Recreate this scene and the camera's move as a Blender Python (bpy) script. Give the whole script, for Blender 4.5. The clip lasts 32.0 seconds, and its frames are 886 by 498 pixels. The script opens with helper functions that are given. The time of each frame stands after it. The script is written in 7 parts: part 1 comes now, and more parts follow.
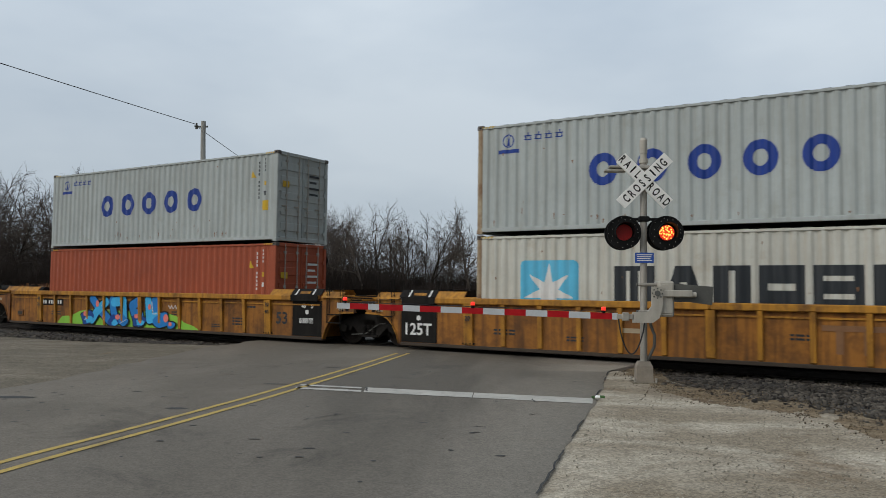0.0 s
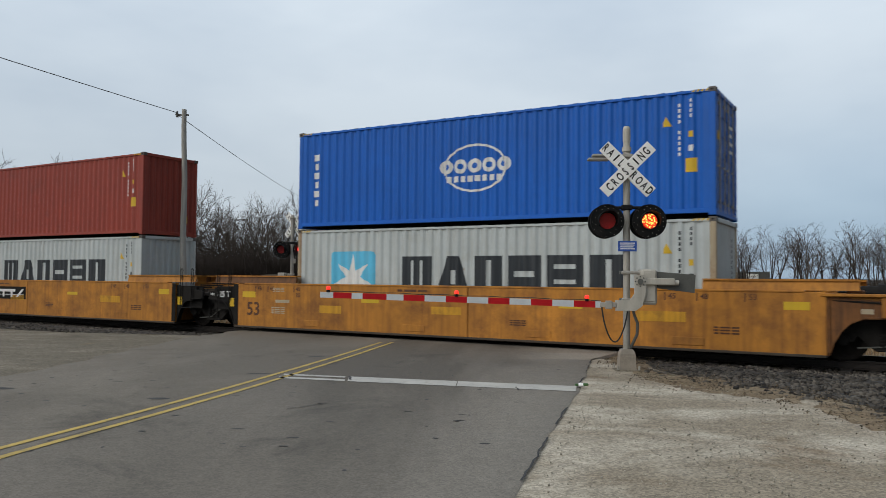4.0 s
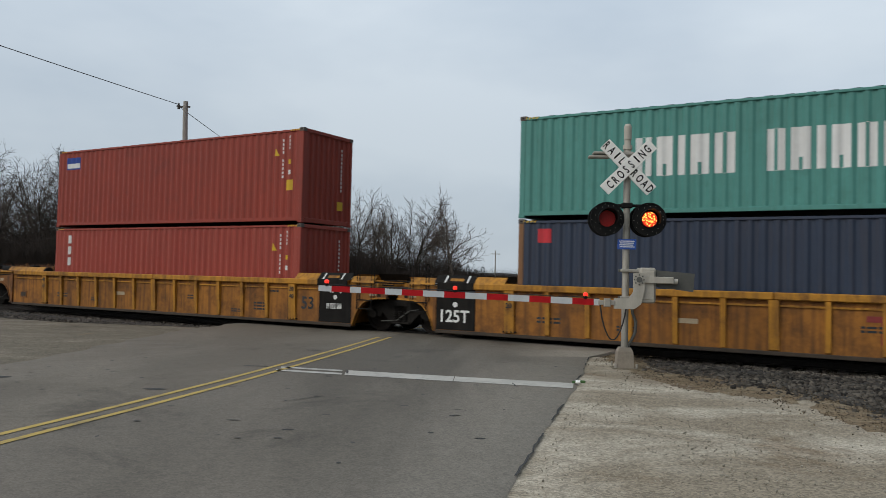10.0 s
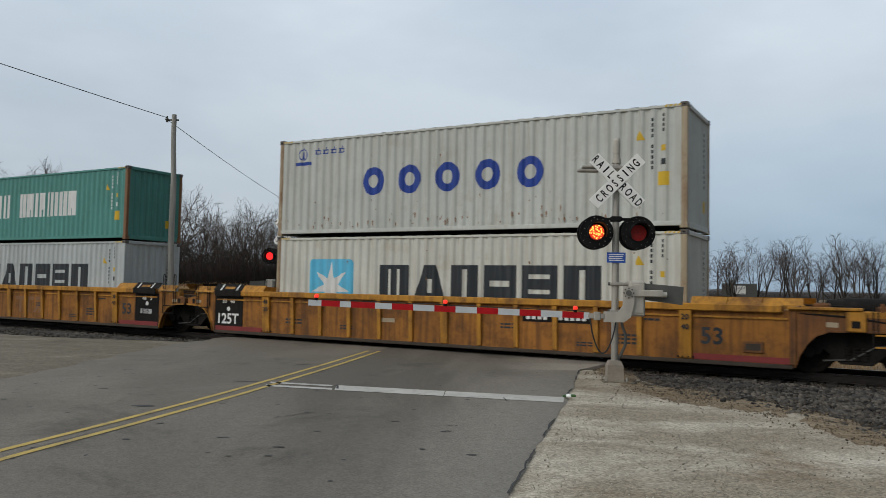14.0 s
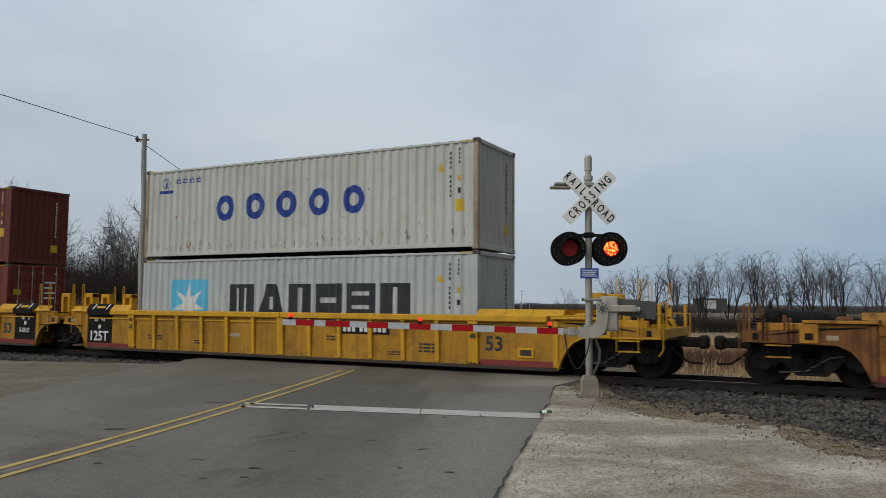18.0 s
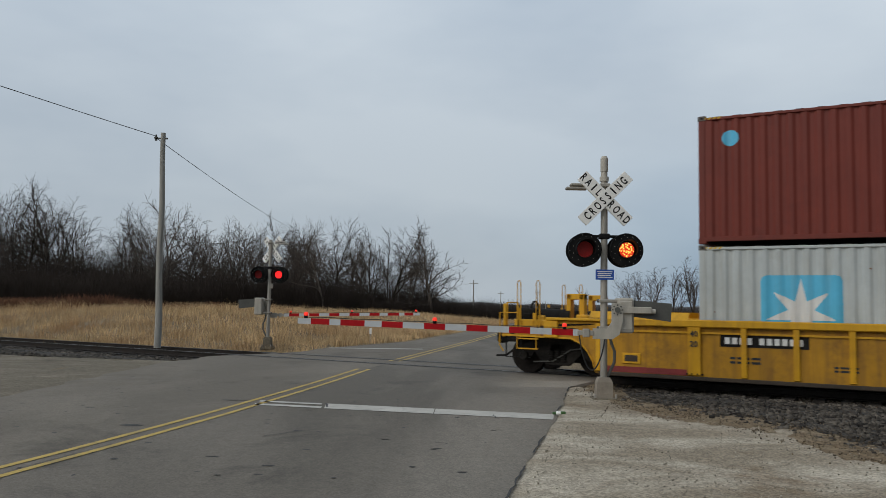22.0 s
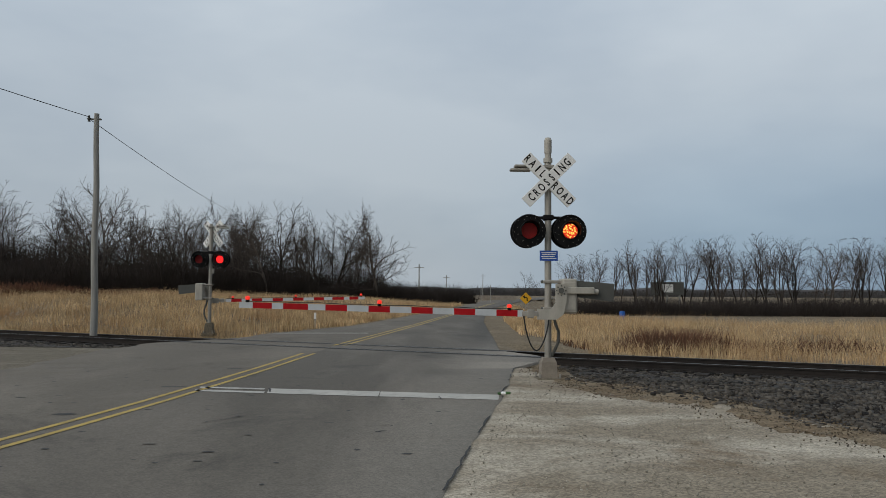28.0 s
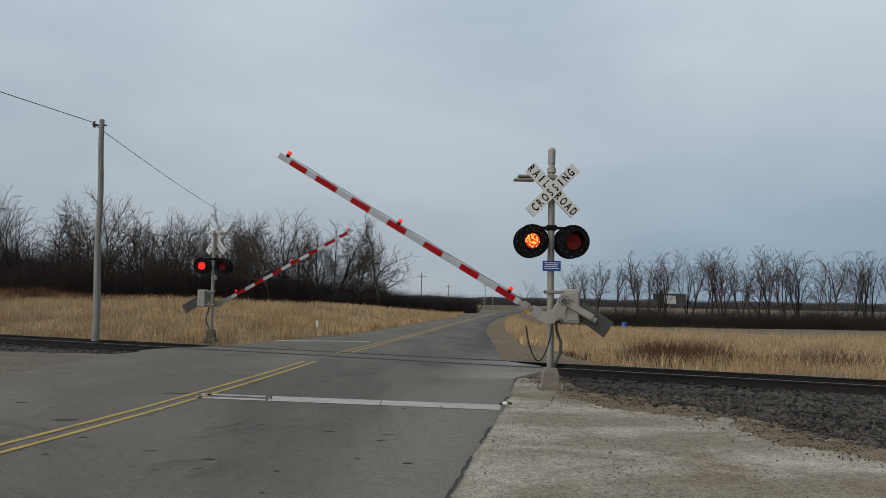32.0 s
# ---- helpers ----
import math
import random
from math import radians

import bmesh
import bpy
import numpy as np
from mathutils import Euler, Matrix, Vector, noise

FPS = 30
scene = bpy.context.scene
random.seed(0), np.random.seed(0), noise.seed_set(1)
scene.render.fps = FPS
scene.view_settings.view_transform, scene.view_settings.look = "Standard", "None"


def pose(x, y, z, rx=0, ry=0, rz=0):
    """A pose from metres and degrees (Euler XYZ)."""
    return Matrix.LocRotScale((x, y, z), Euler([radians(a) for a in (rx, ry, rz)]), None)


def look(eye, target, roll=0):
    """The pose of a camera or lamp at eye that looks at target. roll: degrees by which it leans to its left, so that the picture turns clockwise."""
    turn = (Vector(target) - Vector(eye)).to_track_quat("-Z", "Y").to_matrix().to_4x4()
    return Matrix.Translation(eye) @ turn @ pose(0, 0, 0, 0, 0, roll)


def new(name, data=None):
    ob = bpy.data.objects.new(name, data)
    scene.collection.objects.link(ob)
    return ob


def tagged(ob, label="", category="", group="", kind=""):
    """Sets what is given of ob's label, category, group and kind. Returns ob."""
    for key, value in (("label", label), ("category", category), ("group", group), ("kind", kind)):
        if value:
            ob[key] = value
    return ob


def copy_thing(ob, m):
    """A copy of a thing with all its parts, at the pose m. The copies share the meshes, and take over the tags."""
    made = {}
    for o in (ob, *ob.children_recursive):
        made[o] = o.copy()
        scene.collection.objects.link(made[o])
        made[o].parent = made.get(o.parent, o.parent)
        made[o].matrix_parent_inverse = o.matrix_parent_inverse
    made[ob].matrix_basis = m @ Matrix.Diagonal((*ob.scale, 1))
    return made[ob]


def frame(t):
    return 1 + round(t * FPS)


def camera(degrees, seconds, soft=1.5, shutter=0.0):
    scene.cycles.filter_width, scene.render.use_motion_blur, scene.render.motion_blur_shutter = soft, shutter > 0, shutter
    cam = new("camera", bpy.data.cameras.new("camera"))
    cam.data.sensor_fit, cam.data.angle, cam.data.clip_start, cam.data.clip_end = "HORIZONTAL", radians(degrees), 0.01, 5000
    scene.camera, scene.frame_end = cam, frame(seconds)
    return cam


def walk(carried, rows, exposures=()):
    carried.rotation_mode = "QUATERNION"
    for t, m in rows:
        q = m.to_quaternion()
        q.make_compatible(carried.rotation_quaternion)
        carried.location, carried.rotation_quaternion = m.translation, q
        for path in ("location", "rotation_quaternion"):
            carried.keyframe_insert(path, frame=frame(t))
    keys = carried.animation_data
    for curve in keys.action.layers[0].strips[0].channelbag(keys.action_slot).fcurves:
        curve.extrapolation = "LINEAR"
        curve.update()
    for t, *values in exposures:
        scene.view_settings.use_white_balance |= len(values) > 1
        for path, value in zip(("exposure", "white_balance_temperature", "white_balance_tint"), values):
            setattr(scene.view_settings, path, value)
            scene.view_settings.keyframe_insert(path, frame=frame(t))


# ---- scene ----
cam = camera(59.1, 32.0, soft=0.85, shutter=0.1)
PATH = [
    (0, (0.064, -0.026, 1.644), (-0.092, 1.965, 1.75), 0.7),
    (0.5, (0.059, -0.01, 1.66), (-0.068, 1.983, 1.758), -0.1),
    (1, (0.049, -0.021, 1.644), (-0.065, 1.973, 1.729), -0.5),
    (1.5, (0.039, 0.066, 1.633), (-0.058, 2.061, 1.725), -0.5),
    (2, (0.052, 0.013, 1.646), (-0.038, 2.009, 1.739), -0.3),
    (2.5, (0.038, -0.008, 1.602), (-0.038, 1.989, 1.684), 0.2),
    (4.5, (0.061, 0.016, 1.641), (-0.06, 2.011, 1.719), 0.6),
    (5, (0.039, 0.03, 1.644), (-0.08, 2.025, 1.719), 0.7),
    (5.5, (0.016, -0.002, 1.639), (-0.106, 1.993, 1.717), 0.8),
    (6, (0.041, -0.002, 1.639), (-0.085, 1.992, 1.718), 0.9),
    (6.5, (0.018, 0.007, 1.643), (-0.107, 2.001, 1.727), 1.0),
    (7, (0.054, 0.023, 1.638), (-0.078, 2.017, 1.719), 1.0),
    (7.5, (0.033, -0.001, 1.623), (-0.091, 1.993, 1.711), 1.1),
    (8, (0.057, 0.018, 1.619), (-0.054, 2.012, 1.712), 1.4),
    (8.5, (0.024, 0.006, 1.637), (-0.061, 2.002, 1.724), 1.7),
    (9, (0.013, -0.003, 1.633), (-0.086, 1.993, 1.715), 1.6),
    (9.5, (0.047, -0.003, 1.641), (-0.047, 1.993, 1.731), 1.1),
    (10, (0.077, 0.024, 1.607), (-0.037, 2.02, 1.678), 1.4),
    (10.5, (0.037, 0.026, 1.635), (-0.058, 2.022, 1.718), 1.6),
    (11, (0.054, 0.037, 1.631), (-0.041, 2.033, 1.705), 1.6),
    (11.5, (0.043, 0.032, 1.633), (-0.06, 2.028, 1.705), 1.6),
    (12, (0.042, -0.016, 1.646), (-0.064, 1.979, 1.734), 1.4),
    (12.5, (0.022, 0.003, 1.637), (-0.06, 1.999, 1.726), 1.5),
    (13, (0.003, -0.019, 1.627), (-0.084, 1.977, 1.72), 1.3),
    (13.5, (0.05, 0.011, 1.627), (-0.043, 2.007, 1.707), 1.5),
    (14, (0.054, 0.014, 1.651), (-0.032, 2.01, 1.752), 1.2),
    (14.5, (0.074, -0.009, 1.633), (-0.014, 1.986, 1.735), 1.2),
    (16.5, (0.038, -0.005, 1.643), (0.042, 1.992, 1.761), 1.3),
    (17, (0.057, -0.048, 1.614), (0.072, 1.946, 1.76), 1.4),
    (17.5, (0.03, -0.014, 1.625), (0.025, 1.982, 1.76), 1.3),
    (18, (0.033, -0.009, 1.639), (0.015, 1.985, 1.787), 0.5),
    (18.5, (0.065, -0.007, 1.631), (0.057, 1.987, 1.785), 0.5),
    (19, (0.059, -0.005, 1.634), (0.061, 1.989, 1.795), 0.8),
    (19.5, (0.032, -0.021, 1.638), (0.034, 1.973, 1.794), 1.0),
    (20, (0.036, -0.017, 1.642), (0.018, 1.976, 1.802), 1.0),
    (20.5, (0.073, -0.005, 1.632), (0.031, 1.989, 1.785), 0.9),
    (21, (0.06, -0.013, 1.648), (0.018, 1.98, 1.808), 0.6),
    (21.5, (0.029, -0.051, 1.639), (-0.021, 1.942, 1.794), 0.6),
    (22, (0.051, -0.028, 1.644), (-0.008, 1.965, 1.791), 1.0),
    (22.5, (0.042, -0.018, 1.644), (0.005, 1.977, 1.783), 1.0),
    (23, (0.046, 0.021, 1.644), (0.017, 2.017, 1.779), 1.3),
    (23.5, (0.045, 0.022, 1.642), (0.02, 2.018, 1.769), 1.6),
    (24, (0.042, 0.015, 1.649), (0.019, 2.011, 1.773), 1.5),
    (24.5, (0.046, 0.016, 1.648), (0.014, 2.012, 1.772), 1.4),
    (25, (0.069, 0.036, 1.642), (0.065, 2.032, 1.77), 1.5),
    (25.5, (0.053, 0.032, 1.643), (0.052, 2.028, 1.769), 1.5),
    (27.5, (0.068, 0.096, 1.604), (0.176, 2.09, 1.712), 0.5),
    (28, (0.067, 0.072, 1.604), (0.148, 2.067, 1.713), 0.4),
    (28.5, (0.064, 0.065, 1.605), (0.148, 2.06, 1.718), 0.4),
    (29, (0.067, 0.056, 1.604), (0.147, 2.051, 1.72), 0.5),
    (29.5, (0.061, 0.063, 1.611), (0.139, 2.058, 1.727), 0.6),
    (30, (0.053, 0.063, 1.612), (0.132, 2.058, 1.728), 0.8),
    (30.5, (0.045, 0.047, 1.607), (0.12, 2.042, 1.732), 0.8),
    (31, (0.068, 0.062, 1.613), (0.141, 2.057, 1.743), 0.8),
    (31.5, (0.069, 0.056, 1.606), (0.139, 2.05, 1.736), 0.9),
    (32, (0.062, 0.079, 1.605), (0.136, 2.073, 1.737), 1.0),
]
walk(cam, [(t, look(eye, aim, lean)) for t, eye, aim, lean in PATH],
     exposures=((0, -0.04), (2, 0.06), (5, 0.1), (8, -0.04), (11, 0.06), (13, 0.08), (14, 0.0), (17, -0.04), (18, -0.12), (20.5, -0.08), (23, -0.25), (32, -0.28)))

# ---------- light ----------
TRACK_TURN = -27.6
U = Vector((math.cos(radians(TRACK_TURN)), math.sin(radians(TRACK_TURN)), 0))
N = Vector((-U.y, U.x, 0))
TRACK_D = 19.22          # distance of the track's centre line from the origin


def track(s, d=0.0, z=0.0):
    return U * s + N * (TRACK_D + d) + Vector((0, 0, z))


world = bpy.data.worlds.new("overcast_sky")
scene.world = world
world.use_nodes = True
wn, wl = world.node_tree.nodes, world.node_tree.links
wn.clear()
w_out = wn.new("ShaderNodeOutputWorld")
w_bg = wn.new("ShaderNodeBackground")
w_sky = wn.new("ShaderNodeTexSky")
w_sky.sky_type = "NISHITA"
w_sky.sun_disc = False
w_sky.sun_elevation = radians(36)
w_sky.sun_rotation = radians(233)
w_sky.air_density, w_sky.dust_density, w_sky.ozone_density = 1.0, 2.0, 1.5
w_co = wn.new("ShaderNodeTexCoord")
w_map = wn.new("ShaderNodeMapping")
w_map.inputs["Scale"].default_value = (1.0, 1.0, 2.6)
w_noise = wn.new("ShaderNodeTexNoise")
w_noise.inputs["Scale"].default_value = 1.5
w_noise.inputs["Detail"].default_value = 5.0
w_noise.inputs["Roughness"].default_value = 0.5
w_ramp = wn.new("ShaderNodeValToRGB")
w_ramp.color_ramp.elements[0].position, w_ramp.color_ramp.elements[0].color = 0.36, (4.05, 4.85, 5.75, 1)
w_ramp.color_ramp.elements[1].position, w_ramp.color_ramp.elements[1].color = 0.66, (6.15, 6.85, 7.45, 1)
w_mix = wn.new("ShaderNodeMix")
w_mix.data_type = "RGBA"
w_mix.inputs[0].default_value = 0.88
wl.new(w_co.outputs["Generated"], w_map.inputs[0])
wl.new(w_map.outputs[0], w_noise.inputs["Vector"])
wl.new(w_noise.outputs["Fac"], w_ramp.inputs[0])
wl.new(w_sky.outputs[0], w_mix.inputs[6])
wl.new(w_ramp.outputs[0], w_mix.inputs[7])
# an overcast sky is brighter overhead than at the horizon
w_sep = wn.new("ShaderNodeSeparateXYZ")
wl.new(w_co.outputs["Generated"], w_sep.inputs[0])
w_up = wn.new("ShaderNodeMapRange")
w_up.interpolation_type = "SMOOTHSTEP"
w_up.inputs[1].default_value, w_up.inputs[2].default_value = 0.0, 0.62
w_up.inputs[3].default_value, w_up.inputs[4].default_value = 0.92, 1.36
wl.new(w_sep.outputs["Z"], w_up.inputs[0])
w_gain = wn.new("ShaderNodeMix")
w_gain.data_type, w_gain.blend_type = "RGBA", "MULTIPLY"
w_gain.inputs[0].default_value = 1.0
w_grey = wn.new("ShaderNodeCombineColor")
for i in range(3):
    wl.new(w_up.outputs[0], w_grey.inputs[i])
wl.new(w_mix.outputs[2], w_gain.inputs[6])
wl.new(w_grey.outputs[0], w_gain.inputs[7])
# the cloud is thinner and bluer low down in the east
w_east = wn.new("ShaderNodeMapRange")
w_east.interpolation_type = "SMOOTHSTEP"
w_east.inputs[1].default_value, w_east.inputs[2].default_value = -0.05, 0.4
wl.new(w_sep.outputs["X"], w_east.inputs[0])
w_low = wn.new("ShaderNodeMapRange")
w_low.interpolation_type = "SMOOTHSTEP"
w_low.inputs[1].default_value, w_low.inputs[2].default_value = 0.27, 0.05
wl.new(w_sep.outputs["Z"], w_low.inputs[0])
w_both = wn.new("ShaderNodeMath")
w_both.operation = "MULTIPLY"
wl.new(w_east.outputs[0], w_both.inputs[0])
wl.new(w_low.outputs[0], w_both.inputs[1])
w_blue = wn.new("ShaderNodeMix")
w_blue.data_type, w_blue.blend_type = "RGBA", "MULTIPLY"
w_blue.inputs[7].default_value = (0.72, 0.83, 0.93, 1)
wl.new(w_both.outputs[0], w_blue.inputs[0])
# added dimming of the unseen sky towards U, to shade the container ends
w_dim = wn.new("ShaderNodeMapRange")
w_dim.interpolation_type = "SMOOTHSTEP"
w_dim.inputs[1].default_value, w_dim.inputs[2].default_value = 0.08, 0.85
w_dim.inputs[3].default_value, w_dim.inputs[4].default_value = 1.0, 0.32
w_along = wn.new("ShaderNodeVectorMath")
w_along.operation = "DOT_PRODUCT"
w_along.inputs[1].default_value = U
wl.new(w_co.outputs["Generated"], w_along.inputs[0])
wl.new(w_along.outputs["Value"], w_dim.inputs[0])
w_dimmed = wn.new("ShaderNodeVectorMath")
w_dimmed.operation = "SCALE"
wl.new(w_gain.outputs[2], w_dimmed.inputs[0])
wl.new(w_dim.outputs[0], w_dimmed.inputs["Scale"])
wl.new(w_dimmed.outputs[0], w_blue.inputs[6])
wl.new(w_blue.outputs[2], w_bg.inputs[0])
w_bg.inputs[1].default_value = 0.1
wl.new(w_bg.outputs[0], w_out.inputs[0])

sun = new("sun", bpy.data.lights.new("sun", "SUN"))
sun.data.energy, sun.data.angle, sun.data.color = 1.15, radians(45), (1.0, 0.93, 0.82)
sun.matrix_world = look((0, 0, 50), (25, 19, 27))


# ---------- materials ----------
def mat(name, base, rough=0.6, metal=0.0, vary=0.25, scale=3.0, dirt=None, dirt_amount=0.0, dirt_scale=1.2, bump=0.0,
        bump_scale=40.0, stretch=(1, 1, 1), obj_vary=0.0, spec=0.5, streak=0.0):
    """Painted or natural surface: base colour broken up at two scales, with stains, streaks and fine relief."""
    m = bpy.data.materials.new(name)
    m.use_nodes = True
    nt, lk = m.node_tree.nodes, m.node_tree.links
    b = nt["Principled BSDF"]
    b.inputs["Roughness"].default_value = rough
    b.inputs["Metallic"].default_value = metal
    b.inputs["Specular IOR Level"].default_value = spec
    co = nt.new("ShaderNodeTexCoord")
    mp = nt.new("ShaderNodeMapping")
    mp.inputs["Scale"].default_value = stretch
    lk.new(co.outputs["Object"], mp.inputs[0])

    def noise_tex(sc, detail=4.0, rough_=0.6):
        t = nt.new("ShaderNodeTexNoise")
        t.inputs["Scale"].default_value = sc
        t.inputs["Detail"].default_value = detail
        t.inputs["Roughness"].default_value = rough_
        lk.new(mp.outputs[0], t.inputs["Vector"])
        return t

    def mixer(fac, a, c, kind="MIX"):
        x = nt.new("ShaderNodeMix")
        x.data_type, x.blend_type = "RGBA", kind
        for slot, v in ((0, fac), (6, a), (7, c)):
            if isinstance(v, (int, float)):
                x.inputs[slot].default_value = v
            elif isinstance(v, tuple):
                x.inputs[slot].default_value = (*v, 1)
            else:
                lk.new(v, x.inputs[slot])
        return x.outputs[2]

    def ramp(src, lo, hi):
        r = nt.new("ShaderNodeMapRange")
        r.inputs[1].default_value, r.inputs[2].default_value = lo, hi
        lk.new(src, r.inputs[0])
        return r.outputs[0]

    big, fine = noise_tex(scale, 5.0), noise_tex(scale * 11, 3.0)
    dark = tuple(c * (1 - vary) for c in base)
    light = tuple(min(1.0, c * (1 + vary)) for c in base)
    col = mixer(ramp(big.outputs["Fac"], 0.3, 0.7), dark, light)
    grain = mixer(ramp(fine.outputs["Fac"], 0.25, 0.75), (1 - 0.5 * vary,) * 3, (1 + 0.35 * vary,) * 3)
    col = mixer(1.0, col, grain, "MULTIPLY")
    if streak:
        sm = nt.new("ShaderNodeMapping")
        sm.inputs["Scale"].default_value = (6.0, 6.0, 0.35)
        lk.new(co.outputs["Object"], sm.inputs[0])
        st = nt.new("ShaderNodeTexNoise")
        st.inputs["Scale"].default_value = 1.6
        st.inputs["Detail"].default_value = 4.0
        lk.new(sm.outputs[0], st.inputs["Vector"])
        sk = nt.new("ShaderNodeMath")
        sk.operation = "MULTIPLY"
        sk.inputs[1].default_value = streak
        lk.new(ramp(st.outputs["Fac"], 0.45, 0.68), sk.inputs[0])
        col = mixer(sk.outputs[0], col, dirt or tuple(c * 0.4 for c in base))
    if dirt and dirt_amount:
        stain = noise_tex(dirt_scale, 7.0, 0.7)
        f = nt.new("ShaderNodeMath")
        f.operation = "MULTIPLY"
        f.inputs[1].default_value = min(1.0, dirt_amount * 1.6)
        lk.new(ramp(stain.outputs["Fac"], 0.68 - 0.32 * dirt_amount, 0.9 - 0.25 * dirt_amount), f.inputs[0])
        col = mixer(f.outputs[0], col, dirt)
    if obj_vary:
        info = nt.new("ShaderNodeObjectInfo")
        r = nt.new("ShaderNodeMapRange")
        r.inputs[3].default_value, r.inputs[4].default_value = 1 - obj_vary, 1 + obj_vary
        lk.new(info.outputs["Random"], r.inputs[0])
        cb = nt.new("ShaderNodeCombineColor")
        for i in range(3):
            lk.new(r.outputs[0], cb.inputs[i])
        col = mixer(1.0, col, cb.outputs[0], "MULTIPLY")
    lk.new(col, b.inputs["Base Color"])
    if bump:
        bn = nt.new("ShaderNodeBump")
        bn.inputs["Strength"].default_value = bump
        bn.inputs["Distance"].default_value = 0.02
        bt = noise_tex(bump_scale, 4.0)
        lk.new(bt.outputs["Fac"], bn.inputs["Height"])
        lk.new(bn.outputs[0], b.inputs["Normal"])
    rr = nt.new("ShaderNodeMapRange")
    rr.inputs[3].default_value, rr.inputs[4].default_value = max(0.05, rough - 0.1), min(1.0, rough + 0.12)
    lk.new(big.outputs["Fac"], rr.inputs[0])
    lk.new(rr.outputs[0], b.inputs["Roughness"])
    return m


def glow(name, colour, strength, speck=0.0):
    m = bpy.data.materials.new(name)
    m.use_nodes = True
    nt, lk = m.node_tree.nodes, m.node_tree.links
    b = nt["Principled BSDF"]
    b.inputs["Base Color"].default_value = (*[c * 0.4 for c in colour], 1)
    b.inputs["Emission Color"].default_value = (*colour, 1)
    b.inputs["Emission Strength"].default_value = strength
    if speck:
        # rows of single LEDs
        co = nt.new("ShaderNodeTexCoord")
        vo = nt.new("ShaderNodeTexVoronoi")
        vo.inputs["Scale"].default_value = 26.0
        lk.new(co.outputs["Object"], vo.inputs["Vector"])
        r = nt.new("ShaderNodeMapRange")
        r.inputs[1].default_value, r.inputs[2].default_value = 0.15, 0.6
        r.inputs[3].default_value, r.inputs[4].default_value = strength * 1.5, strength * 0.5
        lk.new(vo.outputs["Distance"], r.inputs[0])
        lk.new(r.outputs[0], b.inputs["Emission Strength"])
        cr = nt.new("ShaderNodeValToRGB")
        cr.color_ramp.elements[0].position, cr.color_ramp.elements[0].color = 0.3, (1.0, 0.56, 0.1, 1)
        cr.color_ramp.elements[1].position, cr.color_ramp.elements[1].color = 0.58, (1.0, 0.03, 0.01, 1)
        lk.new(vo.outputs["Distance"], cr.inputs[0])
        lk.new(cr.outputs[0], b.inputs["Emission Color"])
    return m


def island_mat(name, light, dark, patch=None):
    """Straw and stalks: every blade its own tone."""
    m = bpy.data.materials.new(name)
    m.use_nodes = True
    nt, lk = m.node_tree.nodes, m.node_tree.links
    b = nt["Principled BSDF"]
    b.inputs["Roughness"].default_value = 0.8
    b.inputs["Specular IOR Level"].default_value = 0.2
    g = nt.new("ShaderNodeNewGeometry")
    r = nt.new("ShaderNodeValToRGB")
    r.color_ramp.elements[0].color = (*dark, 1)
    r.color_ramp.elements[1].color = (*light, 1)
    lk.new(g.outputs["Random Per Island"], r.inputs[0])
    t = nt.new("ShaderNodeTexNoise")
    t.inputs["Scale"].default_value = 0.8
    t.inputs["Detail"].default_value = 4.0
    co = nt.new("ShaderNodeTexCoord")
    lk.new(co.outputs["Object"], t.inputs["Vector"])
    mr = nt.new("ShaderNodeMapRange")
    mr.inputs[1].default_value, mr.inputs[2].default_value, mr.inputs[3].default_value, mr.inputs[4].default_value = 0.3, 0.7, 0.6, 1.28
    lk.new(t.outputs["Fac"], mr.inputs[0])
    cb = nt.new("ShaderNodeCombineColor")
    for i in range(3):
        lk.new(mr.outputs[0], cb.inputs[i])
    x = nt.new("ShaderNodeMix")
    x.data_type, x.blend_type = "RGBA", "MULTIPLY"
    x.inputs[0].default_value = 1.0
    lk.new(r.outputs[0], x.inputs[6])
    lk.new(cb.outputs[0], x.inputs[7])
    out = x.outputs[2]
    if patch:
        t2 = nt.new("ShaderNodeTexNoise")
        t2.inputs["Scale"].default_value, t2.inputs["Detail"].default_value = 0.22, 5.0
        lk.new(co.outputs["Object"], t2.inputs["Vector"])
        r2 = nt.new("ShaderNodeMapRange")
        r2.inputs[1].default_value, r2.inputs[2].default_value, r2.inputs[4].default_value = 0.5, 0.68, 0.75
        lk.new(t2.outputs["Fac"], r2.inputs[0])
        x2 = nt.new("ShaderNodeMix")
        x2.data_type = "RGBA"
        lk.new(r2.outputs[0], x2.inputs[0])
        lk.new(out, x2.inputs[6])
        x2.inputs[7].default_value = (*patch, 1)
        out = x2.outputs[2]
    lk.new(out, b.inputs["Base Color"])
    return m


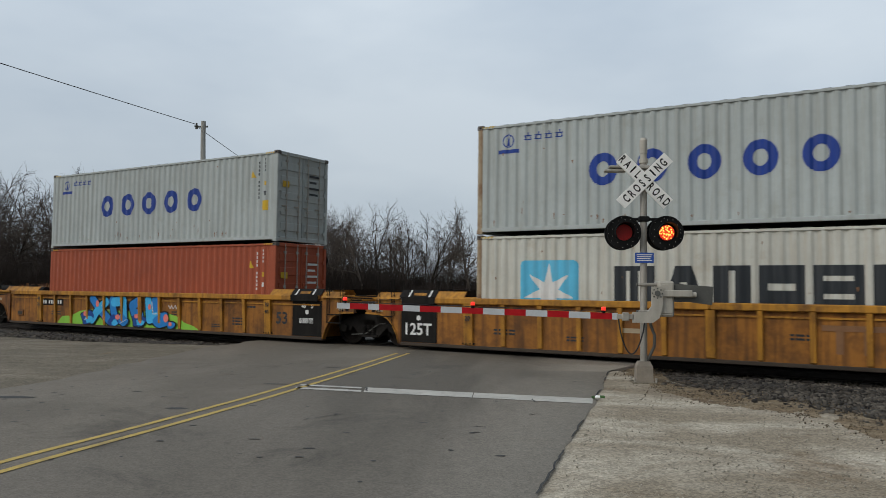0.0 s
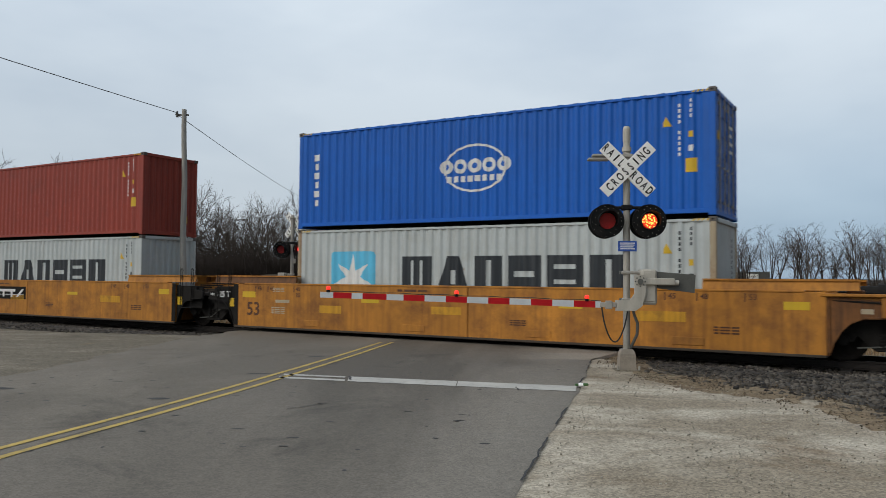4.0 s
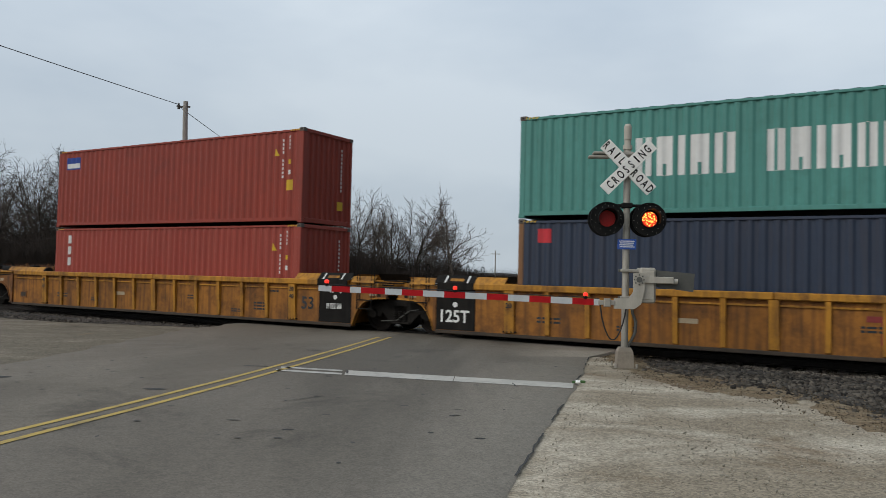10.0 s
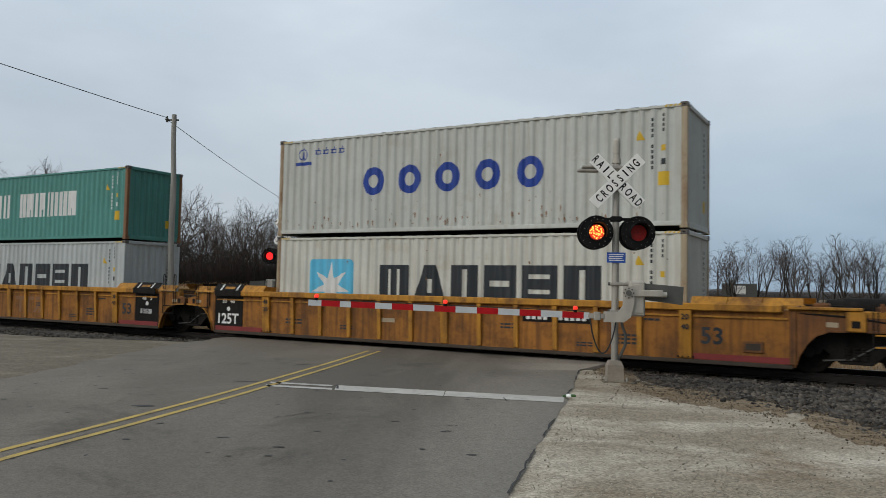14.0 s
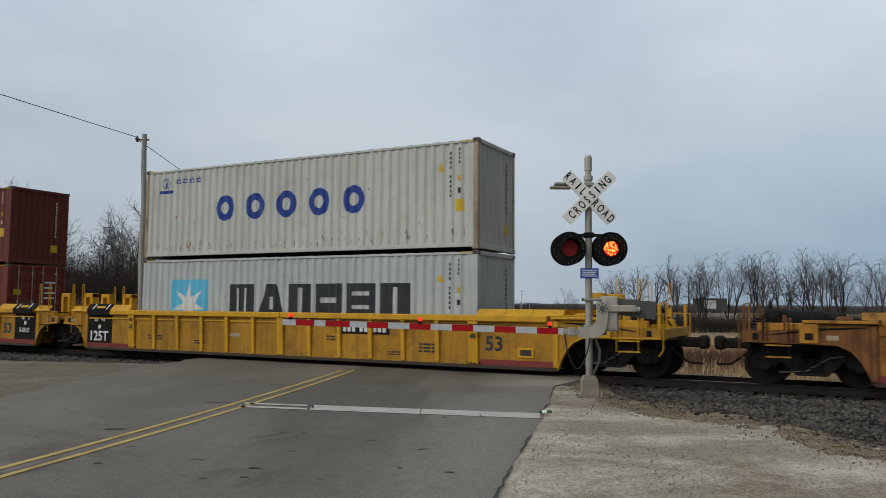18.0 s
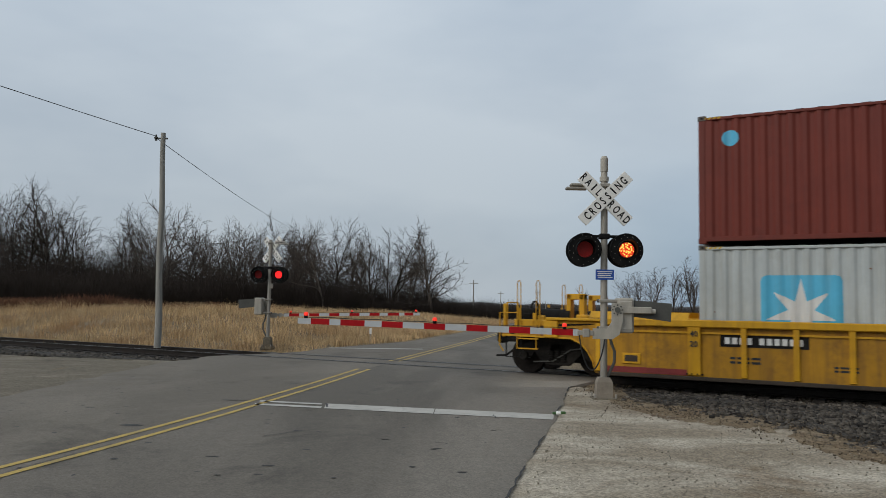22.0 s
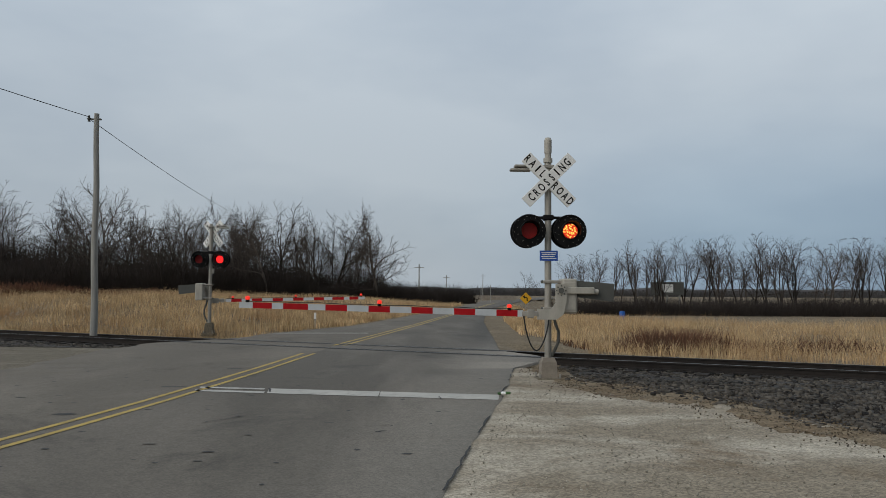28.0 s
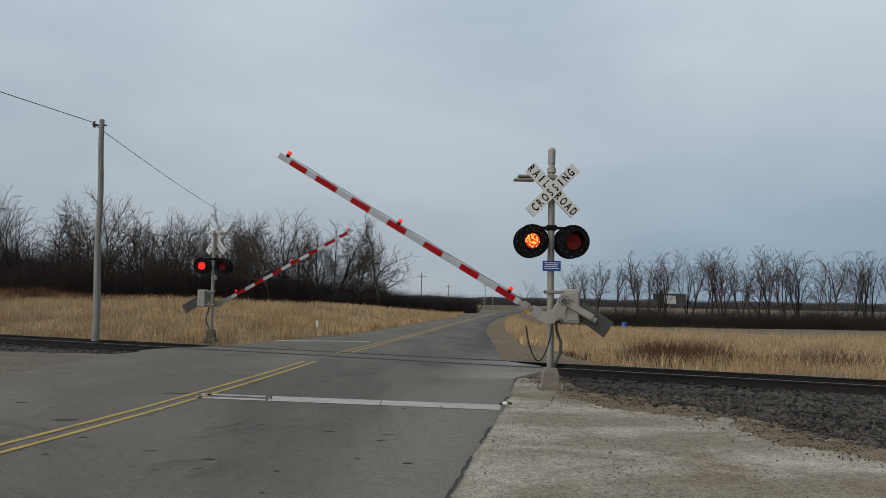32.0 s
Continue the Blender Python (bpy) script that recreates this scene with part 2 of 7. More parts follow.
def stony_mat(name, base, pale, dark, cell, speck, patch, turn=0.0, squash=1.0, bump=0.6, rough=0.92, spec=0.25, worn=None):
    """Packed or bound stone: chips of different tones, pale dust drifts and dark stains."""
    m = bpy.data.materials.new(name)
    m.use_nodes = True
    nt, lk = m.node_tree.nodes, m.node_tree.links
    b = nt["Principled BSDF"]
    b.inputs["Roughness"].default_value = rough
    b.inputs["Specular IOR Level"].default_value = spec
    co = nt.new("ShaderNodeTexCoord")
    mp = nt.new("ShaderNodeMapping")
    mp.inputs["Rotation"].default_value = (0, 0, radians(turn))
    mp.inputs["Scale"].default_value = (1, squash, 1)
    lk.new(co.outputs["Object"], mp.inputs[0])

    def noise_fac(sc, lo, hi, detail=6.0, rough_=0.6, src=mp):
        t = nt.new("ShaderNodeTexNoise")
        t.inputs["Scale"].default_value, t.inputs["Detail"].default_value, t.inputs["Roughness"].default_value = sc, detail, rough_
        t.inputs["Distortion"].default_value = 0.6
        lk.new(src.outputs[0] if src is mp else src.outputs["Object"], t.inputs["Vector"])
        r = nt.new("ShaderNodeMapRange")
        r.inputs[1].default_value, r.inputs[2].default_value = lo, hi
        lk.new(t.outputs["Fac"], r.inputs[0])
        return r.outputs[0]

    def mixed(fac, a, c, kind="MIX"):
        x = nt.new("ShaderNodeMix")
        x.data_type, x.blend_type = "RGBA", kind
        for slot, v in ((0, fac), (6, a), (7, c)):
            if isinstance(v, float):
                x.inputs[slot].default_value = v
            elif isinstance(v, tuple):
                x.inputs[slot].default_value = (*v, 1)
            else:
                lk.new(v, x.inputs[slot])
        return x.outputs[2]

    col = mixed(noise_fac(patch, 0.46, 0.66), base, pale)
    col = mixed(noise_fac(patch * 0.7 + 0.13, 0.56, 0.72, 7.0, 0.7, co), col, dark)
    if worn:
        # dust swept towards the lane's outer edge
        dot = nt.new("ShaderNodeVectorMath")
        dot.operation = "DOT_PRODUCT"
        dot.inputs[1].default_value = (1.0, -0.19, 0.0)
        lk.new(co.outputs["Object"], dot.inputs[0])
        wob = nt.new("ShaderNodeMath")
        wob.operation = "MULTIPLY_ADD"
        wob.inputs[1].default_value = 1.6
        lk.new(noise_fac(0.5, 0.2, 0.8), wob.inputs[0])
        lk.new(dot.outputs["Value"], wob.inputs[2])
        edge = nt.new("ShaderNodeMapRange")
        edge.interpolation_type = "SMOOTHSTEP"
        edge.inputs[1].default_value, edge.inputs[2].default_value, edge.inputs[4].default_value = -2.3, -0.2, 0.8
        lk.new(wob.outputs[0], edge.inputs[0])
        col = mixed(edge.outputs[0], col, worn)
    vo = nt.new("ShaderNodeTexVoronoi")
    vo.inputs["Scale"].default_value = cell
    lk.new(co.outputs["Object"], vo.inputs["Vector"])
    sep = nt.new("ShaderNodeSeparateColor")
    lk.new(vo.outputs["Color"], sep.inputs[0])
    fine = nt.new("ShaderNodeMapRange")
    fine.inputs[3].default_value, fine.inputs[4].default_value = 1 - speck, 1 + speck
    lk.new(sep.outputs[0], fine.inputs[0])
    cb = nt.new("ShaderNodeCombineColor")
    for i in range(3):
        lk.new(fine.outputs[0], cb.inputs[i])
    col = mixed(1.0, col, cb.outputs[0], "MULTIPLY")
    mid = noise_fac(cell * 0.12, 0.3, 0.7, 4.0, 0.7, co)
    cb2 = nt.new("ShaderNodeCombineColor")
    m2 = nt.new("ShaderNodeMapRange")
    m2.inputs[3].default_value, m2.inputs[4].default_value = 1 - speck * 0.5, 1 + speck * 0.4
    lk.new(mid, m2.inputs[0])
    for i in range(3):
        lk.new(m2.outputs[0], cb2.inputs[i])
    col = mixed(1.0, col, cb2.outputs[0], "MULTIPLY")
    lk.new(col, b.inputs["Base Color"])
    bn = nt.new("ShaderNodeBump")
    bn.inputs["Strength"].default_value, bn.inputs["Distance"].default_value = bump, 0.012
    lk.new(sep.outputs[1], bn.inputs["Height"])
    lk.new(bn.outputs[0], b.inputs["Normal"])
    return m


RUST = (0.16, 0.07, 0.03)
M = dict(
    asphalt=stony_mat("asphalt", (0.132, 0.112, 0.086), (0.175, 0.15, 0.117), (0.07, 0.059, 0.045), 60.0, 0.2, 0.35, 10, 0.5, 0.25, 0.8, 0.35),
    asphalt_dark=stony_mat("darker_asphalt", (0.108, 0.093, 0.073), (0.168, 0.145, 0.116), (0.054, 0.046, 0.036), 60.0, 0.2, 0.4, 10, 0.3, 0.25, 0.8, 0.35, (0.31, 0.272, 0.222)),
    soil=stony_mat("tan_soil", (0.18, 0.13, 0.078), (0.24, 0.19, 0.125), (0.1, 0.075, 0.05), 40.0, 0.4, 1.3, -27, 2.0, 0.9),
    gravel=stony_mat("gravel_lot", (0.275, 0.23, 0.168), (0.5, 0.445, 0.355), (0.175, 0.122, 0.072), 48.0, 0.34, 0.42, -18, 1.6, 0.7),
    lot_dark=stony_mat("dirt_lot", (0.155, 0.131, 0.095), (0.22, 0.188, 0.14), (0.085, 0.066, 0.045), 40.0, 0.35, 0.4, -24, 2.6, 0.9),
    earth=stony_mat("dry_earth", (0.185, 0.14, 0.088), (0.25, 0.2, 0.13), (0.11, 0.085, 0.055), 30.0, 0.4, 0.35, 0, 1.0, 0.9),
    # far woods: distance haze is put into this lighter grey colour
    far_twigs=mat("haze_tinted_far_twigs", (0.085, 0.08, 0.078), 0.95, vary=0.3, scale=0.05, spec=0.1),
    ballast=mat("ballast_bed", (0.04, 0.036, 0.031), 0.95, vary=0.5, scale=9, bump=1.0, bump_scale=16),
    stone=island_mat("ballast_stone", (0.14, 0.122, 0.1), (0.012, 0.01, 0.009)),
    rail=mat("rail_steel", (0.03, 0.025, 0.022), 0.7, 0.2, vary=0.3, scale=5, dirt=(0.07, 0.04, 0.025), dirt_amount=0.35, spec=0.25),
    railtop=mat("rail_worn_top", (0.2, 0.19, 0.18), 0.4, 0.8, vary=0.1),
    tie=mat("tie_wood", (0.035, 0.029, 0.024), 0.9, vary=0.4, scale=4, stretch=(6, 1, 1), bump=0.6, obj_vary=0.3),
    yellow_line=mat("yellow_road_paint", (0.46, 0.32, 0.08), 0.8, vary=0.15, scale=2, dirt=(0.15, 0.13, 0.09), dirt_amount=0.55, dirt_scale=2.6),
    white_line=mat("white_road_paint", (0.45, 0.43, 0.385), 0.8, vary=0.12, scale=2, dirt=(0.16, 0.15, 0.13), dirt_amount=0.5, dirt_scale=3.2),
    galv=mat("galvanised_steel", (0.37, 0.345, 0.3), 0.55, 0.35, vary=0.15, scale=3, dirt=(0.2, 0.19, 0.17), dirt_amount=0.2, streak=0.25),
    alu=mat("aluminium_housing", (0.45, 0.42, 0.36), 0.6, 0.1, vary=0.12, scale=4, dirt=(0.2, 0.18, 0.15), dirt_amount=0.25, streak=0.25),
    dull_grey=mat("weathered_grey_metal", (0.1, 0.1, 0.09), 0.75, 0.1, vary=0.2, scale=3, dirt=(0.08, 0.075, 0.07), dirt_amount=0.3),
    concrete=mat("concrete", (0.29, 0.25, 0.2), 0.9, vary=0.2, scale=4, dirt=(0.16, 0.13, 0.1), dirt_amount=0.4, bump=0.4),
    black=mat("black_paint", (0.011, 0.011, 0.011), 0.65, vary=0.3, scale=5, dirt=(0.03, 0.028, 0.027), dirt_amount=0.2, spec=0.12),
    white=mat("white_paint", (0.85, 0.84, 0.8), 0.6, vary=0.06, scale=3, dirt=(0.5, 0.47, 0.42), dirt_amount=0.15),
    red=mat("red_sheeting", (0.43, 0.008, 0.012), 0.5, vary=0.15, scale=6, spec=0.2),
    silver=mat("white_sheeting", (0.55, 0.57, 0.58), 0.45, vary=0.08, scale=6, dirt=(0.3, 0.3, 0.29), dirt_amount=0.2),
    blue_sign=mat("blue_sign", (0.02, 0.09, 0.42), 0.5, vary=0.1),
    yellow_sign=mat("yellow_sign", (0.7, 0.36, 0.01), 0.5, vary=0.08),
    lens_off=mat("red_lens", (0.36, 0.016, 0.014), 0.4, vary=0.5, scale=60, spec=0.25),
    bark=mat("bark", (0.066, 0.055, 0.047), 0.95, vary=0.35, scale=2, obj_vary=0.6, spec=0.1),
    brush=mat("brush_twigs", (0.042, 0.034, 0.029), 0.95, vary=0.4, scale=0.5, obj_vary=0.2, spec=0.1),
    wood_pole=mat("weathered_pole_wood", (0.33, 0.32, 0.29), 0.9, vary=0.25, scale=1.2, stretch=(8, 8, 0.6), bump=0.4),
    rubber=mat("tar_black", (0.035, 0.034, 0.032), 0.8, vary=0.3, scale=6, bump=0.3),
    clod=island_mat("soil_clod", (0.2, 0.15, 0.095), (0.05, 0.04, 0.03)),
    pebble=island_mat("pale_pebble", (0.45, 0.41, 0.34), (0.26, 0.23, 0.18)),
    straw=island_mat("dry_straw", (0.8, 0.6, 0.35), (0.4, 0.255, 0.125), (0.38, 0.215, 0.1)),
    weed=island_mat("dead_weed", (0.17, 0.075, 0.04), (0.07, 0.035, 0.02)),
    twig=mat("twig_bark", (0.09, 0.075, 0.065), 0.95, vary=0.35, scale=1.5, obj_vary=0.25, spec=0.1),
    weed_green=mat("green_foil", (0.05, 0.12, 0.03), 0.5, vary=0.2),
    barrel_blue=mat("blue_plastic", (0.015, 0.12, 0.5), 0.45, vary=0.1),
    cable=mat("black_cable", (0.012, 0.012, 0.012), 0.6),
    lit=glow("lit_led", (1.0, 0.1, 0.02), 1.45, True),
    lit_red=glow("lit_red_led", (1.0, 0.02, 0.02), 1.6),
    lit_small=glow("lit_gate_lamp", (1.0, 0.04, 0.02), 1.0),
)


# ---------- mesh building ----------
class Shape:
    """Collects vertices and faces of one part."""

    def __init__(self):
        self.v, self.f = [], []

    def add(self, verts, faces):
        k = len(self.v)
        self.v += [tuple(p) for p in verts]
        self.f += [tuple(k + i for i in f) for f in faces]
        return self

    def box(self, x0, x1, y0, y1, z0, z1, c=0.0):
        if x0 > x1: x0, x1 = x1, x0
        if y0 > y1: y0, y1 = y1, y0
        if z0 > z1: z0, z1 = z1, z0
        if c <= 0:
            v = [(x, y, z) for x in (x0, x1) for y in (y0, y1) for z in (z0, z1)]
            return self.add(v, [(0, 1, 3, 2), (4, 6, 7, 5), (0, 4, 5, 1), (2, 3, 7, 6), (0, 2, 6, 4), (1, 5, 7, 3)])
        c = min(c, (x1 - x0) * 0.45, (y1 - y0) * 0.45, (z1 - z0) * 0.45)
        lo, hi, v, idx = (x0, y0, z0), (x1, y1, z1), [], {}
        for sx in (0, 1):
            for sy in (0, 1):
                for sz in (0, 1):
                    s = (sx, sy, sz)
                    for a in range(3):
                        idx[s, a] = len(v)
                        v.append([(hi if s[b] else lo)[b] + (0 if b == a else (-c if s[b] else c)) for b in range(3)])
        f = []
        for a in range(3):
            b, d = (a + 1) % 3, (a + 2) % 3
            for k in (0, 1):
                ring = []
                for i, j in ((0, 0), (1, 0), (1, 1), (0, 1)):
                    s = [0, 0, 0]
                    s[a], s[b], s[d] = k, i, j
                    ring.append(idx[tuple(s), a])
                f.append(tuple(ring if k else ring[::-1]))
            for i in (0, 1):
                for j in (0, 1):
                    s0, s1 = [0, 0, 0], [0, 0, 0]
                    s0[a], s1[a] = 0, 1
                    s0[b] = s1[b] = i
                    s0[d] = s1[d] = j
                    q = (idx[tuple(s0), b], idx[tuple(s1), b], idx[tuple(s1), d], idx[tuple(s0), d])
                    f.append(q if i == j else q[::-1])
        for s in [(x, y, z) for x in (0, 1) for y in (0, 1) for z in (0, 1)]:
            t = (idx[s, 0], idx[s, 1], idx[s, 2])
            f.append(t if sum(s) % 2 else t[::-1])
        return self.add(v, f)

    def tube(self, p0, p1, r0, r1=None, n=12, caps=True):
        p0, p1 = Vector(p0), Vector(p1)
        r1 = r0 if r1 is None else r1
        ax = (p1 - p0).normalized()
        a = ax.orthogonal().normalized()
        b = ax.cross(a)
        v = []
        for p, r in ((p0, r0), (p1, r1)):
            v += [p + a * (r * math.cos(2 * math.pi * i / n)) + b * (r * math.sin(2 * math.pi * i / n)) for i in range(n)]
        f = [(i, (i + 1) % n, n + (i + 1) % n, n + i) for i in range(n)]
        if caps:
            f += [tuple(range(n))[::-1], tuple(range(n, 2 * n))]
        return self.add(v, f)

    def path(self, pts, r, n=6):
        """One continuous tube through the points; r may be a list."""
        pts = [Vector(p) for p in pts]
        v, a = [], None
        for i, p in enumerate(pts):
            ax = (pts[min(i + 1, len(pts) - 1)] - pts[max(i - 1, 0)]).normalized()
            a = ax.orthogonal() if a is None else a - ax * a.dot(ax)
            a = a.normalized()
            b = ax.cross(a)
            rr = r[i] if isinstance(r, (list, tuple)) else r
            v += [p + a * (rr * math.cos(2 * math.pi * j / n)) + b * (rr * math.sin(2 * math.pi * j / n)) for j in range(n)]
        m = len(pts)
        f = [(i * n + j, i * n + (j + 1) % n, (i + 1) * n + (j + 1) % n, (i + 1) * n + j) for i in range(m - 1) for j in range(n)]
        f += [tuple(range(n))[::-1], tuple(range((m - 1) * n, m * n))]
        return self.add(v, f)

    def ring(self, p0, p1, r_in, r_out, n=24):
        """A pipe with wall thickness."""
        p0, p1 = Vector(p0), Vector(p1)
        ax = (p1 - p0).normalized()
        a = ax.orthogonal().normalized()
        b = ax.cross(a)
        v = []
        for p, r in ((p0, r_out), (p1, r_out), (p1, r_in), (p0, r_in)):
            v += [p + a * (r * math.cos(2 * math.pi * i / n)) + b * (r * math.sin(2 * math.pi * i / n)) for i in range(n)]
        f = []
        for k in range(4):
            k2 = (k + 1) % 4
            f += [(k * n + i, k * n + (i + 1) % n, k2 * n + (i + 1) % n, k2 * n + i) for i in range(n)]
        return self.add(v, f)

    def prism(self, poly, y0, y1):
        """An x-z outline (counter-clockwise seen from -y) pushed from y0 to y1."""
        n = len(poly)
        v = [(x, y0, z) for x, z in poly] + [(x, y1, z) for x, z in poly]
        f = [(i, (i + 1) % n, n + (i + 1) % n, n + i)[::-1] for i in range(n)]
        f += [tuple(range(n)), tuple(range(n, 2 * n))[::-1]]
        return self.add(v, f)

    def moved(self, m):
        self.v = [tuple(m @ Vector(p)) for p in self.v]
        return self

    def mesh(self, name, smooth=35):
        me = bpy.data.meshes.new(name)
        me.from_pydata(self.v, [], self.f)
        if smooth:
            me.polygons.foreach_set("use_smooth", [True] * len(me.polygons))
            me.set_sharp_from_angle(angle=radians(smooth))
        me.update()
        return me


def part(name, shape, material, parent, label="", smooth=35):
    me = shape if isinstance(shape, bpy.types.Mesh) else shape.mesh(name, smooth)
    if not me.materials:
        me.materials.append(material)
    ob = new(name, me)
    ob.parent = parent
    if label:
        ob["label"] = label
    return ob


def thing(name, m, label, category, group="", kind=""):
    ob = new(name)
    ob.empty_display_size = 0.2
    ob.matrix_world = m
    return tagged(ob, label, category, group, kind)


def solid(name, shape, material, label, category="", kind="", m=None, smooth=35, group=""):
    ob = new(name, shape.mesh(name, smooth) if isinstance(shape, Shape) else shape)
    ob.data.materials.append(material)
    if m is not None:
        ob.matrix_world = m
    return tagged(ob, label, category, group, kind)


TEXT_CACHE = {}


def text_shape(body, size, width=None, depth=0.004):
    """Lettering in the built-in font, in x-z, centred on the origin, facing -y."""
    key = (body, size, width)
    if key not in TEXT_CACHE:
        cu = bpy.data.curves.new("lettering", "FONT")
        cu.body, cu.size, cu.extrude, cu.resolution_u, cu.offset = body, size, 0.0, 3, size * 0.022
        ob = bpy.data.objects.new("lettering", cu)
        scene.collection.objects.link(ob)
        bpy.context.view_layer.update()
        me = bpy.data.meshes.new_from_object(ob.evaluated_get(bpy.context.evaluated_depsgraph_get()))
        vs = [v.co.copy() for v in me.vertices]
        fs = [tuple(p.vertices) for p in me.polygons]
        bpy.data.objects.remove(ob)
        bpy.data.curves.remove(cu)
        bpy.data.meshes.remove(me)
        cx = (min(v.x for v in vs) + max(v.x for v in vs)) / 2
        cy = (min(v.y for v in vs) + max(v.y for v in vs)) / 2
        k = 1.0 if width is None else width / (max(v.x for v in vs) - min(v.x for v in vs))
        TEXT_CACHE[key] = ([((v.x - cx) * k, 0.0, v.y - cy) for v in vs], fs)
    sh = Shape()
    sh.add(*TEXT_CACHE[key])
    return sh


# ---------- ground, road, track bed ----------
def lerp(table, y):
    for (y0, v0), (y1, v1) in zip(table, table[1:]):
        if y <= y1:
            k = (y - y0) / (y1 - y0)
            return v0 + (v1 - v0) * k
    return table[-1][1]


ROAD_R = [(-60, -12.5), (0, -0.85), (6.9, 0.44), (9.2, 0.86), (11.8, 1.42), (16.4, 2.2), (18.0, 3.0), (19.6, 3.3), (21.3, 2.5), (26.4, 2.85), (43.8, 4.1), (54, 5.2), (80, 8.7), (140, 20), (260, 52)]
ROAD_M = [(-60, -14.5), (7.2, -4.3), (8.8, -3.99), (11.4, -3.55), (14.5, -3.12), (16.7, -2.84), (20.0, -2.48), (37.5, 0.4), (53, 2.75), (76, 6.35), (140, 16.5), (260, 48)]
ROAD_L = [(-60, -22), (8, -8.6), (13.2, -7.6), (20.3, -8.0), (24.0, -7.6), (26.5, -5.6), (29.2, -5.1), (36.3, -2.4), (52, 0.3), (77, 4.5), (140, 13), (260, 44)]


def smooth_step(a, b, x):
    k = min(1.0, max(0.0, (x - a) / (b - a)))
    return k * k * (3 - 2 * k)


LOT_LIMIT = [(-60, -7.5), (-30, -6.2), (-21.4, -5.2), (-19.2, -4.6), (-17.5, -3.6), (-12, -2.2), (-6, -2.9), (-4.6, -3.9), (-4.0, -5.3), (-2.84, -6.1), (-1.84, -6.7), (-1.0, -7.4), (0, -8.6), (0.75, -9.1), (6, -10.5), (60, -12)]


def lot_limit(s):
    """How close to the track's centre line the gravel lot reaches."""
    return lerp(LOT_LIMIT, s)


def height(x, y):
    """The lie of the land."""
    p = Vector((x, y, 0))
    s, d = p.dot(U), p.dot(N) - TRACK_D
    xr, xl = lerp(ROAD_R, y), lerp(ROAD_L, y)
    off = max(x - xr, xl - x)                    # distance from the road's edge
    z = -0.03
    if d > 1.6 and off > 0:
        k = smooth_step(0.3, 5.0, off) * smooth_step(1.8, 6.0, d)
        if x < xl:
            z += k * (1.12 * smooth_step(3, 13, d) - 0.6 * smooth_step(30, 80, d)) * smooth_step(0, 14, off)
        else:
            z += k * (-0.35 + 0.1 * smooth_step(10, 24, d) - 1.0 * smooth_step(36, 62, d))
    if off > 0.8 and abs(d) > 2.5:
        z += 0.05 * noise.noise(Vector((x * 0.35, y * 0.35, 0)))
    if off > 0:
        lim = lot_limit(s)
        z -= 0.32 * smooth_step(lim - 0.2, lim + 0.5, d) * smooth_step(4.9, 3.9, d) * smooth_step(0.2, 1.0, off)
    far = math.hypot(x, y)
    return z * (1 - smooth_step(120, 300, far))


def graded(lo, hi, fine_lo, fine_hi, step, growth):
    out = []
    v = fine_lo
    while v <= fine_hi:
        out.append(v)
        v += step
    s = step
    while out[-1] < hi:
        s *= growth
        out.append(out[-1] + s)
    s = step
    while out[0] > lo:
        s *= growth
        out.insert(0, out[0] - s)
    return out


gx, gy = graded(-2500, 2500, -32, 34, 0.7, 1.25), graded(-2500, 3500, 2, 62, 0.7, 1.25)
sh = Shape()
sh.v = [(x, y, height(x, y)) for y in gy for x in gx]
w_ = len(gx)
sh.f = [(j * w_ + i, j * w_ + i + 1, (j + 1) * w_ + i + 1, (j + 1) * w_ + i) for j in range(len(gy) - 1) for i in range(w_ - 1)]
ground = solid("ground", sh, M["earth"], "flat dry earth field with straw-coloured grass litter", kind="structure", smooth=180)

# gravel lot on the near side of the track, both sides of the road
for side, (a, b) in (("right", (ROAD_R, 26)), ("left", (ROAD_L, -30))):
    sh = Shape()
    rows_, cols = [i * 0.5 - 26 for i in range(114)], 44
    for y in rows_:
        x0 = lerp(a, y)
        x0 += -0.3 if b > 0 else 0.3
        for i in range(cols + 1):
            x = x0 + (b - x0) * i / cols
            # the lot ends along the ballast
            d = x * N.x + y * N.y - TRACK_D
            lim = lot_limit(x * U.x + y * U.y) + 0.2 * noise.noise(Vector((x * 0.9, 3.1, 0)))
            yy = y
            for _ in range(8):
                d = x * N.x + yy * N.y - TRACK_D
                lim = lot_limit(x * U.x + yy * U.y) + 0.2 * noise.noise(Vector((x * 0.9, 3.1, 0)))
                yy -= max(0.0, d - lim) / N.y * 0.8
            sh.v.append((x, yy, 0.012 + 0.02 * noise.noise(Vector((x * 0.5, yy * 0.5, 5))) * smooth_step(0.3, 1.5, abs(x - x0)) - 0.03 * (i == 0)))
    w_ = cols + 1
    sh.f = [(j * w_ + i, j * w_ + i + 1, (j + 1) * w_ + i + 1, (j + 1) * w_ + i) if b > 0 else (j * w_ + i, (j + 1) * w_ + i, (j + 1) * w_ + i + 1, j * w_ + i + 1) for j in range(len(rows_) - 1) for i in range(cols)]
    solid("gravel_lot", sh, M["gravel"] if b > 0 else M["lot_dark"], "pale compacted gravel lot beside the road" if b > 0 else "brownish packed dirt lot beside the road", kind="structure", smooth=180)

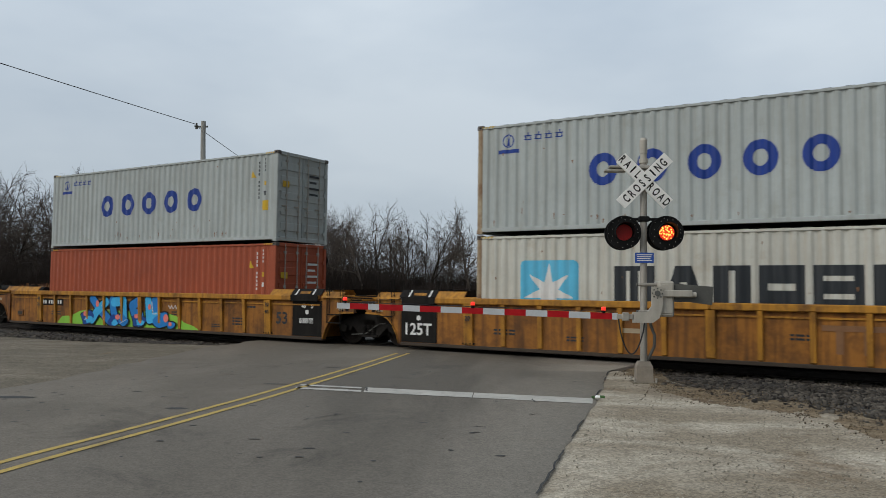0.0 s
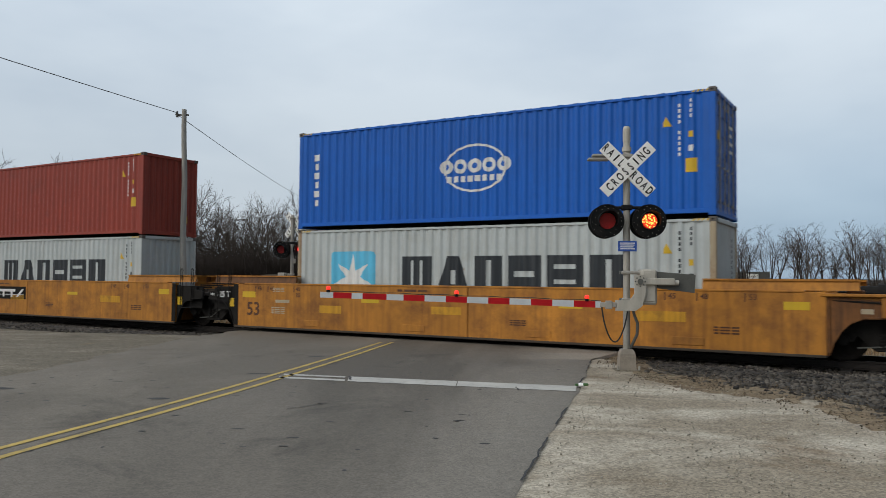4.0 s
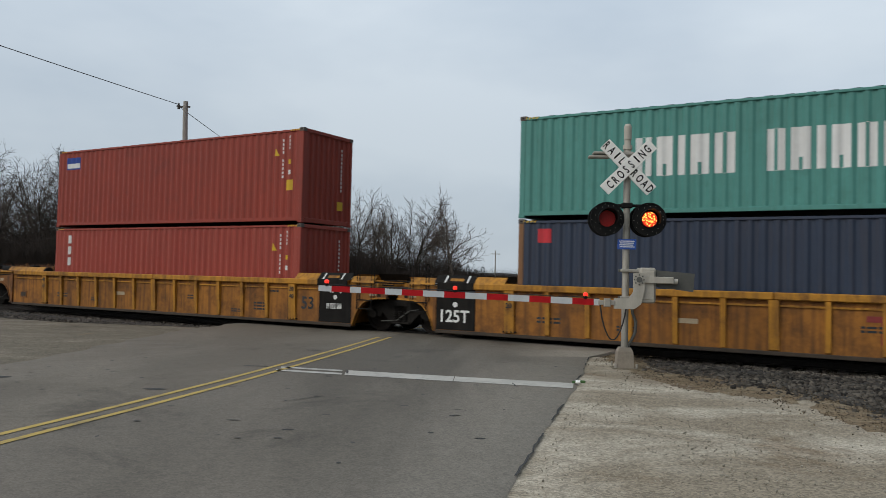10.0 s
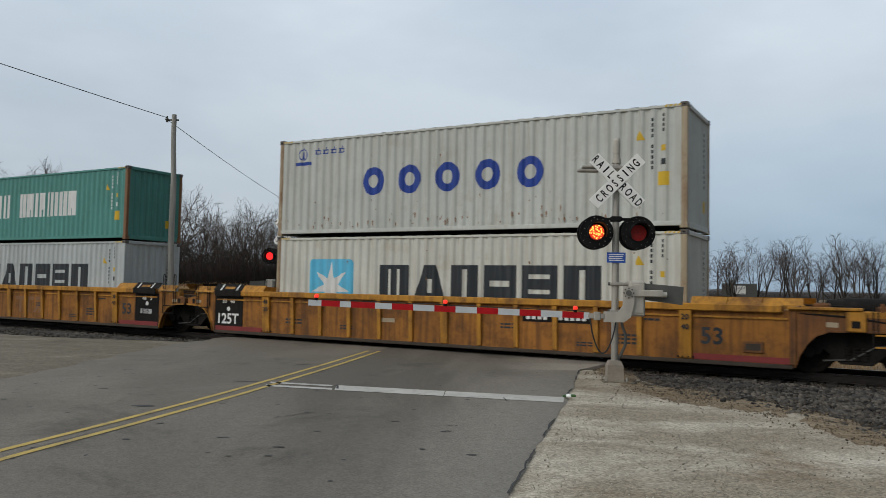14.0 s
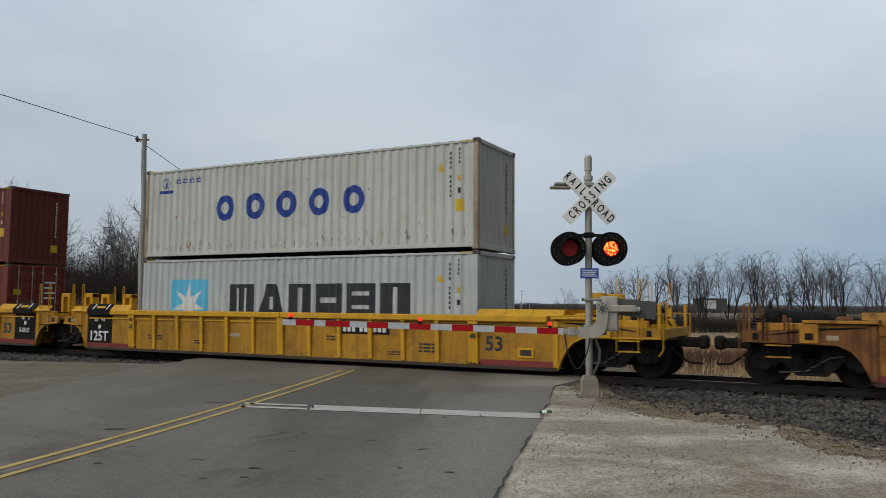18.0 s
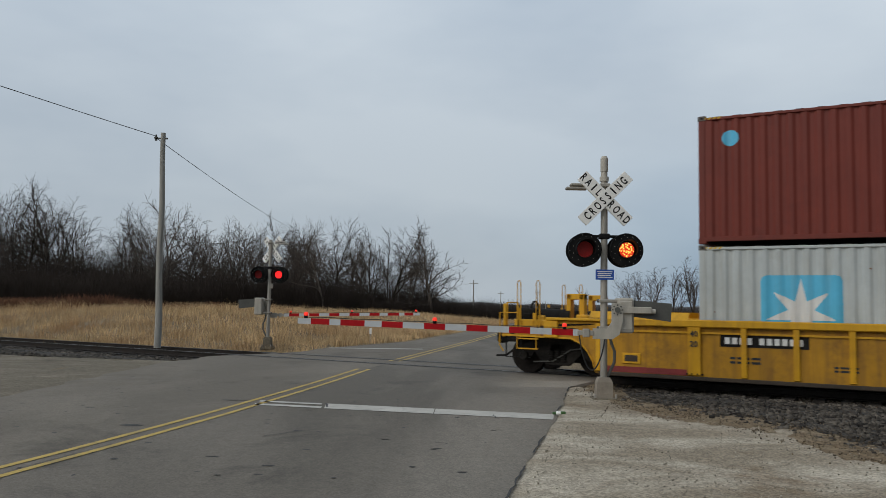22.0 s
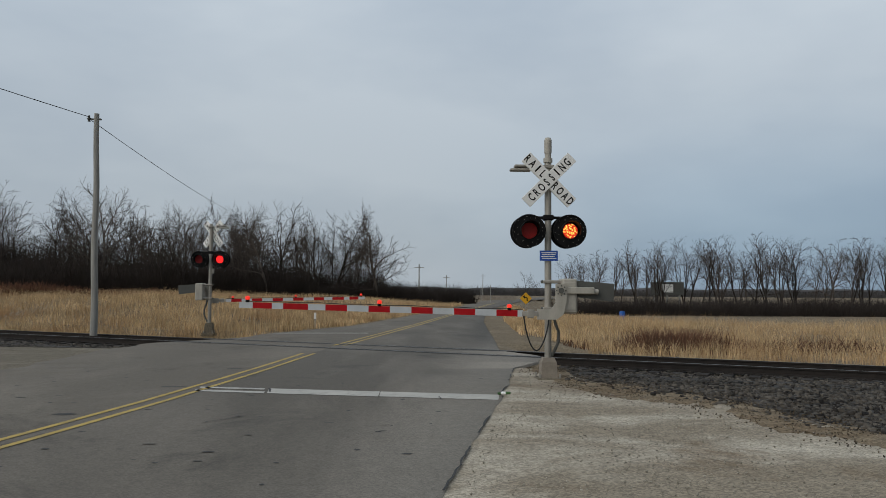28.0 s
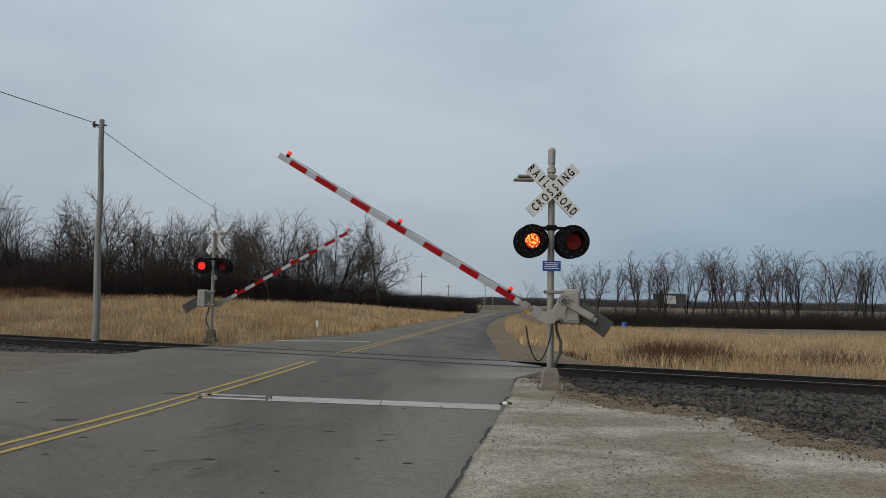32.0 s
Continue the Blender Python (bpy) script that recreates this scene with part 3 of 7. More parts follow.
sh = Shape()
ys = [-60 + 3 * i for i in range(21)] + [2 + 0.25 * i for i in range(40)] + [12 + 0.25 * i for i in range(100)] + [37 + 3 * i for i in range(75)]
for y in ys:
    xl, xr, xm = lerp(ROAD_L, y), lerp(ROAD_R, y), lerp(ROAD_M, y)
    if -6 < y < 30:
        xr += 0.05 * noise.noise(Vector((0.3, y * 1.3, 0))) + 0.035 * noise.noise(Vector((5.3, y * 5, 0)))
        xl += 0.3 * noise.noise(Vector((2.3, y * 0.8, 0)))
    for i, x in enumerate((xl - 0.05, xl, xl * 0.6 + xm * 0.4, xl * 0.2 + xm * 0.8, xm, xm * 0.8 + xr * 0.2, xm * 0.4 + xr * 0.6, xr, xr + 0.03)):
        sh.v.append((x, y, 0.02 - (0.05 if i in (0, 8) else 0)))
sh.f = [(j * 9 + i, j * 9 + i + 1, (j + 1) * 9 + i + 1, (j + 1) * 9 + i) for j in range(len(ys) - 1) for i in range(8)]
road = solid("road", sh, M["asphalt"], "worn grey asphalt two-lane road crossing the track", kind="structure", smooth=60)
road.data.materials.append(M["asphalt_dark"])
road.data.polygons.foreach_set("material_index", [1 if i % 8 > 3 else 0 for i in range(len(road.data.polygons))])

# crumbled dark edge of the asphalt beside the gravel lot
sh = Shape()
for i in range(90):
    y = 4 + 0.15 * i
    x = lerp(ROAD_R, y) + 0.05 * noise.noise(Vector((0.3, y * 1.3, 0))) + 0.035 * noise.noise(Vector((5.3, y * 5, 0)))
    a = 0.001 + 0.009 * max(0.0, 0.5 + noise.noise(Vector((y * 2.1, 1, 0))))
    sh.v += [(x - a * 0.6, y, 0.0225), (x + 0.012 + a, y, 0.0225)]
sh.f = [(2 * i, 2 * i + 1, 2 * i + 3, 2 * i + 2) for i in range(89) if noise.noise(Vector((i * 0.23, 4.4, 0))) > -0.1]
solid("road_edge", sh, M["rubber"], "dark crumbled edge of the asphalt", kind="structure")


def strip(rows_, z, breaks=None):
    sh = Shape()
    for (xa, ya, xb, yb) in rows_:
        sh.v += [(xa, ya, z), (xb, yb, z)]
    sh.f = [(2 * i, 2 * i + 1, 2 * i + 3, 2 * i + 2) for i in range(len(rows_) - 1) if not (breaks and breaks(rows_[i][1]))]
    return sh


for off, lab in ((-0.17, "outer"), (0.12, "inner")):
    rows_ = [(lerp(ROAD_M, y) + off - 0.047, y, lerp(ROAD_M, y) + off + 0.047, y) for y in [-20 + 0.5 * i for i in range(260)]]
    solid("centre_line", strip(rows_, 0.026, lambda y: 19.6 < y < 22.8), M["yellow_line"], "worn yellow centre line painted on asphalt", kind="structure")
sh = Shape()
for k0, k1, c0, c1 in ((0.0, 0.24, 0.0, 0.34), (0.012, 0.236, 0.7, 1.0), (0.25, 0.62, 0.0, 1.0), (0.623, 1.0, 0.02, 1.0)):
    corner = [(-3.3 + 4.66 * k - (0.12 - 0.2 * k) * c, 12.54 - 0.96 * k + (0.6 - 0.02 * k) * c, 0.026) for k, c in ((k0, c1), (k0, c0), (k1, c0), (k1, c1))]
    sh.add(corner, [(0, 1, 2, 3)])
solid("stop_line", sh, M["white_line"], "worn white stop line across one lane", kind="structure")
sh = Shape().add([(-5.05, 29.6, 0.026), (-5.0, 29.2, 0.026), (-1.5, 29.55, 0.026), (-1.55, 29.95, 0.026)], [(0, 1, 2, 3)])
solid("stop_line", sh, M["white_line"], "faded white stop line beyond the track", kind="structure")

# tan soil between the gravel lot and the ballast
sh = Shape()
for i in range(260):
    s_ = -5.2 + 7.4 * i / 259
    for k_, wd in ((0, -1.25), (1, -0.5), (2, 0.25), (3, 0.75)):
        d_ = lot_limit(s_) + wd * (0.45 + 0.55 * math.sin(math.pi * min(1, (i + 17) / 269))) + 0.34 * noise.noise(Vector((s_ * 1.6, k_ * 1.7, 3))) + 0.22 * noise.noise(Vector((s_ * 5.0, k_ * 2.7, 8))) + 0.12 * noise.noise(Vector((s_ * 14, k_ * 3.1, 1)))
        p = track(s_, d_)
        sh.v.append((p.x, p.y, 0.019 + 0.012 * noise.noise(Vector((p.x * 2, p.y * 2, 1))) + (0.006 if k_ in (1, 2) else -0.025)))
sh.f = [(i * 4 + j, i * 4 + 4 + j, i * 4 + 5 + j, i * 4 + 1 + j) for i in range(259) for j in range(3)]
solid("soil_strip", sh, M["soil"], "tan bare soil along the foot of the ballast", kind="structure", smooth=180)

# ballast bed along the whole track
TURN = pose(0, 0, 0, 0, 0, TRACK_TURN)
TRACK_M = Matrix.Translation(track(0)) @ TURN
sh = Shape()
prof = [(-10.5 + 0.5 * i, -0.015 - 0.06 * smooth_step(8, 15, i)) for i in range(16)] + [(-2.4, -0.1), (-1.75, -0.2), (-1.3, -0.22), (0, -0.2), (1.9, -0.2), (3.2, -0.2), (4.4, -0.35)]
ss = [-420, -200, -100, -60] + [-50 + 0.5 * i for i in range(180)] + [45, 80, 160, 420]
for s in ss:
    for d, z in prof:
        z += 0.05 * noise.noise(Vector((s * 1.3, d * 1.3, 0))) - 0.2 * smooth_step(lot_limit(s) + 0.5, lot_limit(s) - 0.1, d)
        sh.v.append((s, d, z - (0.08 if -19 < s < -4.6 else 0)))
k = len(prof)
sh.f = [(j * k + i, (j + 1) * k + i, (j + 1) * k + i + 1, j * k + i + 1) for j in range(len(ss) - 1) for i in range(k - 1)]
solid("ballast_bed", sh, M["ballast"], "dark crushed-stone track bed", kind="structure", m=TRACK_M, smooth=180)

RAIL = [(-0.07, -0.17), (0.07, -0.17), (0.07, -0.155), (0.012, -0.135), (0.012, -0.045), (0.036, -0.035), (0.036, -0.004), (0.028, 0.0), (-0.028, 0.0), (-0.036, -0.004), (-0.036, -0.035), (-0.012, -0.045), (-0.012, -0.135), (-0.07, -0.155)]
RAIL_Z = 0.03
for d in (-0.7525, 0.7525):
    sh = Shape()
    sh.v = [(s, d + a, b + RAIL_Z) for s in (-420, 420) for a, b in RAIL]
    k = len(RAIL)
    sh.f = [(i, k + i, k + (i + 1) % k, (i + 1) % k) for i in range(k)]
    rail = solid("rail", sh, M["rail"], "rust-brown steel rail with a worn bright head", "rail", m=TRACK_M)
    part("rail_head", Shape().add([(-420, d - 0.026, RAIL_Z + 0.002), (420, d - 0.026, RAIL_Z + 0.002), (420, d + 0.026, RAIL_Z + 0.002), (-420, d + 0.026, RAIL_Z + 0.002)], [(0, 1, 2, 3)]), M["railtop"], rail, "bright worn running surface")


# ---------- crossing signals ----------
def crossbuck(parent, y, flip, yaw=0.0):
    swing = Matrix.Rotation(radians(yaw), 4, "Z")
    f = -1 if not flip else 1
    for k, (ang, words, dy) in enumerate(((-45, ("RAIL", "ROAD"), 0.0), (45, ("CROSSING",), -0.02))):
        a = radians(ang)
        turn = Matrix.Rotation(a if flip else -a, 4, "Y")
        b = Shape().box(-0.61, 0.61, -0.004, 0.004, -0.114, 0.114, 0.003)
        b.moved(swing @ Matrix.Translation((0, y + f * -dy, 3.68)) @ turn)
        blade = part("crossbuck_blade", b, M["white"], parent, "white crossbuck blade with black lettering")
        for n_, word in enumerate(words):
            t, span = Shape(), 0.94 if word == "CROSSING" else 0.4
            for i, letter in enumerate(word):
                one = text_shape(letter, 0.215)
                wide = 0.62 if letter != "I" else 1.0
                t.add([(p[0] * wide + span * (i / (len(word) - 1) - 0.5), 0.0, p[2]) for p in one.v], one.f)
            sx = -1 if flip else 1
            off = 0.0 if len(words) == 1 else (-0.36 if n_ == 0 else 0.36)
            t.v = [(sx * (p[0] + off), f * 0.0055, p[2]) for p in t.v]
            if flip:
                t.f = [q[::-1] for q in t.f]
            t.moved(swing @ Matrix.Translation((0, y + f * -dy, 3.68)) @ turn)
            part("lettering", t, M["black"], blade, "black lettering")


LED_PLATES, ARMS = [], []


def lamp_unit(parent, x, z, f, phase, glow_m):
    """A flasher: black round backboard, hood, housing, dark red lens and the LED plate inside it. f = -1 faces -y."""
    y0 = f * 0.16
    unit = part("flasher", Shape().tube((x, y0, z), (x, y0 + f * 0.012, z), 0.305, n=36), M["black"], parent, "black round flasher backboard")
    part("rim", Shape().ring((x, y0 - f * 0.01, z), (x, y0 + f * 0.03, z), 0.288, 0.308, 36), M["black"], unit)
    rivets = Shape()
    for i in range(18):
        a = 2 * math.pi * (i + 0.3 * math.sin(5.0 * i)) / 18
        q = (x + (0.25 + 0.03 * math.sin(3.0 * i)) * math.cos(a), z + (0.25 + 0.03 * math.sin(3.0 * i)) * math.sin(a))
        rivets.tube((q[0], y0 + f * 0.01, q[1]), (q[0], y0 + f * 0.018, q[1]), 0.0075, n=6)
    part("rivets", rivets, M["galv"], unit, "small bright rivets")["kind"] = "stuff"
    part("housing", Shape().tube((x, y0 - f * 0.1, z), (x, y0, z), 0.12, 0.17, 20), M["galv"], unit)
    hood = Shape()
    n = 22
    for i in range(n + 1):
        a = radians(-30 + 240 * i / n)
        for r, yy in ((0.172, y0 + f * 0.01), (0.172, y0 + f * (0.2 + 0.1 * max(0.0, math.sin(a)))), (0.18, y0 + f * (0.2 + 0.1 * max(0.0, math.sin(a)))), (0.18, y0 + f * 0.01)):
            hood.v.append((x + r * math.cos(a), yy, z + r * math.sin(a)))
    hood.f = [(i * 4 + j, i * 4 + (j + 1) % 4, (i + 1) * 4 + (j + 1) % 4, (i + 1) * 4 + j) for i in range(n) for j in range(4)]
    part("hood", hood, M["black"], unit)
    part("lens", Shape().tube((x, y0 + f * 0.0, z), (x, y0 + f * 0.03, z), 0.152, 0.146, 28), M["lens_off"], unit, "dark red lens")
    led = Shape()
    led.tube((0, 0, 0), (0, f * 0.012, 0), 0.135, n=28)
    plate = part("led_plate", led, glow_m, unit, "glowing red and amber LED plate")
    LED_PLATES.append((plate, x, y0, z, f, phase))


def signal(name_label, m, arm_len, glow_m, first=0):
    s, far = thing("crossing_signal", m, name_label, "crossing signal", "crossing signals"), bool(first)
    base = Shape()
    base.box(-0.24, 0.24, -0.24, 0.24, -0.12, 0.012, 0.03)
    part("foundation", base, M["lot_dark"], s, "dirt-covered concrete foundation")
    jb = Shape()
    jb.add([(sx * (0.15 if z < 0.1 else 0.138 if z < 0.32 else 0.1), sy * (0.15 if z < 0.1 else 0.138 if z < 0.32 else 0.1), z) for z in (0.012, 0.3, 0.38) for sx, sy in ((-1, -1), (1, -1), (1, 1), (-1, 1))],
           [(4 * k + i, 4 * k + (i + 1) % 4, 4 * k + 4 + (i + 1) % 4, 4 * k + 4 + i) for k in (0, 1) for i in range(4)] + [(8, 9, 10, 11)])
    part("junction_base", jb, M["lot_dark"] if first else M["concrete"], s, "mud-stained junction base" if first else "cast aluminium junction base", smooth=20)
    part("access_cover", Shape().box(-0.09, 0.09, -0.15, -0.142, 0.08, 0.26, 0.004), M["concrete"], s, "bolted access cover")
    for bx_, by_ in ((-0.19, -0.19), (0.19, -0.19), (0.19, 0.19), (-0.19, 0.19)) if not first else ((-0.16, -0.16), (0.16, -0.16), (0.16, 0.16), (-0.16, 0.16)):
        part("anchor_bolt", Shape().tube((bx_, by_, 0.02), (bx_, by_, 0.09), 0.018, n=8), M["galv"], s)
    part("mast", Shape().tube((0, 0, 0.3), (0, 0, 4.05), 0.064, n=20), M["galv"], s, "galvanised steel mast")
    if not first:
        part("bell", Shape().tube((0, 0, 4.02), (0, 0, 4.1), 0.085, n=18).tube((0, 0, 4.1), (0, 0, 4.2), 0.06, n=18).tube((0, 0, 4.2), (0, 0, 4.44), 0.07, n=18).tube((0, 0, 4.44), (0, 0, 4.49), 0.072, 0.05, 18), M["alu"], s, "grey electronic bell on the mast top")
    part("collar", Shape().box(-0.1, 0.1, -0.1, 0.1, 3.9, 3.97, 0.015), M["galv"], s)
    for zz, xx in ((3.94, -0.62), (3.87, -0.7)):
        part("side_light", Shape().box(xx, xx + 0.4, 0.05, 0.22, zz, zz + 0.05, 0.015), M["galv"], s, "thin grey side fitting")
    crossbuck(s, -0.115, False, -34 if first else 0)
    crossbuck(s, -0.078, True, -34 if first else 0)
    ca = Shape().tube((-0.42, 0, 2.98), (0.42, 0, 2.98), 0.028, n=10)
    ca.tube((-0.4, 0, 2.98), (-0.4, 0, 2.72), 0.02, n=8).tube((0.4, 0, 2.98), (0.4, 0, 2.72), 0.02, n=8).box(-0.1, 0.1, -0.09, 0.09, 2.93, 3.03, 0.02)
    part("cross_arm", ca, M["black"], s, "black flasher cross arm")
    for x, ph in ((-0.38, first), (0.38, 1 - first)):
        lamp_unit(s, x, 2.72, -1, ph, glow_m)
        lamp_unit(s, x, 2.72, 1, ph, glow_m)
    if first:
        part("relay_box", Shape().box(-0.13, -0.05, -0.06, 0.06, 2.2, 2.38, 0.01), M["galv"], s)
    else:
        plate = part("notice", Shape().box(-0.17, 0.17, -0.085, -0.079, 2.17, 2.36, 0.004), M["blue_sign"], s, "blue notice plate with rows of small white writing")
        for j in range(4):
            part("writing_bar", Shape().box(-0.14 + 0.01 * (j % 2), 0.14 - 0.015 * (j % 3), -0.088, -0.085, 2.325 - 0.035 * j - 0.012, 2.325 - 0.035 * j + 0.004), M["white"], plate)
    # gate mechanism
    mech = part("gate_mechanism", Shape().box(0.22, 0.5, -0.26, 0.2, 1.2, 1.84, 0.03), M["alu"], s, "pale aluminium gate mechanism box")
    part("mechanism_door", Shape().box(0.25, 0.47, -0.275, -0.255, 1.26, 1.78, 0.012), M["alu"], mech)
    for zz in (1.25, 1.75):
        part("mast_clamp", Shape().box(-0.1, 0.25, -0.1, 0.1, zz, zz + 0.06, 0.015), M["galv"], s)
        part("clamp_bolt", Shape().tube((-0.13, 0, zz + 0.03), (-0.08, 0, zz + 0.03), 0.03, n=8), M["dull_grey"], s)
    part("conduit", Shape().path([(0.1, 0.0, 1.2), (0.14, 0, 1.0), (0.2, 0, 0.85), (0.19, 0, 0.65), (0.12, 0, 0.5), (0.07, 0, 0.4)], 0.028, 10), M["dull_grey"], s, "bent flexible conduit")
    # the arm turns on the shaft of the mechanism
    arm = part("gate_arm", Shape().tube((0, -0.02, 0), (0, 0.16, 0), 0.07, n=16), M["alu"], s, "red and white striped gate arm with its bracket and counterweight")
    arm.location = (0.18, -0.3, 1.62)
    br = Shape().prism([(0.1, -0.2), (0.1, 0.12), (-0.1, 0.12), (-0.1, -0.22), (-0.18, -0.34), (-0.44, -0.34), (-0.44, -0.53), (-0.08, -0.53), (0.04, -0.44)][::-1], -0.045, -0.01)
    bracket = part("arm_bracket", br, M["alu"], arm, "pale cast arm bracket")
    part("shaft_hub", Shape().tube((0, -0.075, 0), (0, -0.04, 0), 0.05, n=16), M["dull_grey"], arm)
    for i in range(8):
        a = math.pi * i / 4
        part("hub_bolt", Shape().tube((0.085 * math.cos(a), -0.06, 0.085 * math.sin(a)), (0.085 * math.cos(a), -0.04, 0.085 * math.sin(a)), 0.014, n=6), M["dull_grey"], arm)
    part("arm_adapter", Shape().box(-0.72, -0.42, -0.06, 0.0, -0.47, -0.38, 0.01).box(-0.62, -0.5, -0.075, 0.01, -0.5, -0.35, 0.01), M["galv"], arm, "galvanised arm adapter")
    # counterweight
    part("counterweight_arm", Shape().box(0.05, 0.62, -0.03, 0.02, -0.06, 0.06, 0.01).tube((0.34, 0.05, -0.02), (0.7, 0.05, -0.02), 0.05, n=12), M["alu"], arm, "pale counterweight arm")
    part("counterweight", Shape().prism([(0.33, -0.12), (1.0, -0.2), (1.02, 0.13), (0.33, 0.18)], 0.1, 0.19), M["dull_grey"], arm, "weathered grey counterweight plate")
    # striped tube, slightly rising to its tip
    def az(x):
        return -0.425 + (-x - 0.6) * 0.025
    x, k = -0.7, 0
    for ln in [arm_len - 5.7] + [0.385] * 9 + [0.31, 0.44, 0.2, 0.34, 0.24]:
        h = 0.058 - 0.006 * min(1, -x / arm_len)
        st = Shape()
        st.add([(xx, yy, az(xx) + zz) for xx in (x, x - ln) for yy, zz in ((-0.05, -h), (-0.005, -h), (-0.005, h), (-0.05, h))],
               [(0, 4, 5, 1), (1, 5, 6, 2), (2, 6, 7, 3), (3, 7, 4, 0), (0, 1, 2, 3), (7, 6, 5, 4)])
        part("arm_stripe", st, M["red"] if k % 2 else M["silver"], arm, "red reflective stripe" if k % 2 else "white reflective stripe", smooth=0)
        x -= ln
        k += 1
    for lx in (-0.95, -3.3, -arm_len + 0.15):
        z = az(lx) + 0.06
        part("lamp_base", Shape().tube((lx, -0.03, z - 0.01), (lx, -0.03, z + 0.05), 0.035, n=10), M["black"], arm)
        lamp_ = Shape()
        for f0, r0, f1, r1 in ((0.03, 0.03, 0.05, 0.042), (0.05, 0.042, 0.085, 0.042), (0.085, 0.042, 0.105, 0.02)):
            lamp_.tube((lx, -0.03, z + f0), (lx, -0.03, z + f1), r0, r1, 12)
        part("gate_lamp", lamp_, M["lit_small"], arm, "small red gate lamp")
    part("arm_cable", Shape().path([(-0.7, -0.03, az(-0.7) + 0.065)] + [(-0.7 - i * (arm_len - 0.9) / 12, -0.03, az(-0.7 - i * (arm_len - 0.9) / 12) + 0.068 + 0.012 * (i % 2)) for i in range(1, 13)], 0.007, 5), M["cable"], arm)
    loop = [(-0.5 - 0.0, -0.33, 1.15)] + [(-0.5 + 0.47 * i / 14, -0.33, 1.12 - 0.62 * math.sin(math.pi * i / 14) ** 0.7 + 0.06 * i / 14) for i in range(15)]
    if not far:
        part("power_cable", Shape().path(loop, 0.013, 6), M["cable"], s, "looped black power cable")
    ARMS.append(arm)
    return s


signal("galvanised crossing signal with red flashers and a striped gate arm", pose(2.62, 14.57, 0.02, 0, 0, 0.5), 5.8, M["lit"])
signal("weathered crossing signal beyond the track with red flashers", pose(-7.39, 29.47, 0.02, 0, 0, 180), 5.9, M["lit_red"], 1)

# ---------- utility pole and wires ----------
pole = thing("utility_pole", pose(-10.93, 27.79, 0.0), "weathered grey wooden utility pole with one line wire", "pole")
part("shaft", Shape().path([(0.02 * math.sin(i) - 0.11 * i / 12, 0, 7.78 * i / 12) for i in range(13)], [0.125 - 0.04 * i / 12 for i in range(13)], 14), M["wood_pole"], pole)
part("insulator_bracket", Shape().box(-0.42, 0.05, -0.03, 0.03, 7.55, 7.61, 0.01), M["dull_grey"], pole)
part("insulator", Shape().tube((-0.38, 0, 7.5), (-0.38, 0, 7.72), 0.05, 0.03, 10).tube((-0.38, 0, 7.58), (-0.38, 0, 7.62), 0.08, n=10), M["dull_grey"], pole)


def wire(a, b, sag, label):
    a, b = Vector(a), Vector(b)
    pts = []
    for i in range(25):
        k = i / 24
        p = a.lerp(b, k)
        p.z -= sag * 4 * k * (1 - k)
        pts.append(p)
    return solid("power_line", Shape().path(pts, 0.013, 5), M["cable"], label, "wire")


wire((-11.3, 27.79, 7.66), (-18.9, 2.0, 7.95), 0.1, "thin black overhead wire towards the road")
wire((-11.25, 27.85, 7.55), (-16.4, 72.0, 8.75), 0.2, "thin black overhead wire towards the trees")


# ---------- track details ----------
rng = random.Random(11)
bed = bpy.data.objects["ballast_bed"]
tie_mesh = Shape().box(-0.115, 0.115, -1.3, 1.3, -0.18, 0.0, 0.012).mesh("tie")
tie_mesh.materials.append(M["tie"])
plate_mesh = Shape().box(-0.09, 0.09, -0.17, 0.17, 0.0, 0.018, 0.004).box(-0.05, -0.02, -0.12, -0.08, 0.018, 0.04).box(0.02, 0.05, 0.08, 0.12, 0.018, 0.04).mesh("tie_plate")
plate_mesh.materials.append(M["rail"])
s = -52.0
while s < 34:
    if not -17.6 < s < -6.6:
        t = part("tie", tie_mesh, None, bed)
        t.location = (s + rng.uniform(-0.03, 0.03), rng.uniform(-0.05, 0.05), RAIL_Z - 0.182)
        t.rotation_euler = (0, 0, radians(rng.uniform(-1.2, 1.2)))
        for d in (-0.7525, 0.7525):
            p = part("tie_plate", plate_mesh, None, t)
            p.location = (0, d, 0.001)
    s += 0.53
# grooves beside the rails where the road crosses
for d in (-0.85, -0.66, 0.66, 0.85):
    sh = Shape()
    pts = [(-17.9 + 0.6 * i, d) for i in range(21)]
    for a, b in pts:
        wob = 0.025 * noise.noise(Vector((a * 1.4, b * 5, 2)))
        sh.v += [(a, b - 0.07 + wob, 0.0265), (a, b + 0.06 + wob * 0.5, 0.0265)]
    sh.f = [(2 * i, 2 * i + 2, 2 * i + 3, 2 * i + 1) for i in range(len(pts) - 1)]
    solid("flangeway", sh, M["rubber"], "dark groove beside the rail in the crossing", kind="structure", m=TRACK_M)

# tarred cracks and dark patches on the road
for x0, y0, dx, dy, wd in ((-2.21, 12.95, 0.1, -0.5, 0.035), (0.5, 11.95, 0.04, -0.35, 0.02), (-1.2, 8.7, 0.7, 0.15, 0.03), (-2.4, 9.6, 0.4, 0.5, 0.03)):
    sh = Shape()
    for i in range(9):
        k = i / 8
        px, py = x0 + dx * k + 0.03 * noise.noise(Vector((k * 5, x0, 0))), y0 + dy * k
        sh.v += [(px - wd / 2, py, 0.0285), (px + wd / 2, py + 0.01, 0.0285)]
    sh.f = [(2 * i, 2 * i + 1, 2 * i + 3, 2 * i + 2) for i in range(8)]
    solid("road_crack", sh, M["rubber"], "dark crack in the asphalt", kind="structure")
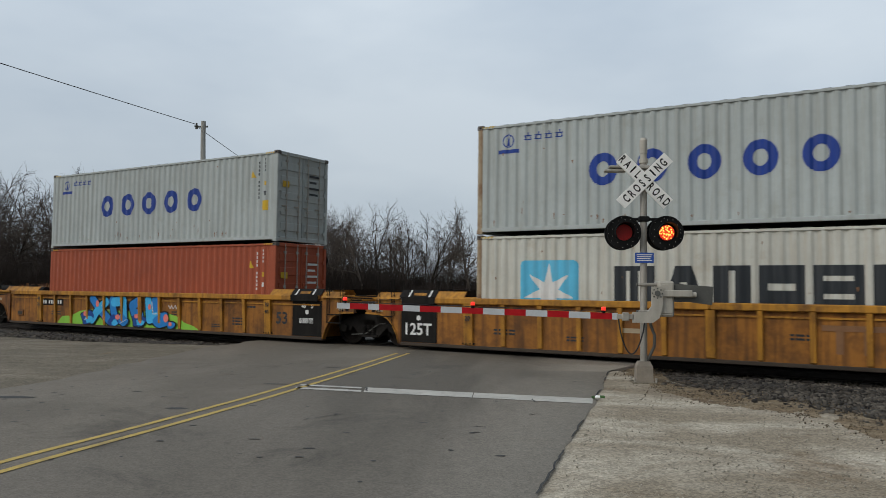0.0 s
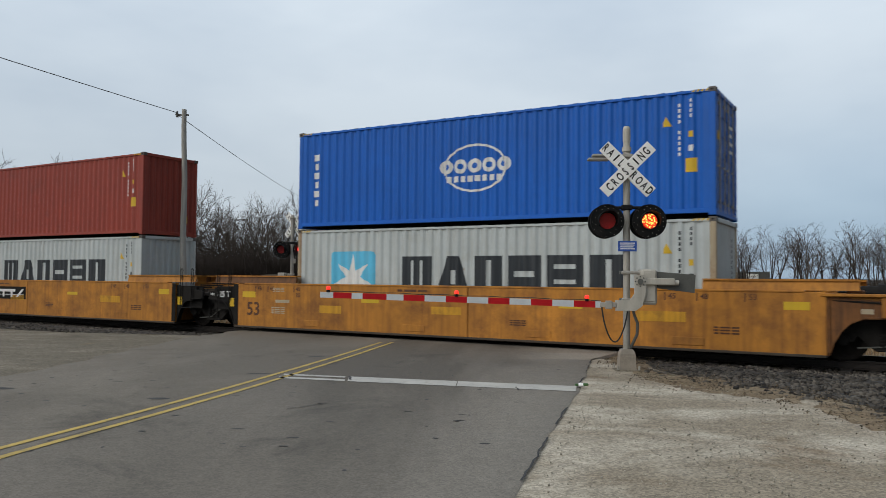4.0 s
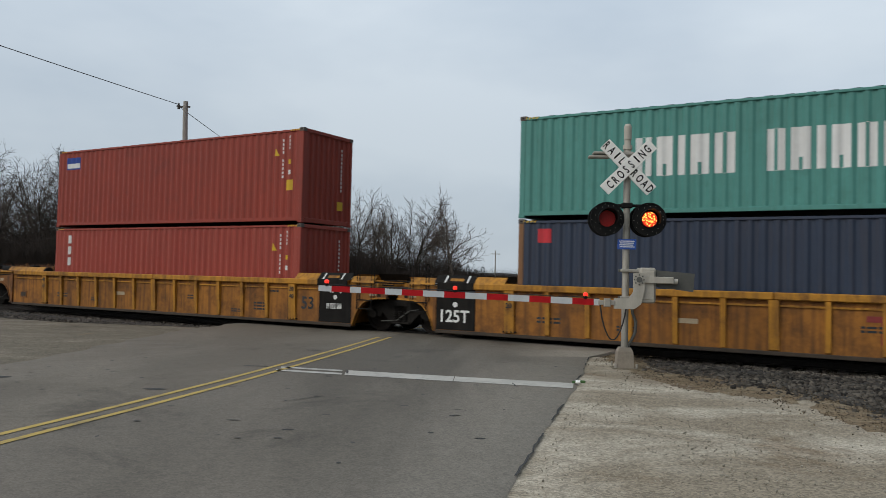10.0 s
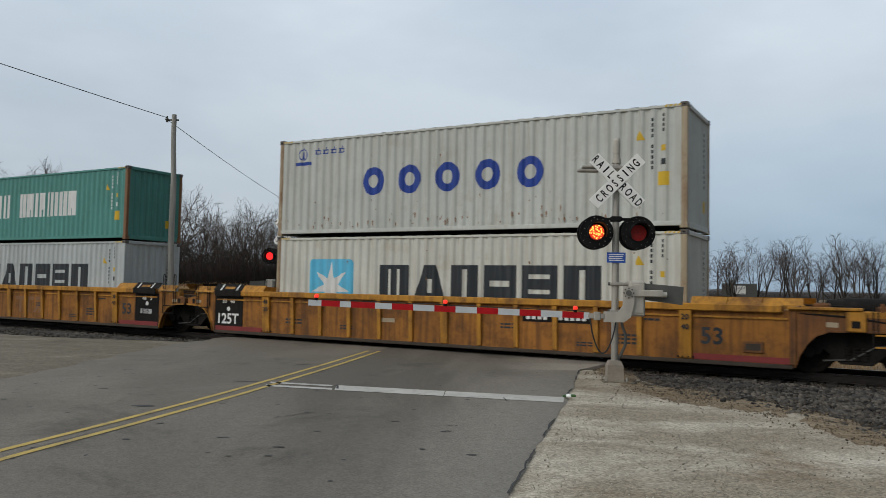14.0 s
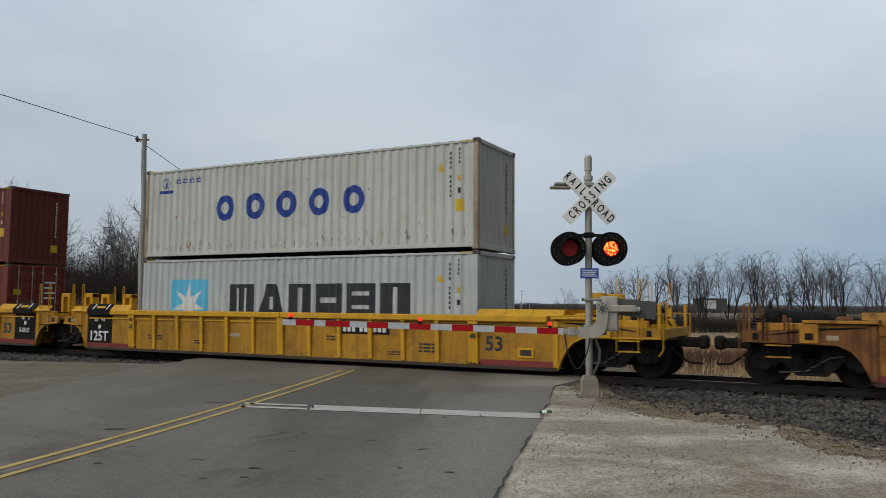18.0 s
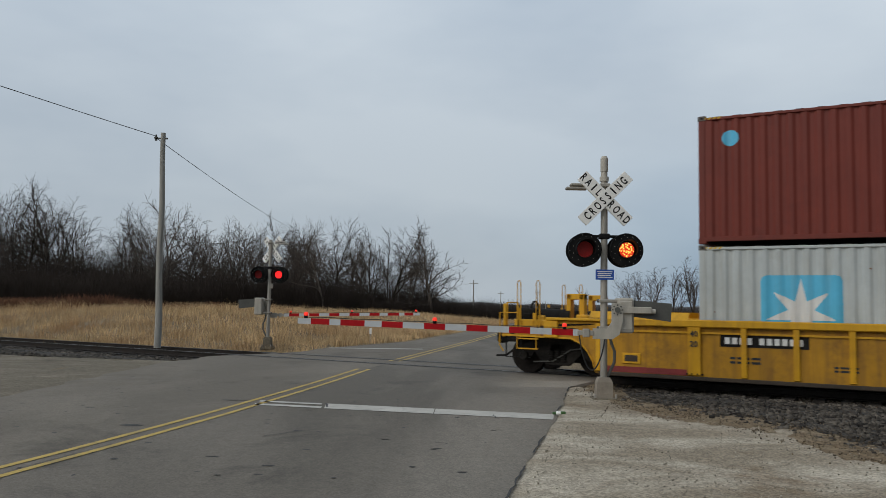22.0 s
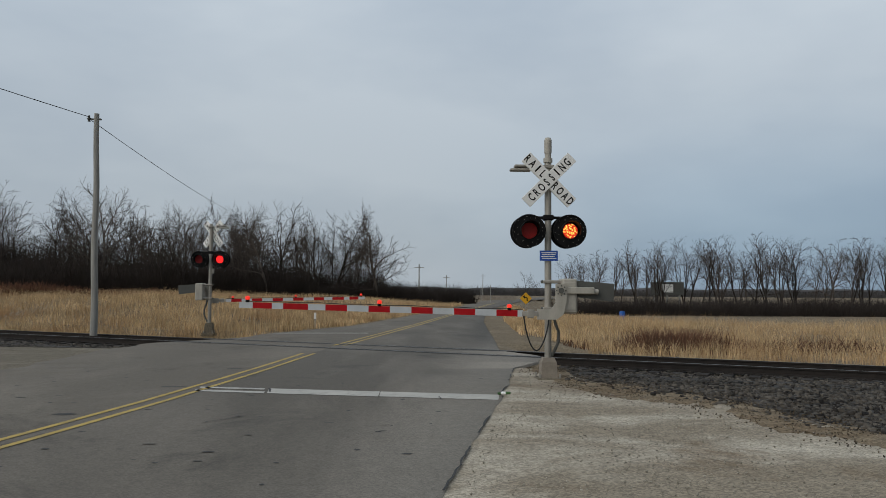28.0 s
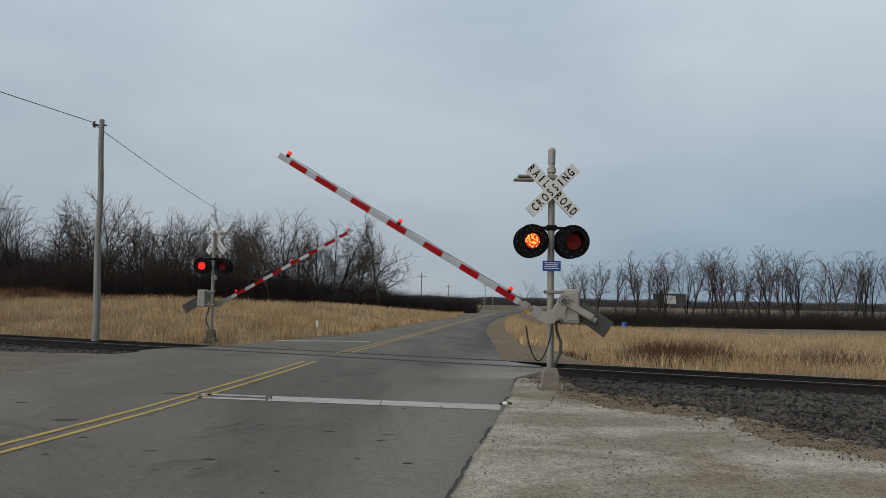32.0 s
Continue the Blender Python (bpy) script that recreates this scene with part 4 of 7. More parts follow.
for cx, cy, rx, ry in ((-4.3, 10.25, 0.15, 0.07), (-3.78, 13.1, 0.24, 0.05), (-3.46, 16.1, 0.16, 0.07), (-7.0, 10.9, 0.3, 0.12), (-1.9, 7.9, 0.07, 0.025), (-1.7, 8.8, 0.05, 0.02), (-2.6, 8.3, 0.08, 0.02), (-0.9, 9.6, 0.06, 0.02), (-5.6, 11.8, 0.09, 0.03)):
    sh = Shape()
    n = 14
    sh.v = [(cx + rx * (1 + 0.35 * noise.noise(Vector((i * 1.3, cx, cy)))) * math.cos(2 * math.pi * i / n), cy + ry * (1 + 0.35 * noise.noise(Vector((i * 1.7, cy, cx)))) * math.sin(2 * math.pi * i / n), 0.0245) for i in range(n)]
    sh.f = [tuple(range(n))]
    solid("road_patch", sh, M["rubber"], "small dark tar patch on the asphalt", kind="structure")

# tar specks strewn over both lanes
rg_tar = random.Random(77)
sh = Shape()
for i in range(110):
    y = rg_tar.uniform(6.5, 17)
    x = lerp(ROAD_L, y) + 0.5 + (lerp(ROAD_R, y) - lerp(ROAD_L, y) - 1.0) * rg_tar.random() ** 1.3
    rx, ry = rg_tar.uniform(0.015, 0.06), rg_tar.uniform(0.01, 0.04)
    sh.add([(x + rx * rg_tar.uniform(0.7, 1.2) * math.cos(math.pi * j / 4), y + ry * rg_tar.uniform(0.7, 1.2) * math.sin(math.pi * j / 4), 0.0242) for j in range(8)], [tuple(range(8))])
solid("tar_specks", sh, M["rubber"], "small dark tar specks on the asphalt", kind="stuff")

# crumpled litter at the end of the stop line
sh = Shape()
n = 10
for j in range(6):
    for i in range(n):
        a, r = 2 * math.pi * i / n, 0.048 * math.sin(math.pi * (j + 0.5) / 6) * (1 + 0.9 * noise.noise(Vector((i, j, 3))))
        sh.v.append((1.5 + r * 1.5 * math.cos(a), 12.05 + r * math.sin(a), 0.028 + 0.075 * j / 6 + 0.02 * noise.noise(Vector((i * 2.0, j * 1.5, 8)))))
sh.f = [(j * n + i, j * n + (i + 1) % n, (j + 1) * n + (i + 1) % n, (j + 1) * n + i) for j in range(5) for i in range(n)] + [tuple(range(50, 60)), tuple(range(10))[::-1]]
solid("crumpled_wrapper", sh, M["white"], "crumpled white and green wrapper lying on the road edge", "litter", smooth=0)
part("green_fold", Shape().box(1.52, 1.6, 12.0, 12.05, 0.05, 0.09, 0.01).box(1.4, 1.46, 12.02, 12.06, 0.04, 0.08, 0.01), M["weed_green"], bpy.data.objects["crumpled_wrapper"], "dark green fold of the wrapper")


# ---------- loose stone, grass, brush: scattered pieces ----------
def scatter_mesh(name, verts, faces_per, nverts, count):
    """verts: (count, nverts, 3); the same faces on every piece."""
    me = bpy.data.meshes.new(name)
    f = np.asarray(faces_per)
    faces = (f[None] + (np.arange(count) * nverts)[:, None, None]).reshape(-1, f.shape[1])
    me.vertices.add(count * nverts)
    me.vertices.foreach_set("co", verts.reshape(-1).astype(np.float32))
    me.loops.add(faces.size)
    me.loops.foreach_set("vertex_index", faces.reshape(-1).astype(np.int32))
    me.polygons.add(len(faces))
    me.polygons.foreach_set("loop_start", (np.arange(len(faces)) * f.shape[1]).astype(np.int32))
    me.polygons.foreach_set("loop_total", np.full(len(faces), f.shape[1], dtype=np.int32))
    me.update(calc_edges=True)
    return me


rs = np.random.RandomState(5)
CUBE = np.array([(x, y, z) for x in (-1, 1) for y in (-1, 1) for z in (-1, 1)], float)
CUBE_F = [(0, 1, 3, 2), (4, 6, 7, 5), (0, 4, 5, 1), (2, 3, 7, 6), (0, 2, 6, 4), (1, 5, 7, 3)]


def stones(name, pts, size, material, label):
    n = len(pts)
    v = CUBE[None] * (1 + 0.45 * rs.uniform(-1, 1, (n, 8, 3)))
    v *= (size * rs.uniform(0.5, 1.25, (n, 1, 1))) * rs.uniform(0.6, 1.0, (n, 1, 3))
    a = rs.uniform(0, 2 * np.pi, n)
    tilt = rs.uniform(-0.6, 0.6, n)
    ca, sa, ct, st = np.cos(a)[:, None], np.sin(a)[:, None], np.cos(tilt)[:, None], np.sin(tilt)[:, None]
    y, z = v[..., 1] * ct - v[..., 2] * st, v[..., 1] * st + v[..., 2] * ct
    x2, y2 = v[..., 0] * ca - y * sa, v[..., 0] * sa + y * ca
    v = np.stack([x2, y2, z], -1) + np.asarray(pts)[:, None]
    ob = new(name, scatter_mesh(name, v, CUBE_F, 8, n))
    ob.data.materials.append(material)
    return tagged(ob, label, "gravel", kind="stuff")


def to_world(s, d, z):
    p = TRACK_M @ Vector((s, d, z))
    return (p.x, p.y, p.z)


pts = []
while len(pts) < 60000:
    s_, d_ = rng.uniform(-44, 9), rng.uniform(-9.8, 4.0)
    if -17.8 < s_ < -5.6 or (s_ < -17 and rng.random() < 0.5) or (d_ > 0.6 and rng.random() < 0.7):
        continue
    lim = lot_limit(s_) + 0.3 * noise.noise(Vector((s_ * 0.8, 0, 0)))
    if d_ < lim - 0.3 or (d_ < lim + 0.4 and rng.random() < 0.7 - (d_ - lim)):
        continue
    z_ = -0.11 - 0.1 * smooth_step(2.4, 1.75, abs(d_)) + 0.05 * noise.noise(Vector((s_ * 1.3, d_ * 1.3, 0)))
    if d_ < -1.9:
        z_ += 0.09 * smooth_step(-2.4, -6.0, d_) + (0.03 if d_ < lim + 0.3 else 0)
    if d_ > 1.9:
        z_ -= 0.09 * (d_ - 1.9)
    pts.append(to_world(s_, d_, z_))
stones("ballast_stones", pts, 0.034, M["stone"], "loose grey crushed ballast stones")
pts = []
while len(pts) < 1800:
    x_, y_ = rng.uniform(-0.6, 7), rng.uniform(5.2, 14)
    if x_ < lerp(ROAD_R, y_) + 0.15 or Vector((x_, y_, 0)).dot(N) - TRACK_D > lot_limit(Vector((x_, y_, 0)).dot(U)) - 0.2:
        continue
    if noise.noise(Vector((x_ * 0.6, y_ * 0.9, 7))) < rng.uniform(-0.5, 0.7):
        continue
    pts.append((x_, y_, 0.018))
clods = []
while len(clods) < 2600:
    s_ = rng.uniform(-5.4, 2.4)
    d_ = lot_limit(s_) + rng.gauss(0.0, 0.55)
    if noise.noise(Vector((s_ * 2.2, d_ * 2.2, 5))) > rng.uniform(-0.5, 0.5):
        clods.append(to_world(s_, d_, 0.03))
stones("soil_clods", clods, 0.008, M["clod"], "small brown stones and clods strewn on the soil")
stones("lot_pebbles", pts, 0.0065, M["pebble"], "small pale pebbles strewn on the gravel lot")


def grass(name, region, count, h_lo, h_hi, width, material, label, lean=0.35):
    """region(): a random (x, y) or None."""
    base = []
    while len(base) < count:
        p = region()
        if p:
            base.append((p[0], p[1], height(*p)))
    base = np.array(base)
    n = len(base)
    h = rs.uniform(h_lo, h_hi, n) * np.array([max(0.3, 0.8 + 0.4 * noise.noise(Vector((b[0] * 0.25, b[1] * 0.25, 9))) + 0.55 * noise.noise(Vector((b[0] * 1.1, b[1] * 1.1, 2)))) for b in base])
    a = rs.uniform(0, 2 * np.pi, n)
    side = np.stack([np.cos(a), np.sin(a), np.zeros(n)], -1) * (width * rs.uniform(0.6, 1.3, n))[:, None]
    b = rs.uniform(0, 2 * np.pi, n)
    bend = np.stack([np.cos(b), np.sin(b), np.zeros(n)], -1) * (h * rs.uniform(0.05, lean, n))[:, None]
    up = np.stack([np.zeros(n), np.zeros(n), h], -1)
    v = np.stack([base - side, base + side, base + up * 0.55 + bend * 0.3 + side * 0.75, base + up + bend, base + up * 0.55 + bend * 0.3 - side * 0.75], 1)
    ob = new(name, scatter_mesh(name, v, [(0, 1, 2, 4)], 5, n))
    me2 = scatter_mesh(name + "_tips", v, [(4, 2, 3)], 5, n)
    bm = bmesh.new()
    bm.from_mesh(ob.data)
    bm.from_mesh(me2)
    bm.to_mesh(ob.data)
    bm.free()
    bpy.data.meshes.remove(me2)
    ob.data.materials.append(material)
    return tagged(ob, label, "grass", kind="stuff")


def left_bank():
    s_, d_ = rng.uniform(-62, -16), 3.0 + 24 * rng.random() ** 1.4
    p = U * s_ + N * (TRACK_D + d_)
    if p.x > lerp(ROAD_L, p.y) - 0.5 - 0.5 * noise.noise(Vector((p.x, p.y, 0))):
        return None
    if noise.noise(Vector((p.x * 0.5, p.y * 0.5, 0))) < rng.uniform(-0.9, 0.2):
        return None
    return p.x, p.y


def right_field():
    s_, d_ = rng.uniform(-16, 42), 3.4 + 30 * rng.random() ** 1.5
    p = U * s_ + N * (TRACK_D + d_)
    off = p.x - lerp(ROAD_R, p.y)
    if off < 1.6 + 1.2 * smooth_step(34, 24, p.y) + 0.7 * noise.noise(Vector((p.x * 0.5, p.y * 0.5, 4))):
        return None
    if noise.noise(Vector((p.x * 0.4, p.y * 0.4, 1))) < rng.uniform(-0.9, 0.25):
        return None
    return p.x, p.y


def road_verge_left():
    y_ = rng.uniform(31, 95)
    x_ = lerp(ROAD_L, y_) - 0.6 - 14 * rng.random() ** 1.6
    return x_, y_


def road_verge_right():
    y_ = rng.uniform(30, 95)
    x_ = lerp(ROAD_R, y_) + 1.2 + 10 * rng.random() ** 1.6
    return x_, y_


grass("dry_grass", left_bank, 88000, 0.25, 0.68, 0.0062, M["straw"], "tall straw-coloured dry grass on the bank", 0.9)
grass("dry_grass", right_field, 84000, 0.25, 0.74, 0.0058, M["straw"], "tall straw-coloured dry grass in the field", 0.9)
grass("dry_grass", road_verge_left, 14000, 0.25, 0.6, 0.016, M["straw"], "short dry grass along the road verge")
grass("dry_grass", road_verge_right, 10000, 0.2, 0.5, 0.016, M["straw"], "short dry grass along the road verge")


# ---------- bare winter trees ----------
def limb(sh, p, d, length, r0, r1, sides, rng_, wander, lift, segs):
    """A wandering tapered limb; returns its points and directions."""
    pts, dirs = [p.copy()], [d.copy()]
    for i in range(segs):
        d = (d + Vector((rng_.uniform(-1, 1), rng_.uniform(-1, 1), rng_.uniform(-0.6, 0.6))) * wander + Vector((0, 0, lift))).normalized()
        p = p + d * (length / segs)
        pts.append(p.copy())
        dirs.append(d.copy())
    k0 = len(sh.v)
    for i, (q, e) in enumerate(zip(pts, dirs)):
        a = e.orthogonal().normalized()
        b = e.cross(a)
        r = r0 + (r1 - r0) * i / segs
        sh.v += [tuple(q + a * (r * math.cos(2 * math.pi * j / sides)) + b * (r * math.sin(2 * math.pi * j / sides))) for j in range(sides)]
    for i in range(segs):
        for j in range(sides):
            sh.f.append((k0 + i * sides + j, k0 + i * sides + (j + 1) % sides, k0 + (i + 1) * sides + (j + 1) % sides, k0 + (i + 1) * sides + j))
    return pts, dirs


def cone(sh, p, d, length, r):
    """A twig tip: three sides running to a point."""
    a = d.orthogonal().normalized()
    b = d.cross(a)
    k = len(sh.v)
    sh.v += [tuple(p + a * (r * math.cos(2.094 * j)) + b * (r * math.sin(2.094 * j))) for j in range(3)] + [tuple(p + d * length)]
    sh.f += [(k, k + 1, k + 3), (k + 1, k + 2, k + 3), (k + 2, k, k + 3)]


def make_tree(seed, h, spread, label, stems=1, limbs=5, fork=0.3, branches=7, twigs=5, tips=2):
    """A bare tree: stem, scaffold limbs that arch up and out, branches, twigs and twig tips."""
    rg = random.Random(seed)
    tree = thing("bare_tree", Matrix(), label, "tree", "bare trees along the field")
    trunk, crown = Shape(), Shape()

    def aside(d, tilt):
        az = rg.uniform(0, 2 * math.pi)
        a = d.orthogonal().normalized()
        b = d.cross(a)
        return (d * math.cos(tilt) + (a * math.cos(az) + b * math.sin(az)) * math.sin(tilt)).normalized()

    for st in range(stems):
        lean = Vector((rg.uniform(-0.05, 0.05) * (1 + 2 * stems), rg.uniform(-0.05, 0.05) * (1 + 2 * stems), 1)).normalized()
        r = 0.016 * h / (stems ** 0.35)
        root = Vector((rg.uniform(-0.4, 0.4) * (stems > 1), rg.uniform(-0.4, 0.4) * (stems > 1), -0.3))
        pts, dirs = limb(trunk, root, lean, h * 0.72, r, r * 0.3, 7, rg, 0.09, 0.05, 10)
        for i in range(limbs + 1):
            top = i == limbs
            k = 1.0 if top else fork + (0.92 - fork) * (i + rg.random()) / limbs
            j = min(10, int(k * 10))
            tilt = 0.1 if top else spread * rg.uniform(0.6, 1.1) * (1.2 - 0.4 * k)
            d = aside(dirs[j], tilt)
            ln = h * (0.3 if top else (0.62 - 0.34 * k) * rg.uniform(0.8, 1.1))
            lp, ld = limb(trunk, pts[j], d, ln, r * (0.3 if top else 0.56 - 0.26 * k), r * 0.1, 5, rg, 0.26, 0.025, 6)
            for b in range(branches + 1):
                jj = 6 if b == branches else 1 + int(4.97 * (b + rg.random()) / branches)
                bp, bd = limb(crown, lp[jj], aside(ld[jj], rg.uniform(0.45, 0.95) if b < branches else 0.15), h * rg.uniform(0.12, 0.2) * (1.15 - 0.08 * jj), r * 0.2, r * 0.09, 3, rg, 0.32, 0.0, 3)
                for w in range(twigs):
                    j3 = 3 if w == twigs - 1 else 1 + w % 3
                    tp, td = limb(crown, bp[j3], aside(bd[j3], rg.uniform(0.4, 1.1)), h * rg.uniform(0.05, 0.1), r * 0.1, r * 0.06, 3, rg, 0.3, 0.0, 1)
                    for e in range(tips):
                        cone(crown, tp[0].lerp(tp[1], 0.4 + 0.5 * e), aside(td[1], rg.uniform(0.3, 1.0)), h * rg.uniform(0.03, 0.06), r * 0.07)
    part("trunk", trunk, M["bark"], tree, smooth=0)
    part("crown", crown, M["twig"], tree, "crown of fine bare twigs", smooth=0)
    return tree


KINDS = [make_tree(21, 12, 1.0, "tall bare deciduous tree with a broad crown", 1, 7, 0.3), make_tree(22, 12, 0.55, "slender bare tree with upright limbs", 1, 5, 0.4, 5, 4, 2),
         make_tree(23, 12, 0.75, "bare tree with two crooked stems", 2, 4, 0.35), make_tree(24, 12, 0.42, "thin bare tree with few short limbs", 1, 5, 0.45, 4, 4, 2),
         make_tree(25, 12, 1.3, "old bare tree with a wide spreading crown", 1, 8, 0.22), make_tree(26, 12, 0.6, "bare tree with several thin stems", 3, 3, 0.4, 5, 4, 2)]
first_use = set()


def plant(k, x, y, h, turn):
    m = pose(x, y, height(x, y) - 0.05, 0, 0, turn) @ Matrix.Diagonal((h / 12, h / 12, h / 12, 1))
    if k not in first_use:
        first_use.add(k)
        KINDS[k].matrix_basis = m
        return KINDS[k]
    t = copy_thing(KINDS[k], Matrix())
    t.matrix_basis = m
    return t


rng = random.Random(33)
# wood behind the left bank
for i in range(70):
    x = -82 + 70 * ((i + rng.random()) / 70) ** 1.25
    y = 84 + rng.uniform(-8, 34)
    top = (13.8 - 4.4 * smooth_step(-58, -30, x)) * (0.55 + 0.45 * y / 88)
    plant(rng.choice((0, 0, 0, 2, 2, 5, 1)), x, y, top * rng.uniform(0.78, 1.04), rng.uniform(0, 360))
# clump left of the road, and its big spreading tree
for i in range(27):
    x = -40 + 35 * (i + rng.random()) / 27
    plant(rng.choice((0, 1, 2, 2, 3, 5)), x, 112 + rng.uniform(-6, 22), rng.uniform(9.2, 12.4), rng.uniform(0, 360))
plant(4, -32.6, 84, 11.6, 40)
plant(4, -4.4, 108, 12.2, 130)
plant(0, -24.5, 110, 12.6, 75)
plant(0, -10.8, 112, 12.4, 210)
plant(0, -14.2, 116, 12.6, 300)
plant(0, -19.6, 114, 12.0, 160)
plant(4, -28.5, 112, 11.8, 250)
plant(2, -16.5, 110, 12.6, 20)
# row behind the field on the right
for i in range(60):
    x = 24 + 66 * (i + rng.random()) / 60
    h = 8.2 + 1.9 * smooth_step(24, 38, x)
    plant(rng.choice((1, 1, 3, 3, 3, 5)), x, 112 + rng.uniform(-5, 12), h * rng.uniform(0.85, 1.1), rng.uniform(0, 360))
plant(4, 58.5, 106, 9.6, 10)
plant(0, 47.5, 106, 9.6, 100)
plant(4, 19.0, 130, 5.0, 0)
plant(4, 72, 108, 9.8, 200)


# ---------- brush: tangles of thin stems ----------
def brush(name, boxes, count, h_lo, h_hi, material, label, r=0.018, lean_by=0.38):
    b = []
    for x0, x1, y0, y1, share, hk in boxes:
        for _ in range(int(count * share)):
            x, y = rng.uniform(x0, x1), rng.uniform(y0, y1)
            b.append((x, y, height(x, y) - 0.05, hk))
    b = np.array(b)
    n = len(b)
    h = rs.uniform(h_lo, h_hi, n) * b[:, 3] * (0.8 + 0.5 * np.array([noise.noise(Vector((q[0] * 0.2, q[1] * 0.2, 3))) for q in b]))
    lean = rs.normal(0, lean_by, (n, 2)) * h[:, None]
    mid = rs.normal(0, 0.1, (n, 2)) * h[:, None]
    base, tip = b[:, :3], b[:, :3] + np.concatenate([lean, h[:, None]], 1)
    mp = (base + tip) / 2 + np.concatenate([mid, np.zeros((n, 1))], 1)
    v = []
    for j in range(3):
        o = np.array([math.cos(2.1 * j), math.sin(2.1 * j), 0])
        v += [base + o * r, mp + o * r * 0.7]
    v.append(tip)
    v = np.stack(v, 1)
    f = [(0, 2, 3), (0, 3, 1), (2, 4, 5), (2, 5, 3), (4, 0, 1), (4, 1, 5), (1, 3, 6), (3, 5, 6), (5, 1, 6)]
    ob = new(name, scatter_mesh(name, v, f, 7, n))
    ob.data.materials.append(material)
    return tagged(ob, label, "brush", kind="stuff")


brush("brush", [(-82, -12, 74, 96, 0.55, 1.0), (-42, -13, 106, 122, 0.28, 0.85), (-14, -2, 106, 122, 0.12, 0.55), (-3, 9, 105, 125, 0.1, 0.6)], 52000, 1.6, 5.6, M["brush"], "dark tangle of bare brush below the trees", 0.024)
brush("thicket", [(-86, -40, 88, 112, 0.62, 1.0), (-42, -26, 92, 112, 0.16, 0.72), (-38, -4, 118, 136, 0.22, 0.78)], 30000, 4.0, 9.5, M["brush"], "dense thicket of thin bare saplings inside the wood", 0.026, 0.13)
brush("brush", [(20, 90, 98, 114, 1.0, 0.8)], 19000, 1.2, 4.2, M["brush"], "dark tangle of bare brush along the field", 0.028)
brush("weeds", [(7.9, 10.6, 25.0, 28.5, 0.5, 1.15), (6.9, 8.4, 24.5, 27.5, 0.15, 0.8), (5.2, 7.0, 24.5, 28.5, 0.08, 0.5), (10.4, 16, 24.5, 29, 0.27, 0.7)], 2800, 0.4, 1.15, M["weed"], "reddish-brown dead weed stalks in the field", 0.013)
brush("fallen_brush", [(-32, -23, 49, 53, 0.6, 0.8), (-24, -15.5, 49, 52.5, 0.4, 0.6)], 3000, 0.7, 1.5, M["weed"], "heap of cut branches on top of the bank", 0.03)

# far woods on the horizon
sh = Shape()
for i in range(150):
    a = radians(-75 + i)
    r_ = 420 + 60 * noise.noise(Vector((i * 0.2, 0, 0)))
    hgt = 3.0 + 1.6 * noise.noise(Vector((i * 0.35, 7, 0)))
    x, y = r_ * math.sin(a), r_ * math.cos(a)
    sh.v += [(x, y, -2), (x, y, hgt), (x * 1.06, y * 1.06, hgt + 1), (x * 1.06, y * 1.06, -2)]
sh.f = [(4 * i + j, 4 * i + 4 + j, 4 * i + 5 + j, 4 * i + 1 + j) for i in range(149) for j in range(3)]
solid("far_woods", sh, M["far_twigs"], "far dark line of woods on the horizon", "woods", kind="stuff", smooth=0)
rng = random.Random(61)
brush("far_woods_edge", [(-150, 260, 330, 400, 1.0, 1.0)], 9000, 3, 5.5, M["far_twigs"], "ragged twigs along the far woods", 0.12)


# ---------- signs, poles and small far things ----------
def post_sign(name, x, y, z, label, category, shape_fn, material, post_h):
    g = height(x, y)
    s_ = thing(name, pose(x, y, g), label, category)
    part("post", Shape().box(-0.035, 0.035, -0.02, 0.04, -0.1, z - g + post_h), M["galv"], s_)
    plate_ = part("plate", shape_fn(z - g), material, s_)
    return s_, plate_


def diamond(z):
    return Shape().prism([(0, z - 0.56), (0.56, z), (0, z + 0.56), (-0.56, z)], -0.03, -0.02)


s_, pl = post_sign("curve_sign", 10.67, 72, 1.04, "yellow diamond warning sign with a black left-curve arrow", "road sign", diamond, M["yellow_sign"], 0.5)
g_ = 1.04 - height(10.67, 72)
arrow = Shape()
for a, b in (((0.12, -0.25), (0.12, 0.05)), ((0.12, 0.05), (-0.1, 0.12))):
    dx, dz = b[0] - a[0], b[1] - a[1]
    l = math.hypot(dx, dz)
    ox, oz = -dz / l * 0.05, dx / l * 0.05
    arrow.add([(a[0] - ox, -0.032, g_ + a[1] - oz), (b[0] - ox, -0.032, g_ + b[1] - oz), (b[0] + ox, -0.032, g_ + b[1] + oz), (a[0] + ox, -0.032, g_ + a[1] + oz)], [(0, 1, 2, 3)])
arrow.add([(-0.1, -0.032, g_ - 0.05), (-0.1, -0.032, g_ + 0.28), (-0.3, -0.032, g_ + 0.17)], [(0, 1, 2)])
part("arrow", arrow, M["black"], pl)
post_sign("round_sign", 3.45, 120, 0.9, "bare grey back of a round advance warning sign", "road sign", lambda z: Shape().tube((0, -0.03, z), (0, -0.02, z), 0.46, n=28), M["silver"], 0.3)
post_sign("small_sign", -4.1, 34.5, 0.5, "low white roadside marker on a thin post", "marker", lambda z: Shape().box(-0.05, 0.05, -0.03, -0.02, z - 0.12, z + 0.15), M["white"], 0.1)

